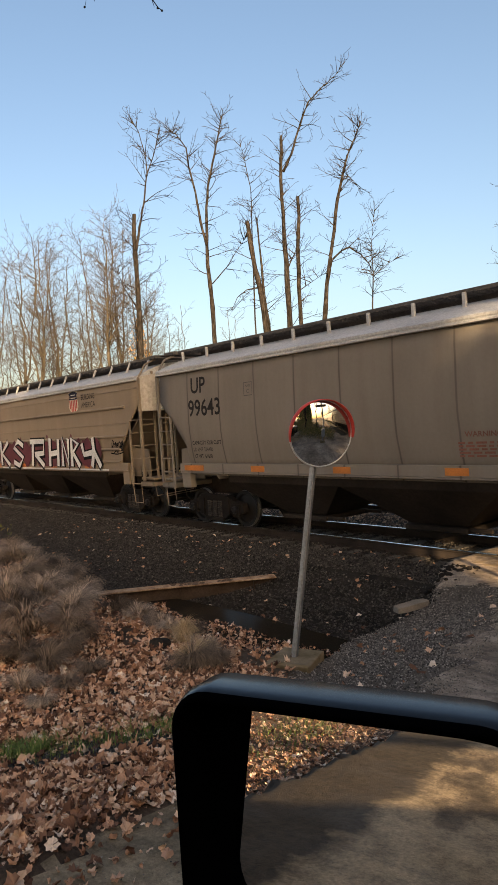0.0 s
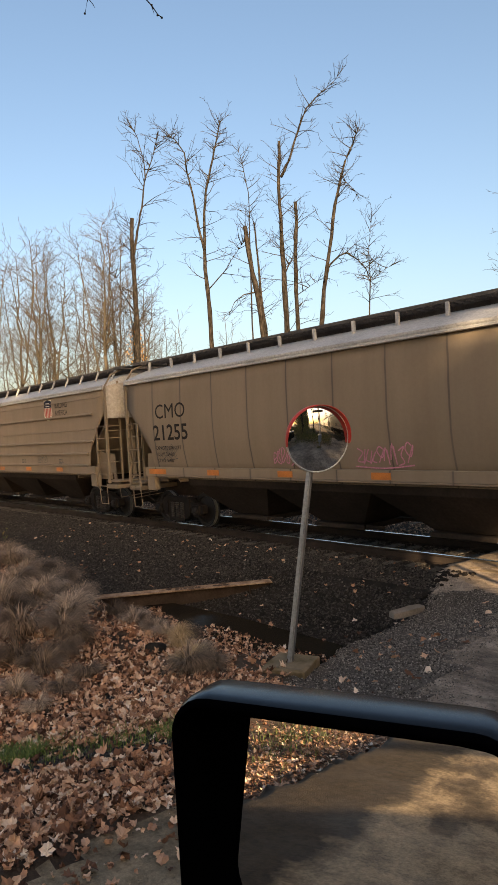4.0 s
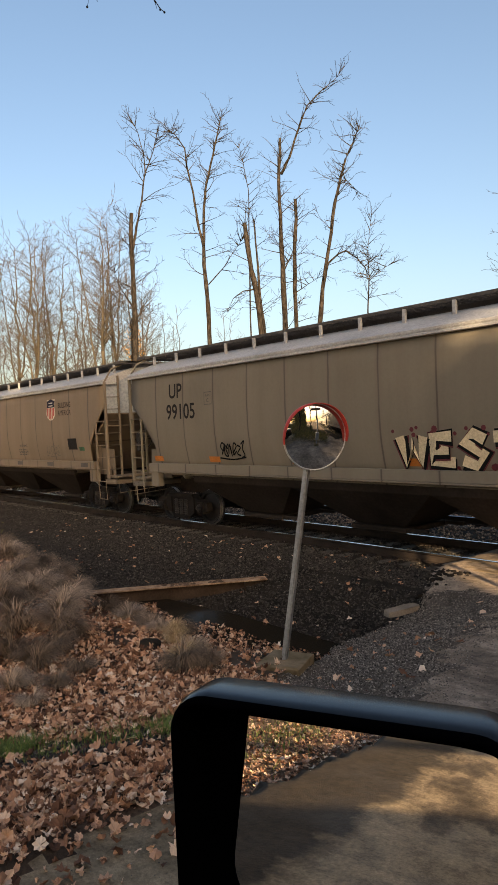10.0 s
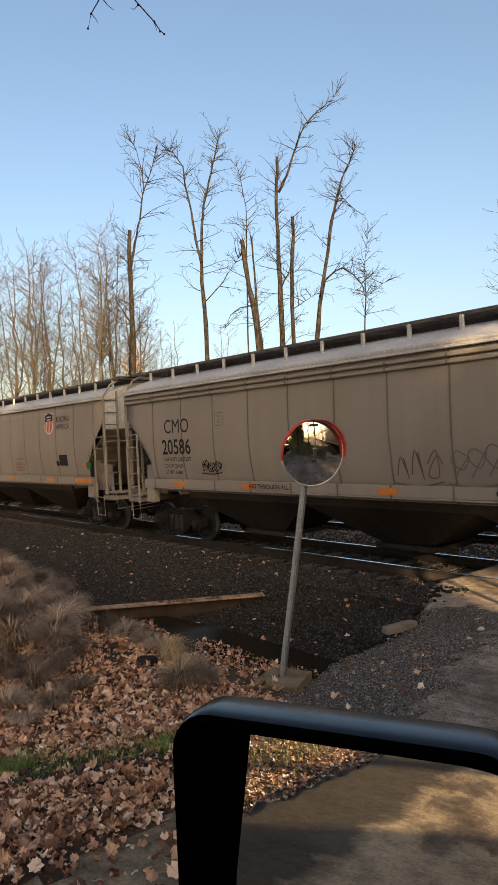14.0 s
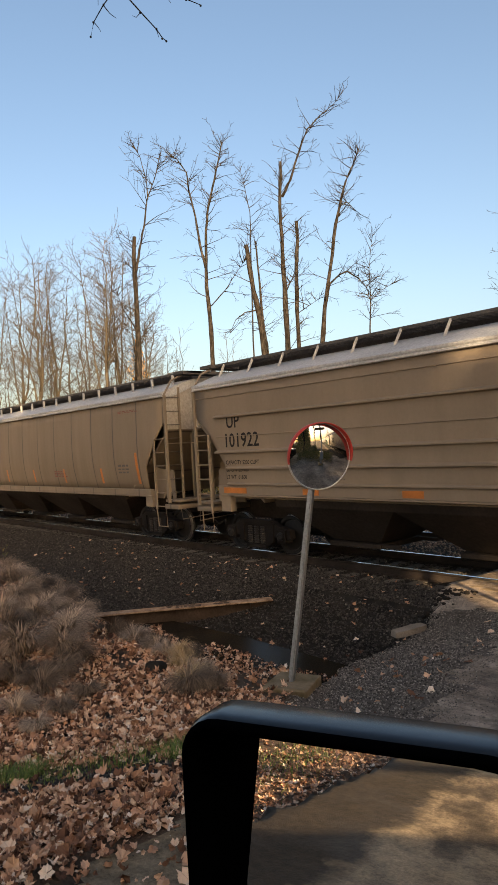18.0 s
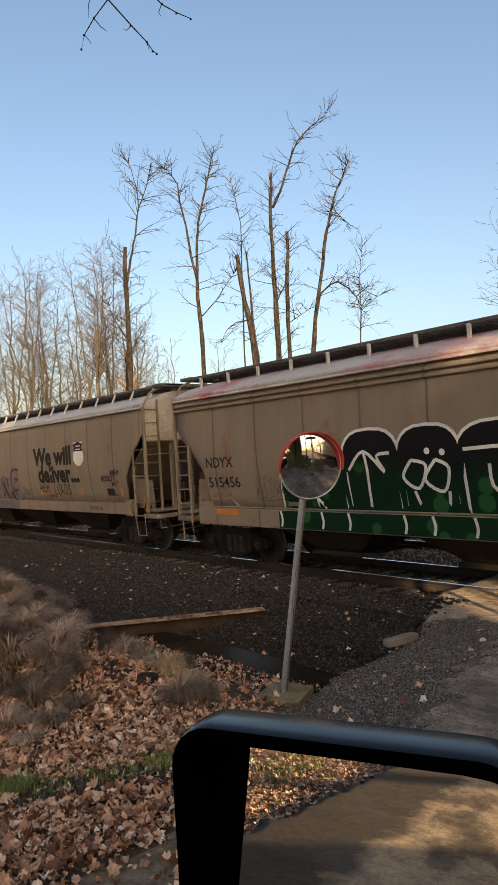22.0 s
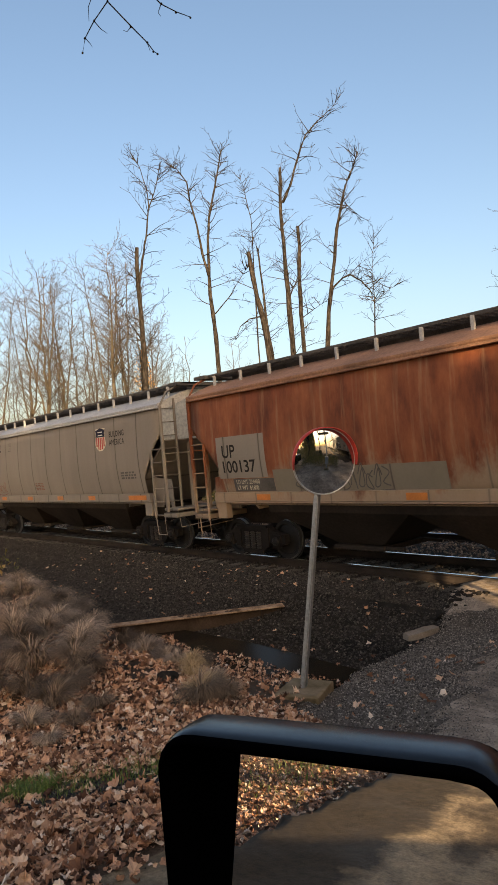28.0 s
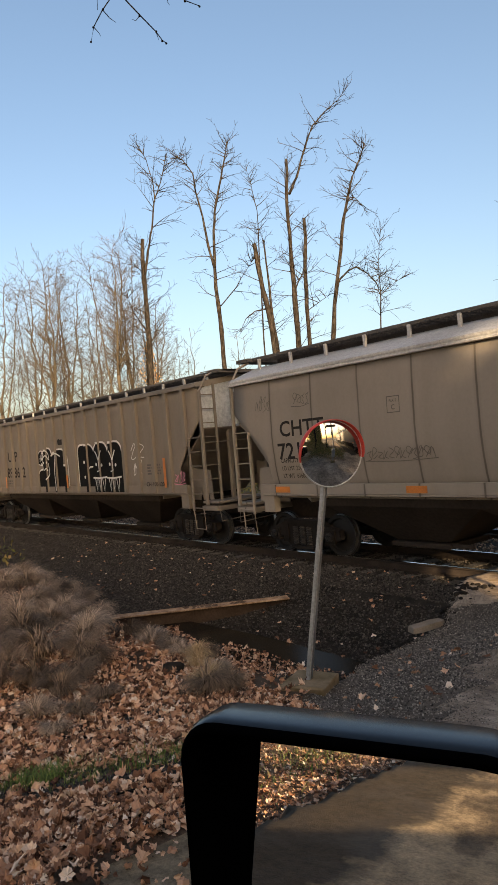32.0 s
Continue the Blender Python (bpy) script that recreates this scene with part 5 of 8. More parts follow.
_w = M_ROAD.math("ADD", M_ROAD.math("ADD", M_ROAD.axis("X"), M_ROAD.math("MULTIPLY", M_ROAD.axis("Y"), 0.155)), M_ROAD.math("MULTIPLY", M_ROAD.noise(2.2, 5, 0.65), 0.7))
_w = M_ROAD.ramp(M_ROAD.math("ADD", _w, 2.28), (0.40, 1.0), (0.60, 0.0))
_y = M_ROAD.ramp(M_ROAD.math("MULTIPLY", M_ROAD.axis("Y"), -0.25), (0.25, 0.0), (0.7, 0.97))
_c = M_ROAD.mix(M_ROAD.math("MULTIPLY", _w, _y), _c, M_ROAD.ramp(M_ROAD.noise(14, 5, 0.7), (0.35, (0.014, 0.010, 0.007)), (0.65, (0.038, 0.026, 0.017))))     # wet mud along the edge, with tree shade put into the same dark colour
M_ROAD.color(_c)
M_ROAD.rough(M_ROAD.ramp(M_ROAD.noise(0.55, 4), (0.36, 0.65), (0.55, 0.95)))
M_ROAD.bump(M_ROAD.noise(55, 5, 0.7), 0.6, 0.02)
M_ROAD = M_ROAD.m
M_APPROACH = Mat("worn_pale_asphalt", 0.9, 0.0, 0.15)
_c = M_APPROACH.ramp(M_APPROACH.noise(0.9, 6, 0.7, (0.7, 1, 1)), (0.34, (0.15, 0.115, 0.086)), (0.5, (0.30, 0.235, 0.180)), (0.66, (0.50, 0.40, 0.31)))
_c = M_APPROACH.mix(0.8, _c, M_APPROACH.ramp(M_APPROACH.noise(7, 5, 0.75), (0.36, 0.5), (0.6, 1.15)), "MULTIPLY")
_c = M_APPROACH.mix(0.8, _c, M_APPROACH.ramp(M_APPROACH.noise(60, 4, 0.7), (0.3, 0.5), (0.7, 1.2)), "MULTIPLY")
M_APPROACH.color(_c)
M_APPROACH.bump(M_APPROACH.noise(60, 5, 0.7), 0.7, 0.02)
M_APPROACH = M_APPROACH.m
M_SOIL = Mat("leaf_soil", 0.95, 0.0, 0.12)
_c = M_SOIL.ramp(M_SOIL.noise(1.6, 5), (0.32, (0.055, 0.036, 0.024)), (0.55, (0.15, 0.098, 0.065)), (0.75, (0.24, 0.165, 0.115)))
_c = M_SOIL.mix(0.8, _c, M_SOIL.ramp(M_SOIL.noise(26, 5, 0.75), (0.3, 0.4), (0.7, 1.2)), "MULTIPLY")
M_SOIL.color(_c)
M_SOIL.bump(M_SOIL.noise(22, 6, 0.75), 0.9, 0.04)
M_SOIL = M_SOIL.m
M_BALLAST_BED = simple("ballast_bed", (0.034, 0.028, 0.022), 0.95, 0, 0.5, 9, 0.9, 0.1)
M_MUD = simple("wet_mud", (0.098, 0.064, 0.037), 0.75, 0, 0.4, 4, 0.4, 0.25)
M_SHOULDER = simple("gravel_shoulder", (0.135, 0.112, 0.092), 0.95, 0, 0.35, 10, 0.9, 0.1)
M_FIELD = simple("far_ground", (0.11, 0.085, 0.05), 0.95, 0, 0.4, 1.2, 0.5)

EDGE_Y = [-80, -12, -8, -5.5, -4.2, -2.5, 0, 2, 3.4, 5.0, 6.0, 8.0, 10.2, 80]
EDGE_X = [-1.2, -1.3, -1.86, -2.30, -2.45, -2.8, -3.3, -3.4, -3.9, -5.2, -5.7, -6.1, -7.1, -7.2]
ROAD_Y = [-80, -10, 0, 4, 9.4, 80]
ROAD_Z = [0.60, 0.60, 0.60, 0.30, -0.02, -0.02]
DITCH = [(-6.0, 6.9), (-7.6, 6.4), (-9.6, 6.35), (-12.0, 6.9), (-15.0, 7.0), (-40.0, 7.2)]


def ditch_distance(x, y):
    best = 1e9
    for (ax, ay), (bx, by) in zip(DITCH, DITCH[1:]):
        dx, dy = bx - ax, by - ay
        t = min(1.0, max(0.0, ((x - ax) * dx + (y - ay) * dy) / (dx * dx + dy * dy)))
        best = min(best, math.hypot(x - ax - t * dx, y - ay - t * dy))
    return best


def mound(x, y):
    """The low bank that the tussocks grow on."""
    t = min(1.0, max(0.0, ((x + 8.6) * -5.0 + (y - 3.4) * 1.9) / 28.6))
    return (0.8 + 0.9 * t) * math.exp(-((x + 8.6 + 5.0 * t) ** 2 + (y - 3.4 - 1.9 * t) ** 2) / 1.1)


def ground_at(x, y):
    """Height and kind of surface (0 road, 1 soil, 2 ballast, 3 mud, 4 shoulder, 5 far) at a place."""
    edge = float(np.interp(y, EDGE_Y, EDGE_X))
    zr = float(np.interp(y, ROAD_Y, ROAD_Z))
    n1 = noise.noise(Vector((x * 0.7, y * 0.7, 1.3)))
    n2 = noise.noise(Vector((x * 4.0, y * 4.0, 7.7)))
    n3 = noise.noise(Vector((x * 11.0, y * 11.0, 3.7)))
    d = edge - x + 0.14 * n1 + 0.08 * n2 + 0.05 * n3    # distance left of the road's edge
    drop = 0.34 * smooth01((y - 3.2) / 1.4) * (1 - smooth01((y - 8.3) / 1.2))
    if 9.2 < y < 40 and (x < edge or x > 4.5):       # ballast bed of both tracks
        top = -0.20
        fall = max(0.0, y - 21.5) * 0.3
        return top - min(fall, 0.5) + 0.012 * n2 + 0.01 * n3, 2 if y < 21.8 + n1 else 5
    if d <= 0:
        rut = 0.02 * n1 + 0.008 * n2
        shoulder = 4.2 < y < 9.0 + 0.5 * n1 + 0.5 * n2 and x < edge + 1.5 + 0.5 * n1 + 0.4 * n2
        side = max(0.0, x - 5.5)
        fall = drop * smooth01((edge + 1.7 - x) / 1.7)
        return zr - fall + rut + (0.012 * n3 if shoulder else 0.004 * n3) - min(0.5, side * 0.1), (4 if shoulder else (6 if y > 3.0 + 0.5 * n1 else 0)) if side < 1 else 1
    land = lerp(zr - drop, -0.04, smooth01(d / 2.6)) + 0.30 * mound(x, y) + 0.05 * n1 + 0.02 * n2 + 0.012 * n3
    if y < 1.0:
        land = lerp(land, 0.45, smooth01((1.0 - y) / 6))
    kind = 1
    if y > 3.6:
        q = ditch_distance(x, y)
        beyond = y > float(np.interp(x, [p[0] for p in DITCH[::-1]], [p[1] for p in DITCH[::-1]]))
        b = -0.20 - max(0.0, 9.25 + 0.12 * n1 - y) * lerp(0.50, 0.135, smooth01((-8.8 - x) / 2.8)) + 0.02 * n2
        bed = -0.76 + 0.08 * smooth01((-11.8 - x) / 1.3) + ((max(0.0, q - 0.5) * 0.6 if x < -8.6 else 0.0) if beyond else max(0.0, q - 0.42) * 0.58) + 0.03 * n2
        if beyond:
            bed = min(bed, b)
        if bed < land:
            land = bed
            kind = 3
        if d < 1.2 and y > 4.6:
            kind = 4 if d < 0.35 else 3
    b = -0.20 - max(0.0, 9.25 + 0.12 * n1 - y) * lerp(0.50, 0.135, smooth01((-8.8 - x) / 2.8)) + 0.02 * n2
    if y > (6.6 if x > -9 else 5.6) and b > land - 0.02:
        land, kind = b, 2
    return land, kind


def build_ground():
    def spread(lo, a, b, hi, fine, grow):
        v = list(np.arange(a, b + fine / 2, fine))
        s, step = v[-1], fine
        while s < hi:
            step *= grow
            s += step
            v.append(s)
        s, step = v[0], fine
        out = []
        while s > lo:
            step *= grow
            s -= step
            out.append(s)
        return out[::-1] + v
    xs = spread(-900, -15.5, -1.2, 900, 0.075, 1.10)
    ys = spread(-700, 0.2, 9.6, 1100, 0.075, 1.10)
    ys = [y for y in ys if y < -11.0] + list(np.arange(-11.0, 0.15, 0.12)) + [y for y in ys if y >= 0.2]
    nx = len(xs)
    verts, kinds = [], []
    for y in ys:
        for x in xs:
            z, k = ground_at(x, y)
            verts.append((x, y, z))
            kinds.append(k)
    faces = [(j * nx + i, j * nx + i + 1, (j + 1) * nx + i + 1, (j + 1) * nx + i) for j in range(len(ys) - 1) for i in range(nx - 1)]
    me = data_mesh("ground", verts, faces, None, True)
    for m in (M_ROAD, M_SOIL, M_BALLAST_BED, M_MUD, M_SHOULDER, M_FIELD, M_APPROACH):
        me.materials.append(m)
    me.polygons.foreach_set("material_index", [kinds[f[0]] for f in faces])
    return tagged(new("ground", me), "packed gravel road, leafy verge, muddy ditch and ballast bed", "ground", kind="structure")


GROUND = build_ground()

# ditch water
M_WATER = Mat("ditch_water", 0.20, 0.0, 0.06)
M_WATER.color((0.022, 0.016, 0.010))
M_WATER.bump(M_WATER.noise(9.0, 3), 0.12, 0.008)
wv = [(-6.9, 5.5), (-5.9, 6.5), (-6.6, 7.2), (-9.0, 7.2), (-14.0, 6.75), (-14.0, 5.9), (-10.2, 5.9), (-8.3, 5.35)]
bm = bmesh.new()
bm.faces.new([bm.verts.new((x, y, -0.60)) for x, y in wv])
tagged(part("water", bm, M_WATER.m), "dark still water in the ditch", "water", kind="structure")


# ---------------------------------------------------------------- railway
M_RAIL = simple("rail_rust", (0.040, 0.030, 0.024), 0.85, 0.0, 0.35, 8, 0.2, 0.1)
M_RAILTOP = simple("rail_running_face", (0.62, 0.62, 0.62), 0.22, 1.0, 0.1, 8, 0)
M_TIE = Mat("weathered_tie", 0.9, 0.0, 0.15)
_c = M_TIE.ramp(M_TIE.noise(3, 6, 0.7, (9, 0.7, 2)), (0.3, (0.05, 0.042, 0.035)), (0.7, (0.16, 0.145, 0.125)))
oi = M_TIE.node("ShaderNodeObjectInfo")
M_TIE.color(M_TIE.mix(0.7, _c, M_TIE.ramp(oi.outputs["Random"], (0.0, 0.55), (1.0, 1.15)), "MULTIPLY"))
M_TIE.bump(M_TIE.noise(6, 5, 0.7, (9, 0.7, 2)), 0.7, 0.02)
M_TIE = M_TIE.m
RAIL_SECTION = [(-0.075, -0.185), (0.075, -0.185), (0.075, -0.170), (0.012, -0.150), (0.010, -0.045), (0.036, -0.030), (0.037, -0.006), (0.028, 0.0),
                (-0.028, 0.0), (-0.037, -0.006), (-0.036, -0.030), (-0.010, -0.045), (-0.012, -0.150), (-0.075, -0.170)]


def build_track(name, yc, x0, x1, label):
    tr = thing(name, label, "railway track", kind="structure")
    for s in (-1, 1):
        y = yc + s * 0.755
        bm = plate([(y + a, b) for a, b in RAIL_SECTION], x0, x1, "x")
        bm.normal_update()
        me = bpy.data.meshes.new("rail")
        bm.to_mesh(me)
        bm.free()
        me.materials.append(M_RAIL)
        me.materials.append(M_RAILTOP)
        for p in me.polygons:
            if p.center.z > -0.008 and p.normal.z > 0.2:
                p.material_index = 1
        part("rail", me, None, tr, "rusty rail with a bright running face")
    tie_bm = boxes((-0.115, 0.115, -1.30, 1.30, -0.35, -0.178), bevel=0.012)
    tie = small_mesh("tie", tie_bm, M_TIE)
    pl = bmesh.new()
    for s in (-1, 1):
        box(pl, -0.09, 0.09, s * 0.755 - 0.18, s * 0.755 + 0.18, -0.178, -0.162)
        for q in (-1, 1):
            box(pl, q * 0.06 - 0.012, q * 0.06 + 0.012, s * 0.755 - 0.115, s * 0.755 - 0.085, -0.165, -0.135)
            box(pl, q * 0.06 - 0.012, q * 0.06 + 0.012, s * 0.755 + 0.085, s * 0.755 + 0.115, -0.165, -0.135)
    plate_me = small_mesh("tie_plates", pl, M_RAIL)
    r = random.Random(3)
    n = int((min(x1, 6) - max(x0, -60)) / 0.52)
    for k in range(n):
        x = max(x0, -60) + 0.52 * k + r.uniform(-0.02, 0.02)
        if -6.9 < x < 4.6:
            continue
        o = at_place("tie", tie, tr, (x, yc + r.uniform(-0.06, 0.06), r.uniform(-0.008, 0.004)))
        o.rotation_euler = (0, 0, r.uniform(-0.015, 0.015))
        at_place("tie_plates", plate_me, o, (0, 0, 0))
    return tr


build_track("track_near", TRACK_Y, -320, 320, "near main track with rusty rails on wooden ties")
build_track("track_far", TRACK_Y + 4.35, -320, 320, "second track with bright rails on wooden ties")

# road crossing: timber and asphalt panels between and beside the rails
M_PLANK = Mat("crossing_timber", 0.9, 0.0, 0.15)
_c = M_PLANK.ramp(M_PLANK.noise(2, 6, 0.7, (0.8, 8, 2)), (0.3, (0.10, 0.072, 0.045)), (0.7, (0.30, 0.22, 0.135)))
M_PLANK.color(_c)
M_PLANK.bump(M_PLANK.noise(4, 5, 0.7, (0.8, 9, 2)), 0.6, 0.02)
M_PLANK = M_PLANK.m


def build_crossing():
    cr = thing("level_crossing", "worn timber crossing panels laid along the rails", "level crossing", kind="structure")
    r = random.Random(11)
    for yc in (TRACK_Y, TRACK_Y + 4.35):
        lanes = [yc - 1.52, yc - 1.24, yc - 0.97, yc - 0.50, yc - 0.20, yc + 0.10, yc + 0.40, yc + 0.96, yc + 1.24]
        for y in lanes:
            for a, b in ((-6.95, -4.1), (-4.08, -1.3), (-1.28, 1.6), (1.62, 4.5)):
                dz = r.uniform(-0.012, 0.004)
                part("plank", boxes((a + r.uniform(0, 0.03), b, y, y + 0.255, -0.20, -0.012 + dz), bevel=0.012), M_PLANK, cr)


build_crossing()

# ---------------------------------------------------------------- stones
M_STONE = Mat("ballast_stone", 0.9, 0.0, 0.15)
geo = M_STONE.node("ShaderNodeNewGeometry")
_c = M_STONE.ramp(geo.outputs["Random Per Island"], (0.0, (0.016, 0.0138, 0.0115)), (0.62, (0.062, 0.053, 0.045)), (0.95, (0.100, 0.086, 0.073)), (1.0, (0.19, 0.165, 0.14)))
M_STONE.color(M_STONE.mix(0.5, _c, M_STONE.ramp(M_STONE.noise(40, 4), (0.3, 0.6), (0.7, 1.1)), "MULTIPLY"))
M_STONE = M_STONE.m
M_GRIT = Mat("crushed_gravel", 0.9, 0.0, 0.15)
geo = M_GRIT.node("ShaderNodeNewGeometry")
M_GRIT.color(M_GRIT.ramp(geo.outputs["Random Per Island"], (0.0, (0.030, 0.026, 0.022)), (0.6, (0.150, 0.130, 0.110)), (0.95, (0.33, 0.285, 0.24)), (1.0, (0.50, 0.43, 0.36))))
M_GRIT = M_GRIT.m


# paler stones for the second track
M_STONE_PALE = Mat("pale_ballast_stone", 0.9, 0.0, 0.15)
geo = M_STONE_PALE.node("ShaderNodeNewGeometry")
M_STONE_PALE.color(M_STONE_PALE.ramp(geo.outputs["Random Per Island"], (0.0, (0.10, 0.068, 0.050)), (0.6, (0.28, 0.198, 0.150)), (1.0, (0.55, 0.40, 0.29))))
M_STONE_PALE = M_STONE_PALE.m


def stone_field(name, places, mat, label, category="gravel", seed=5):
    """Many small angular stones in one mesh; places are (x, y, z, size)."""
    r = np.random.RandomState(seed)
    base = np.array([(1, 0, 0), (-1, 0, 0), (0, 1, 0), (0, -1, 0), (0, 0, 1), (0, 0, -1)], float)
    tri = np.array([(0, 2, 4), (2, 1, 4), (1, 3, 4), (3, 0, 4), (2, 0, 5), (1, 2, 5), (3, 1, 5), (0, 3, 5)])
    p = np.array(places)
    n = len(p)
    v = base[None] * r.uniform(0.55, 1.1, (n, 6, 1)) + r.uniform(-0.28, 0.28, (n, 6, 3))
    a, b = r.uniform(0, 6.28, n), r.uniform(-0.9, 0.9, n)
    ca, sa, cb, sb = np.cos(a), np.sin(a), np.cos(b), np.sin(b)
    x, y, z = v[..., 0], v[..., 1], v[..., 2] * 0.75
    x, z = x * cb[:, None] + z * sb[:, None], -x * sb[:, None] + z * cb[:, None]
    x, y = x * ca[:, None] - y * sa[:, None], x * sa[:, None] + y * ca[:, None]
    v = np.stack([x, y, z], -1) * (p[:, 3] / 2)[:, None, None] + p[:, None, :3]
    f = tri[None] + (np.arange(n) * 6)[:, None, None]
    me = bpy.data.meshes.new(name)
    me.vertices.add(n * 6)
    me.vertices.foreach_set("co", v.reshape(-1))
    me.loops.add(n * 24)
    me.loops.foreach_set("vertex_index", f.reshape(-1).astype(np.int32))
    me.polygons.add(n * 8)
    me.polygons.foreach_set("loop_start", np.arange(0, n * 24, 3, dtype=np.int32))
    me.update(calc_edges=True)
    me.materials.append(mat)
    return tagged(new(name, me), label, category, kind="stuff")


def scatter(n, x0, x1, y0, y1, kinds, size, seed, lift=0.2, keep=None):
    r = random.Random(seed)
    out = []
    while len(out) < n:
        x, y = r.uniform(x0, x1), r.uniform(y0, y1)
        n -= 0 if r.random() < 0.999 else 1
        z, k = ground_at(x, y)
        if k in kinds and (keep is None or keep(x, y, r)):
            s = r.uniform(*size)
            out.append((x, y, z + s * lift, s))
    return out


near_bias = lambda x, y, r: r.random() < min(1.0, 12.0 / max(1.0, (-x - 5)))
stone_field("ballast", scatter(95000, -36, -5.8, 5.5, 10.5, (2,), (0.024, 0.064), 21, 0.14, near_bias), M_STONE, "dark crushed ballast stones on the track bed")
stone_field("ballast_between", scatter(8000, -26, -6.9, 10.5, 13.2, (2,), (0.04, 0.08), 26), M_STONE, "ballast stones between the rails")
stone_field("ballast_far", scatter(26000, -38, -7, 13.2, 20.5, (2,), (0.05, 0.09), 22), M_STONE_PALE, "ballast stones round the second track")
stone_field("shoulder_gravel", scatter(24000, -6.6, -3.2, 4.0, 9.4, (4,), (0.012, 0.030), 23), M_GRIT, "fine crushed gravel on the road shoulder")
stone_field("shoulder_fringe", scatter(5000, -6.8, -2.6, 3.6, 9.6, (0, 3, 6), (0.008, 0.020), 27, 0.2,
            lambda x, y, r: abs(float(np.interp(y, EDGE_Y, EDGE_X)) + 1.5 * (x > -5) - x) < abs(r.gauss(0, 0.35))), M_GRIT, "gravel strayed from the shoulder")
stone_field("verge_gravel", scatter(7000, -5.7, -3.9, 1.5, 2.9, (1,), (0.012, 0.034), 28, 0.4,
            lambda x, y, r: abs(y - lerp(2.72, 1.72, (x + 4.15) / -1.6)) < abs(r.gauss(0, 0.16))), M_STONE, "dark gravel washed onto the verge")
stone_field("gravel_heap", scatter(900, -6.5, -5.6, 2.9, 3.7, (1,), (0.02, 0.05), 29, 0.5,
            lambda x, y, r: math.hypot(x + 6.05, y - 3.3) < abs(r.gauss(0, 0.17))), M_STONE, "small heap of dark gravel among the leaves")
stone_field("road_grit", scatter(5000, -5.5, 0.5, 0.5, 9.2, (0, 6), (0.005, 0.013), 24), M_GRIT, "loose grit on the road")
stone_field("ditch_rubble", scatter(1400, -12, -5.5, 5.0, 8.6, (3,), (0.02, 0.09), 25), M_STONE, "wet stones in the ditch")

# ---------------------------------------------------------------- ditch beam, mirror post, kerb stone
M_RUSTY = Mat("rusted_steel", 0.9, 0.0, 0.2)
_c = M_RUSTY.ramp(M_RUSTY.noise(5, 6, 0.7), (0.3, (0.13, 0.075, 0.042)), (0.5, (0.38, 0.23, 0.13)), (0.72, (0.62, 0.43, 0.28)))
M_RUSTY.color(M_RUSTY.mix(0.5, _c, M_RUSTY.ramp(M_RUSTY.noise(40, 4), (0.3, 0.6), (0.7, 1.1)), "MULTIPLY"))
M_RUSTY.bump(M_RUSTY.noise(30, 5), 0.5, 0.01)
M_RUSTY = M_RUSTY.m
M_CONC = Mat("mossy_concrete", 0.9, 0.0, 0.15)
_c = M_CONC.ramp(M_CONC.noise(3.5, 5), (0.35, (0.117, 0.086, 0.038)), (0.55, (0.234, 0.167, 0.099)), (0.75, (0.325, 0.232, 0.149)))
M_CONC.color(M_CONC.mix(0.5, _c, M_CONC.ramp(M_CONC.noise(35, 5), (0.3, 0.65), (0.7, 1.05)), "MULTIPLY"))
M_CONC.bump(M_CONC.noise(25, 5), 0.5, 0.012)
M_CONC = M_CONC.m
M_GALV = simple("galvanised_post", (0.34, 0.335, 0.33), 0.5, 0.7, 0.2, 5, 0.1)


# rust with the shade below the top flange put into its colour
M_RUST_SHADED = simple("shaded_rust", (0.075, 0.050, 0.035), 0.9, 0.0, 0.4, 6, 0.5, 0.1)


def beam():
    a, b = Vector((-11.75, 5.55, -0.35)), Vector((-9.87, 8.65, -0.35))
    L = (b - a).length
    ang = math.degrees(math.atan2(b.y - a.y, b.x - a.x))
    th = thing("steel_beam", "rusty steel beam lying across the ditch bank", "beam", pose(a.x, a.y, a.z - 0.40, 0, 0, ang))
    part("top_flange", boxes((0, L, -0.13, 0.13, 0.375, 0.40), bevel=0.005), M_RUSTY, th)
    part("web", boxes((0, L, -0.012, 0.012, 0.02, 0.375)), M_RUST_SHADED, th)
    part("bottom_flange", boxes((0, L, -0.13, 0.13, 0.0, 0.022), bevel=0.005), M_RUST_SHADED, th)
    for k in range(3):
        x = L * (0.12 + 0.38 * k)
        part("stiffener", boxes((x, x + 0.012, -0.12, 0.12, 0.022, 0.375)), M_RUST_SHADED, th)
    sh = bmesh.new()                                  # soil and leaves lodged on the flange
    r = random.Random(4)
    for k in range(26):
        x = r.uniform(L * 0.45, L * 0.78)
        lathe(sh, [(0.01, 0.0), (r.uniform(0.03, 0.07), 0.004), (0.008, r.uniform(0.012, 0.03))], Matrix.Translation((x, r.uniform(-0.1, 0.1), 0.40)), 6)
    part("lodged_soil", sh, M_SOIL, th, "soil lodged on the flange")


beam()

DISC = Vector((-5.31, 5.46, 2.42))
BASE = Vector((-5.56, 5.09, 0.0))
FACE = Vector((0.925, -0.375, -0.105)).normalized()


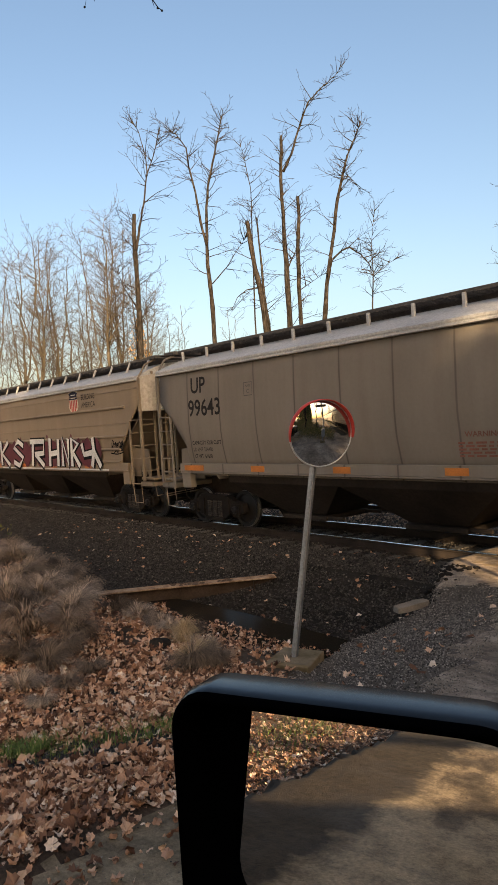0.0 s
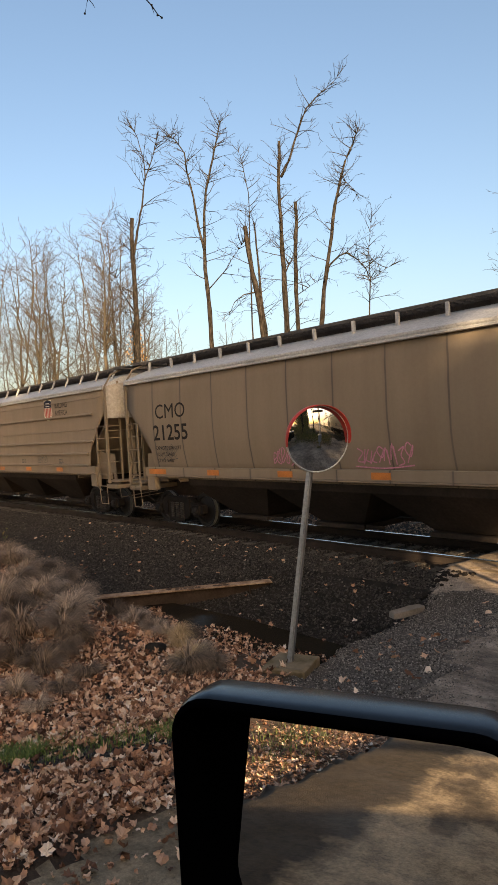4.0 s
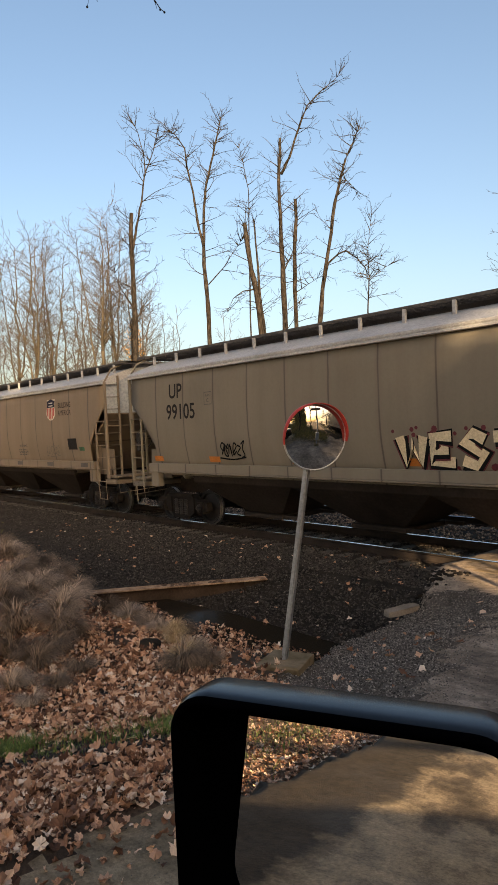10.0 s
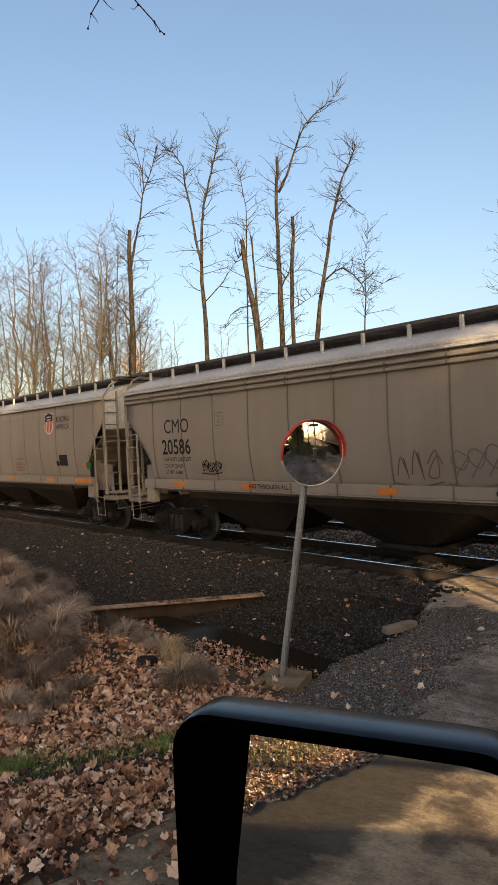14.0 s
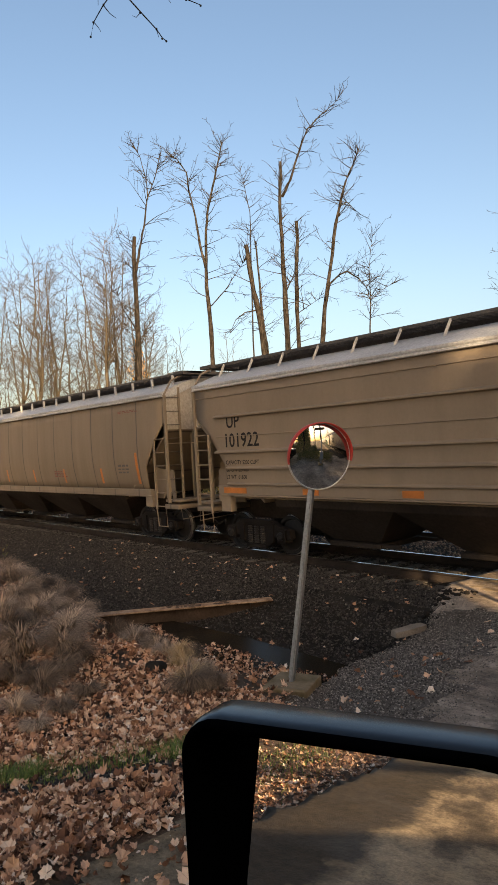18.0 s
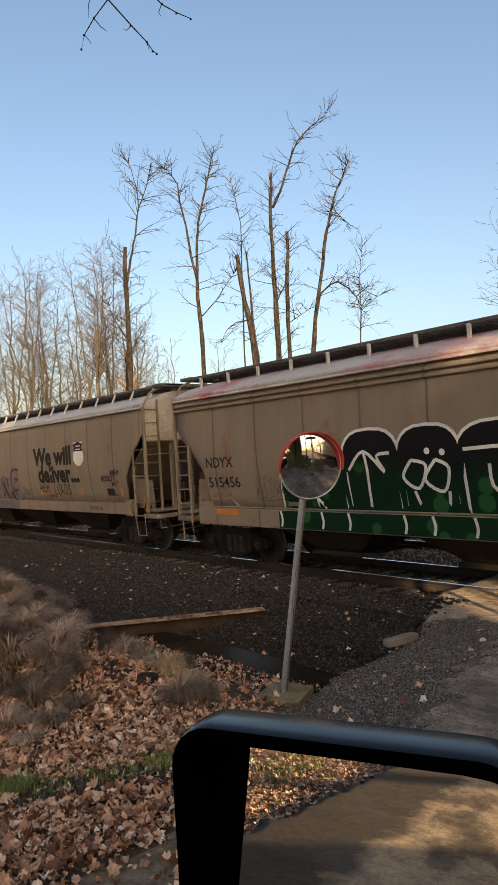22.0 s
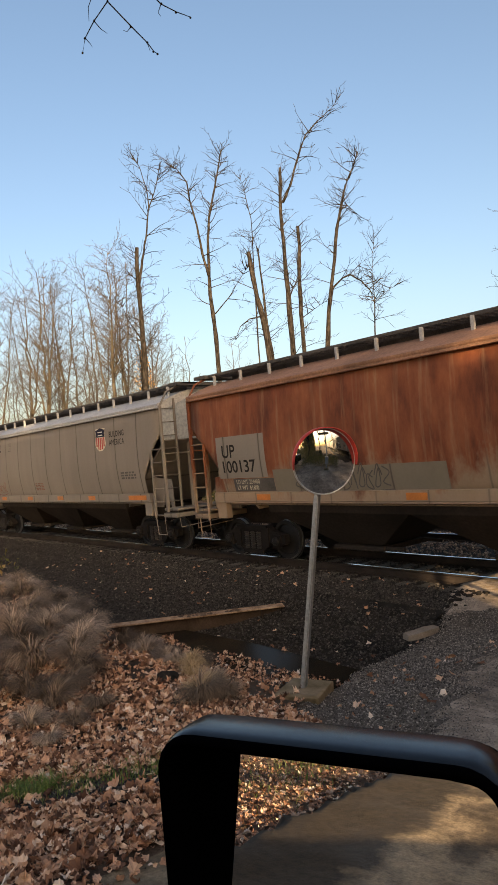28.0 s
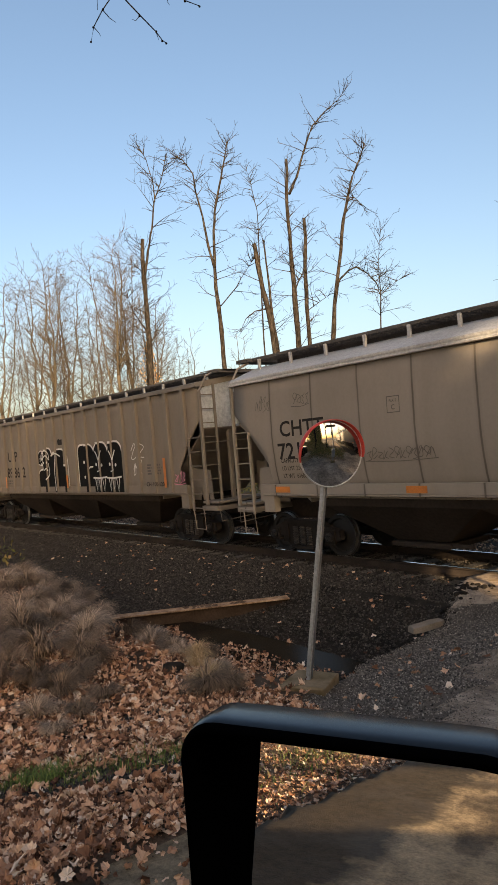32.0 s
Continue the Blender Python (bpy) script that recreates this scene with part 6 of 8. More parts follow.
def convex_mirror():
    th = thing("convex_mirror", "round convex traffic mirror with red hood on a leaning pole", "traffic mirror", pose(*BASE))
    d = DISC - BASE
    bm = boxes((-0.26, 0.26, -0.26, 0.26, -0.18, 0.0), bevel=0.02)
    for v in bm.verts:
        v.co += Vector((rng.uniform(-0.012, 0.012), rng.uniform(-0.012, 0.012), rng.uniform(-0.008, 0.008)))
    o = part("foot_slab", bm, M_CONC, th, "mossy square concrete foot")
    o.rotation_euler = (0, 0, radians(24))
    dp = d - FACE * 0.12
    up = dp.normalized()
    side = FACE.cross(Vector((0, 0, 1))).normalized()
    bm = bmesh.new()
    q = up.to_track_quat("Z", "X").to_matrix().to_4x4()
    box(bm, -0.042, 0.042, -0.028, 0.028, -0.05, dp.length - 0.05, q @ Matrix.Rotation(radians(40), 4, "Z"))
    bmesh.ops.bevel(bm, geom=[e for e in bm.edges if abs((e.verts[0].co - e.verts[1].co).normalized().dot(up)) > 0.9], offset=0.012, segments=2, affect="EDGES")
    part("post", bm, M_GALV, th, "grey steel post")
    R = 0.365
    m = Matrix.Translation(d) @ FACE.to_track_quat("Z", "Y").to_matrix().to_4x4()
    m_gl = Mat("mirror_acrylic", 0.02, 1.0)
    m_gl.color((0.62, 0.62, 0.61))
    bm = bmesh.new()
    cap = 0.040
    prof = [(R * 0.998 * k / 12, cap * (1 - (k / 12) ** 2) + 0.005) for k in range(12, -1, -1)]
    rings = []
    S = 48
    for r, h in prof[:-1]:
        rings.append([bm.verts.new(m @ Vector((r * math.cos(k * math.tau / S), r * math.sin(k * math.tau / S), h))) for k in range(S)])
    tip = bm.verts.new(m @ Vector((0, 0, prof[-1][1])))
    for r0, r1 in zip(rings, rings[1:]):
        for k in range(S):
            bm.faces.new((r0[k], r0[(k + 1) % S], r1[(k + 1) % S], r1[k]))
    for k in range(S):
        bm.faces.new((rings[-1][k], rings[-1][(k + 1) % S], tip))
    part("mirror_face", bm, m_gl.m, th, "convex mirror face", smooth=True)
    bm = bmesh.new()
    lathe(bm, [(0.05, -0.075), (0.25, -0.06), (R, -0.015), (R + 0.004, -0.005)], m, 40)
    part("back_shell", bm, simple("mirror_back", (0.30, 0.30, 0.30), 0.5, 0.2, 0.1, 4, 0), th, smooth=True)
    bm = bmesh.new()
    ringp = [m @ Vector((R * 1.0 * math.cos(k * math.tau / 48), R * math.sin(k * math.tau / 48), 0.0)) for k in range(49)]
    tube(bm, ringp, 0.011, 6, False)
    part("rim", bm, simple("mirror_rim", (0.55, 0.54, 0.52), 0.35, 0.6, 0.1, 6, 0), th, smooth=True)
    # red hood round the upper half, deepest on top
    bm = bmesh.new()
    up_l = m.to_3x3().inverted() @ Vector((0, 0, 1))
    a0 = math.atan2(up_l.y, up_l.x)
    va, vb, vc, vd = [], [], [], []
    for k in range(33):
        u = k / 32 * 2 - 1
        a = a0 + u * radians(100)
        dep = 0.040 + 0.060 * math.cos(u * math.pi / 2) ** 0.7
        for lst, rr, h in ((va, R + 0.010, -0.01), (vb, R + 0.016, dep), (vc, R + 0.006, dep), (vd, R, -0.01)):
            lst.append(bm.verts.new(m @ Vector((rr * math.cos(a), rr * math.sin(a), h))))
    for k in range(32):
        for p, q2 in ((va, vb), (vb, vc), (vc, vd)):
            bm.faces.new((p[k], p[k + 1], q2[k + 1], q2[k]))
    part("hood", bm, simple("hood_red", (0.50, 0.045, 0.035), 0.45, 0.0, 0.15, 5, 0), th, "faded red hood", smooth=True)
    part("clamp", boxes((d.x - 0.06, d.x + 0.06, d.y - 0.05, d.y + 0.05, d.z - 0.06, d.z + 0.06), bevel=0.01), M_STEELDARK, th).location = -FACE * 0.09
    part("sticker", boxes((-0.05, 0.05, -0.012, 0.012, 0, 0.002)), M_BLACK, th).matrix_local = m @ Matrix.Translation((up_l.x * 0.31, up_l.y * 0.31, 0.035))


convex_mirror()

def broken_slab():
    """A thin broken slab of concrete sliding off the road edge towards the ditch."""
    r = random.Random(15)
    rim = [(-0.19, -0.48), (0.10, -0.52), (0.20, -0.30), (0.17, 0.05), (0.23, 0.30), (0.12, 0.50), (-0.10, 0.47), (-0.22, 0.22), (-0.16, -0.10)]
    bm = bmesh.new()
    top = [bm.verts.new((x, y, 0.06 + r.uniform(-0.01, 0.01))) for x, y in rim]
    low = [bm.verts.new((x * 1.05, y * 1.03, -0.10)) for x, y in rim]
    bm.faces.new(top)
    bm.faces.new(low[::-1])
    for k in range(len(rim)):
        q = (k + 1) % len(rim)
        bm.faces.new((low[k], low[q], top[q], top[k]))
    bmesh.ops.bevel(bm, geom=[e for e in bm.edges if abs(e.verts[0].co.z - e.verts[1].co.z) < 0.05], offset=0.014, segments=1, affect="EDGES")
    o = tagged(part("concrete_slab", bm, M_CONC_PALE), "broken pale concrete slab at the edge of the ditch", "concrete slab")
    o.matrix_world = pose(-6.34, 8.20, -0.25, 0, 3, -6) @ Matrix.Diagonal((0.42, 0.62, 0.55, 1))


M_CONC_PALE = simple("weathered_concrete", (0.26, 0.215, 0.17), 0.9, 0.0, 0.3, 5, 0.5, 0.15)
broken_slab()


def rocks():
    r = random.Random(9)
    for k, (x, y, s) in enumerate(((-7.05, 4.3, 0.13), (-6.5, 6.95, 0.10), (-7.0, 7.5, 0.08), (-6.3, 7.2, 0.09), (-7.9, 7.4, 0.07), (-7.4, 6.9, 0.06), (-10.8, 5.3, 0.12))):
        bm = bmesh.new()
        bmesh.ops.create_icosphere(bm, subdivisions=2, radius=s)
        for v in bm.verts:
            v.co = Vector((v.co.x, v.co.y * r.uniform(0.8, 1), v.co.z * 0.7)) * (1 + 0.5 * noise.noise(v.co * 9 + Vector((k, 0, 0))))
        o = tagged(part("rock", bm, M_BALLAST_BED), "dark weathered rock lying among the leaves" if k == 0 else "dark wet rock in the ditch", "rock", "loose rocks")
        o.location = (x, y, ground_at(x, y)[0] + s * 0.25)


rocks()


def asphalt_chunks():
    """Crumbled black asphalt where the crossing drops to the ballast."""
    r = random.Random(19)
    mat = simple("broken_asphalt", (0.022, 0.018, 0.015), 0.95, 0.0, 0.4, 12, 0.8, 0.1)
    for k in range(60):
        s = 0.025 + 0.055 * r.random() ** 2
        bm = bmesh.new()
        bmesh.ops.create_icosphere(bm, subdivisions=1, radius=s)
        for v in bm.verts:
            v.co = Vector((v.co.x * r.uniform(0.6, 1.25), v.co.y * r.uniform(0.6, 1.25), v.co.z * r.uniform(0.4, 0.9)))
        x, y = -6.55 + r.gauss(0, 0.16), r.uniform(8.7, 10.0)
        o = tagged(part("asphalt_chunk", bm, mat), "chunk of crumbled black asphalt beside the crossing", "rubble", "crumbled asphalt")
        o.location = (x, y, ground_at(x, y)[0] + s * 0.1)


asphalt_chunks()

# ---------------------------------------------------------------- fallen leaves
M_LEAF = Mat("dry_maple_leaf", 0.8, 0.0, 0.2)
geo = M_LEAF.node("ShaderNodeNewGeometry")
LEAF_STOPS = ((0.0, (0.07, 0.032, 0.020)), (0.26, (0.26, 0.125, 0.072)), (0.60, (0.61, 0.335, 0.200)), (0.88, (0.78, 0.53, 0.36)), (1.0, (0.86, 0.71, 0.57)))
_c = M_LEAF.ramp(geo.outputs["Random Per Island"], *LEAF_STOPS)
M_LEAF.color(M_LEAF.mix(0.5, _c, M_LEAF.ramp(M_LEAF.noise(30, 4), (0.3, 0.65), (0.7, 1.1)), "MULTIPLY"))
M_LEAF = M_LEAF.m
M_LEAF1 = Mat("single_maple_leaf", 0.8, 0.0, 0.2)
oi = M_LEAF1.node("ShaderNodeObjectInfo")
_c = M_LEAF1.ramp(oi.outputs["Random"], *LEAF_STOPS)
M_LEAF1.color(M_LEAF1.mix(0.5, _c, M_LEAF1.ramp(M_LEAF1.noise(40, 4), (0.3, 0.65), (0.7, 1.1)), "MULTIPLY"))
M_LEAF1 = M_LEAF1.m


def leaf_shape(r):
    """A five-lobed leaf about 1 across, curled: vertices and faces."""
    tips = [(-90, 0.30), (-62, 0.28), (-35, 0.42), (-8, 0.37), (12, 0.52), (38, 0.41), (62, 0.50), (80, 0.45), (90, 0.58), (100, 0.45), (118, 0.50), (142, 0.41),
            (168, 0.52), (188, 0.37), (215, 0.42), (242, 0.28)]
    c1, c2, tw = r.uniform(-1.0, 2.6), r.uniform(-0.9, 1.9), r.uniform(0, 3.14)
    vs = [(0, 0, 0)]
    for a, q in tips:
        q *= r.uniform(0.78, 1.12)
        x, y = q * math.cos(radians(a)), q * math.sin(radians(a))
        u, w = x * math.cos(tw) + y * math.sin(tw), -x * math.sin(tw) + y * math.cos(tw)
        vs.append((x, y, c1 * u * u + c2 * abs(w) * 0.45 + r.uniform(-0.10, 0.14)))
    n = len(tips)
    return vs, [(0, 1 + i, 1 + (i + 1) % n) for i in range(n)]


LEAF_MESHES = [data_mesh("leaf", *leaf_shape(random.Random(200 + k)), M_LEAF1) for k in range(10)]


def put_leaf(x, y, s, r, parent):
    z, k = ground_at(x, y)
    o = part("leaf", LEAF_MESHES[r.randrange(10)], None, parent)
    o.matrix_basis = Matrix.Translation((x, y, max(z, -0.60) + 0.02)) @ Euler((r.uniform(-0.5, 0.5), r.uniform(-0.5, 0.5), r.uniform(0, 6.28))).to_matrix().to_4x4() @ Matrix.Diagonal((s, s, s, 1))


def leaves():
    r = random.Random(31)
    n = 0
    while n < 260:                                    # the nearest ones on the verge
        x, y = r.uniform(-6.2, -3.1), r.uniform(0.8, 4.0)
        k = ground_at(x, y)[1]
        if k == 1:
            put_leaf(x, y, r.uniform(0.05, 0.13), r, GROUND)
            n += 1
    for x, y in ((-5.0, 5.95), (-4.6, 5.7), (-4.2, 6.4), (-5.4, 6.6), (-5.3, 6.9), (-4.7, 7.4), (-6.25, 7.3), (-6.4, 7.5), (-6.55, 7.1), (-6.1, 7.55), (-6.6, 7.9),
                 (-7.1, 7.2), (-7.6, 7.0), (-6.8, 8.5), (-7.2, 9.3), (-5.3, 8.6), (-4.9, 8.0), (-6.9, 7.75), (-7.4, 8.2), (-3.9, 5.1), (-8.3, 7.2), (-9.2, 7.3), (-8.8, 7.9)):
        put_leaf(x, y, r.uniform(0.07, 0.12), r, GROUND)
    vs, fs = [], []
    made = 0
    while made < 40000:
        x, y = r.uniform(-13, -2.6), r.uniform(-1.0, 7.2)
        z, k = ground_at(x, y)
        edge = float(np.interp(y, EDGE_Y, EDGE_X))
        d = edge - x
        keep = 1.0 if k == 1 else (0.30 if k == 3 else 0.010 if k == 4 else 0.0)
        if k == 0 and d > -0.8:
            keep = 0.22 * (1 + d / 0.8)
        if k == 1 and x < -8.5:
            keep = 0.35
        t = (x + 4.15) / -1.6
        if 0 < t < 1 and -0.55 < y - lerp(3.05, 1.95, t) < 0.12:
            keep *= 0.10
        if k == 1 and noise.noise(Vector((x * 1.3, y * 1.3, 9))) > 0.42:
            keep *= 0.25
        if r.random() > keep:
            continue
        lv, lf = leaf_shape(r)
        s = r.uniform(0.065, 0.115) if r.random() < 0.2 else r.uniform(0.022, 0.065)
        m = Matrix.Translation((x, y, max(z, -0.607) + r.uniform(0.004, 0.045))) @ Euler((r.gauss(0, 0.55), r.gauss(0, 0.55), r.uniform(0, 6.28))).to_matrix().to_4x4()
        o = len(vs)
        vs += [m @ Vector((a * s, b * s, c * s)) for a, b, c in lv]
        fs += [tuple(o + q for q in f) for f in lf]
        made += 1
    for _ in range(8000):                              # trodden leaves on the verge behind the vehicle
        y = -abs(r.gauss(0, 6)) - 0.9
        edge = float(np.interp(y, EDGE_Y, EDGE_X))
        x = edge - 0.02 - abs(r.gauss(0, 1.2))
        lv, lf = leaf_shape(r)
        s = r.uniform(0.025, 0.07)
        m = Matrix.Translation((x, y, ground_at(x, y)[0] + 0.02)) @ Euler((r.uniform(-0.5, 0.5), r.uniform(-0.5, 0.5), r.uniform(0, 6.28))).to_matrix().to_4x4()
        o = len(vs)
        vs += [m @ Vector((a * s, b * s, c * s)) for a, b, c in lv]
        fs += [tuple(o + q for q in f) for f in lf]
    for _ in range(150):                               # stray leaves on the ballast and by the rails
        x, y = r.uniform(-20, -6), r.uniform(6.9, 10.6)
        z, k = ground_at(x, y)
        if k != 2:
            continue
        lv, lf = leaf_shape(r)
        s = r.uniform(0.05, 0.11)
        m = Matrix.Translation((x, y, z + 0.045)) @ Euler((r.uniform(-0.5, 0.5), r.uniform(-0.5, 0.5), r.uniform(0, 6.28))).to_matrix().to_4x4()
        o = len(vs)
        vs += [m @ Vector((a * s, b * s, c * s)) for a, b, c in lv]
        fs += [tuple(o + q for q in f) for f in lf]
    tagged(new("leaf_litter", data_mesh("leaf_litter", vs, fs, M_LEAF)), "brown and russet fallen maple leaves on the verge", "fallen leaves", kind="stuff")


leaves()

# ---------------------------------------------------------------- tussocks, grass, sticks
M_STRAW = Mat("dry_grass", 0.85, 0.0, 0.15)
geo = M_STRAW.node("ShaderNodeNewGeometry")
oi = M_STRAW.node("ShaderNodeObjectInfo")
_c = M_STRAW.ramp(oi.outputs["Random"], (0.0, (0.13, 0.088, 0.057)), (0.5, (0.29, 0.200, 0.135)), (1.0, (0.52, 0.375, 0.262)))
M_STRAW.color(M_STRAW.mix(1.0, _c, M_STRAW.ramp(geo.outputs["Random Per Island"], (0.0, 0.22), (0.6, 0.9), (1.0, 1.6)), "MULTIPLY"))
M_STRAW = M_STRAW.m
M_STRAW2 = Mat("golden_dry_grass", 0.85, 0.0, 0.15)
geo = M_STRAW2.node("ShaderNodeNewGeometry")
M_STRAW2.color(M_STRAW2.ramp(geo.outputs["Random Per Island"], (0.0, (0.24, 0.150, 0.075)), (0.6, (0.50, 0.330, 0.170)), (1.0, (0.70, 0.49, 0.27))))
M_STRAW2 = M_STRAW2.m


def blade(vs, fs, x, y, z, out, h, reach, droop, w, seg=4):
    """One arching blade from a foot, bending over outwards."""
    o = len(vs)
    px, py = -math.sin(out) * w, math.cos(out) * w
    for i in range(seg + 1):
        t = i / seg
        q = reach * t ** 1.3
        zz = z + h * (1 - (1 - t) ** 1.8) - droop * t ** 3
        k = 1 - 0.85 * t
        vs += [(x + math.cos(out) * q + px * k, y + math.sin(out) * q + py * k, zz), (x + math.cos(out) * q - px * k, y + math.sin(out) * q - py * k, zz)]
    for i in range(seg):
        fs.append((o + 2 * i, o + 2 * i + 1, o + 2 * i + 3, o + 2 * i + 2))


def strand(vs, fs, foot, out, lift, length, w, r, seg=6):
    """One hair of a tuft: it rises, bends over and hangs, with a curl of its own."""
    o = len(vs)
    p = Vector(foot)
    pitch = lift
    turn = r.uniform(-0.35, 0.35)
    for i in range(seg + 1):
        t = i / seg
        k = w * (1 - 0.75 * t)
        px, py = -math.sin(out) * k, math.cos(out) * k
        vs += [(p.x + px, p.y + py, p.z), (p.x - px, p.y - py, p.z)]
        p = p + Vector((math.cos(out) * math.cos(pitch), math.sin(out) * math.cos(pitch), math.sin(pitch))) * (length / seg)
        pitch -= (lift + 1.5) / seg * r.uniform(0.6, 1.1) * (0.55 + 1.1 * t)
        out += turn / seg * 3 * t
    for i in range(seg):
        fs.append((o + 2 * i, o + 2 * i + 1, o + 2 * i + 3, o + 2 * i + 2))


def tussock_mesh(seed, n, h, mat):
    """A tuft of drooping locks, uneven in length, leaning to one side."""
    r = random.Random(seed)
    vs, fs = [], []
    lean = r.uniform(0, 6.28)
    locks = 34
    for k in range(locks):
        a = r.uniform(0, 6.28)
        if r.random() < 0.4:
            a = lean + r.gauss(0, 0.8)
        q = h * 0.20 * math.sqrt(r.random())
        c = a + r.uniform(-0.6, 0.6)
        foot = Vector((q * math.cos(c), q * math.sin(c), r.uniform(0.0, 0.25) * h))
        lift = r.uniform(0.95, 1.5)
        long = h * r.uniform(0.95, 1.35)
        for _ in range(n // locks):
            f = foot + Vector((r.gauss(0, 0.05), r.gauss(0, 0.05), 0)) * h
            strand(vs, fs, f, a + r.gauss(0, 0.34), lift + r.gauss(0, 0.13), long * r.uniform(0.55, 1.1), r.uniform(0.0032, 0.0070), r)
    return data_mesh("tuft", vs, fs, mat)


def tussocks():
    kinds = [tussock_mesh(300 + k, 1020, 0.40, M_STRAW) for k in range(8)]
    gold = [tussock_mesh(320 + k, 780, 0.36, M_STRAW2) for k in range(2)]
    r = random.Random(44)
    places = []
    for k in range(3000):
        t = r.uniform(0, 1)
        x = lerp(-7.9, -14.2, t) + r.uniform(-0.4, 0.4)
        y = lerp(3.25, 5.35, t) + r.uniform(-1.35, 0.85) * (0.55 + 0.6 * t)
        if len(places) < 330 and all(math.hypot(x - a, y - b) > 0.45 for a, b, *_ in places):
            places.append((x, y, r.uniform(0.75, 1.2), 0))
    places += [(-8.6, 5.2, 0.75, 0), (-8.95, 5.05, 0.8, 0), (-8.1, 4.95, 0.6, 0), (-7.5, 4.75, 0.55, 0), (-7.3, 4.95, 0.6, 0), (-7.2, 4.75, 0.6, 1), (-6.95, 4.60, 0.6, 1), (-6.15, 4.15, 0.85, 0), (-6.4, 4.35, 0.8, 1),
               (-6.0, 4.35, 0.7, 0), (-10.9, 5.25, 0.9, 0), (-9.8, 5.2, 0.7, 0), (-9.3, 5.25, 0.75, 0), (-7.0, 2.6, 0.7, 0), (-7.3, 3.0, 0.8, 0), (-6.7, 2.95, 0.55, 0), (-6.5, 2.6, 0.5, 0),
               (-9.05, 4.80, 0.8, 0), (-8.75, 4.95, 0.7, 0), (-8.5, 5.1, 0.65, 0), (-8.3, 4.75, 0.7, 0), (-7.85, 4.80, 0.6, 0), (-6.95, 3.35, 0.6, 0), (-7.5, 3.3, 0.75, 0), (-7.75, 3.6, 0.8, 0), (-6.55, 4.55, 0.55, 0)]
    for x, y, s, g in places:
        th = thing("grass_tussock", "golden dry grass tussock on the ditch bank" if g else "dry grey-brown drooping grass tussock on the verge", "grass",
                   pose(x, y, ground_at(x, y)[0] - 0.02, 0, 0, r.uniform(0, 360)) @ Matrix.Diagonal((s, s, s * r.uniform(0.85, 1.15), 1)), "dry tussocks")
        part("tuft", (gold if g else kinds)[r.randrange(2 if g else 8)], None, th)


tussocks()
M_GRASS = Mat("green_grass", 0.7)
geo = M_GRASS.node("ShaderNodeNewGeometry")
M_GRASS.color(M_GRASS.ramp(geo.outputs["Random Per Island"], (0.0, (0.05, 0.085, 0.012)), (0.7, (0.13, 0.19, 0.024)), (1.0, (0.25, 0.25, 0.06))))
M_GRASS = M_GRASS.m


def green_strip():
    r = random.Random(52)
    vs, fs = [], []
    for _ in range(4200):
        t = r.uniform(0, 1)
        x = lerp(-4.15, -5.75, t) + r.gauss(0, 0.10)
        y = lerp(3.05, 1.95, t) + r.gauss(0, 0.13)
        if noise.noise(Vector((x * 2.2, y * 2.2, 4))) < 0.06 and r.random() < 0.92:
            continue
        hh = r.uniform(0.05, 0.13)
        blade(vs, fs, x, y, ground_at(x, y)[0], r.uniform(0, 6.28), hh, hh * 0.6, hh * 0.3, 0.003, 3)
    for _ in range(700):
        x, y = -3.0 + r.gauss(0, 0.25), -7.5 + r.gauss(0, 0.9)
        hh = r.uniform(0.04, 0.12)
        blade(vs, fs, x, y, ground_at(x, y)[0], r.uniform(0, 6.28), hh, hh * 0.6, hh * 0.3, 0.004, 3)
    tagged(new("green_grass", data_mesh("green_grass", vs, fs, M_GRASS)), "short green grass along the verge", "grass", kind="stuff")


green_strip()
M_BARK = Mat("bark", 0.95, 0.0, 0.1)
_c = M_BARK.ramp(M_BARK.noise(2.4, 6, 0.75, (3, 3, 1.2)), (0.38, (0.006, 0.005, 0.004)), (0.50, (0.016, 0.013, 0.011)), (0.66, (0.045, 0.038, 0.033)))
M_BARK.color(_c)
M_BARK.bump(M_BARK.noise(6, 6, 0.7, (3, 3, 0.5)), 0.7, 0.03)
M_BARK = M_BARK.m
M_BARK_PALE = Mat("pale_bark", 0.95, 0.0, 0.1)
_c = M_BARK_PALE.ramp(M_BARK_PALE.noise(1.5, 5, 0.7, (2, 2, 0.6)), (0.3, (0.026, 0.021, 0.016)), (0.7, (0.081, 0.066, 0.049)))
M_BARK_PALE.color(_c)
M_BARK_PALE = M_BARK_PALE.m


def sticks():
    r = random.Random(61)
    for (x0, y0), (x1, y1), rad in (((-4.75, 1.55), (-4.05, 2.3), 0.014), ((-5.2, 1.6), (-4.8, 1.9), 0.008), ((-6.6, 2.4), (-6.0, 2.8), 0.009), ((-3.80, 4.42), (-3.62, 4.44), 0.012), ((-5.9, 3.3), (-5.5, 3.7), 0.008)):
        bm = bmesh.new()
        pts = []
        for k in range(6):
            t = k / 5
            x, y = lerp(x0, x1, t) + r.uniform(-0.02, 0.02), lerp(y0, y1, t) + r.uniform(-0.02, 0.02)
            pts.append((x, y, ground_at(x, y)[0] + rad + 0.015))
        tube(bm, pts, [rad * (1 - 0.5 * k / 5) for k in range(6)], 6)
        on_road = y0 > 4.0
        tagged(part("stick", bm, M_STRAW2 if on_road else M_BARK), "short pale stick lying on the gravel" if on_road else "thin fallen stick lying on the leaves", "stick", "fallen sticks")


sticks()


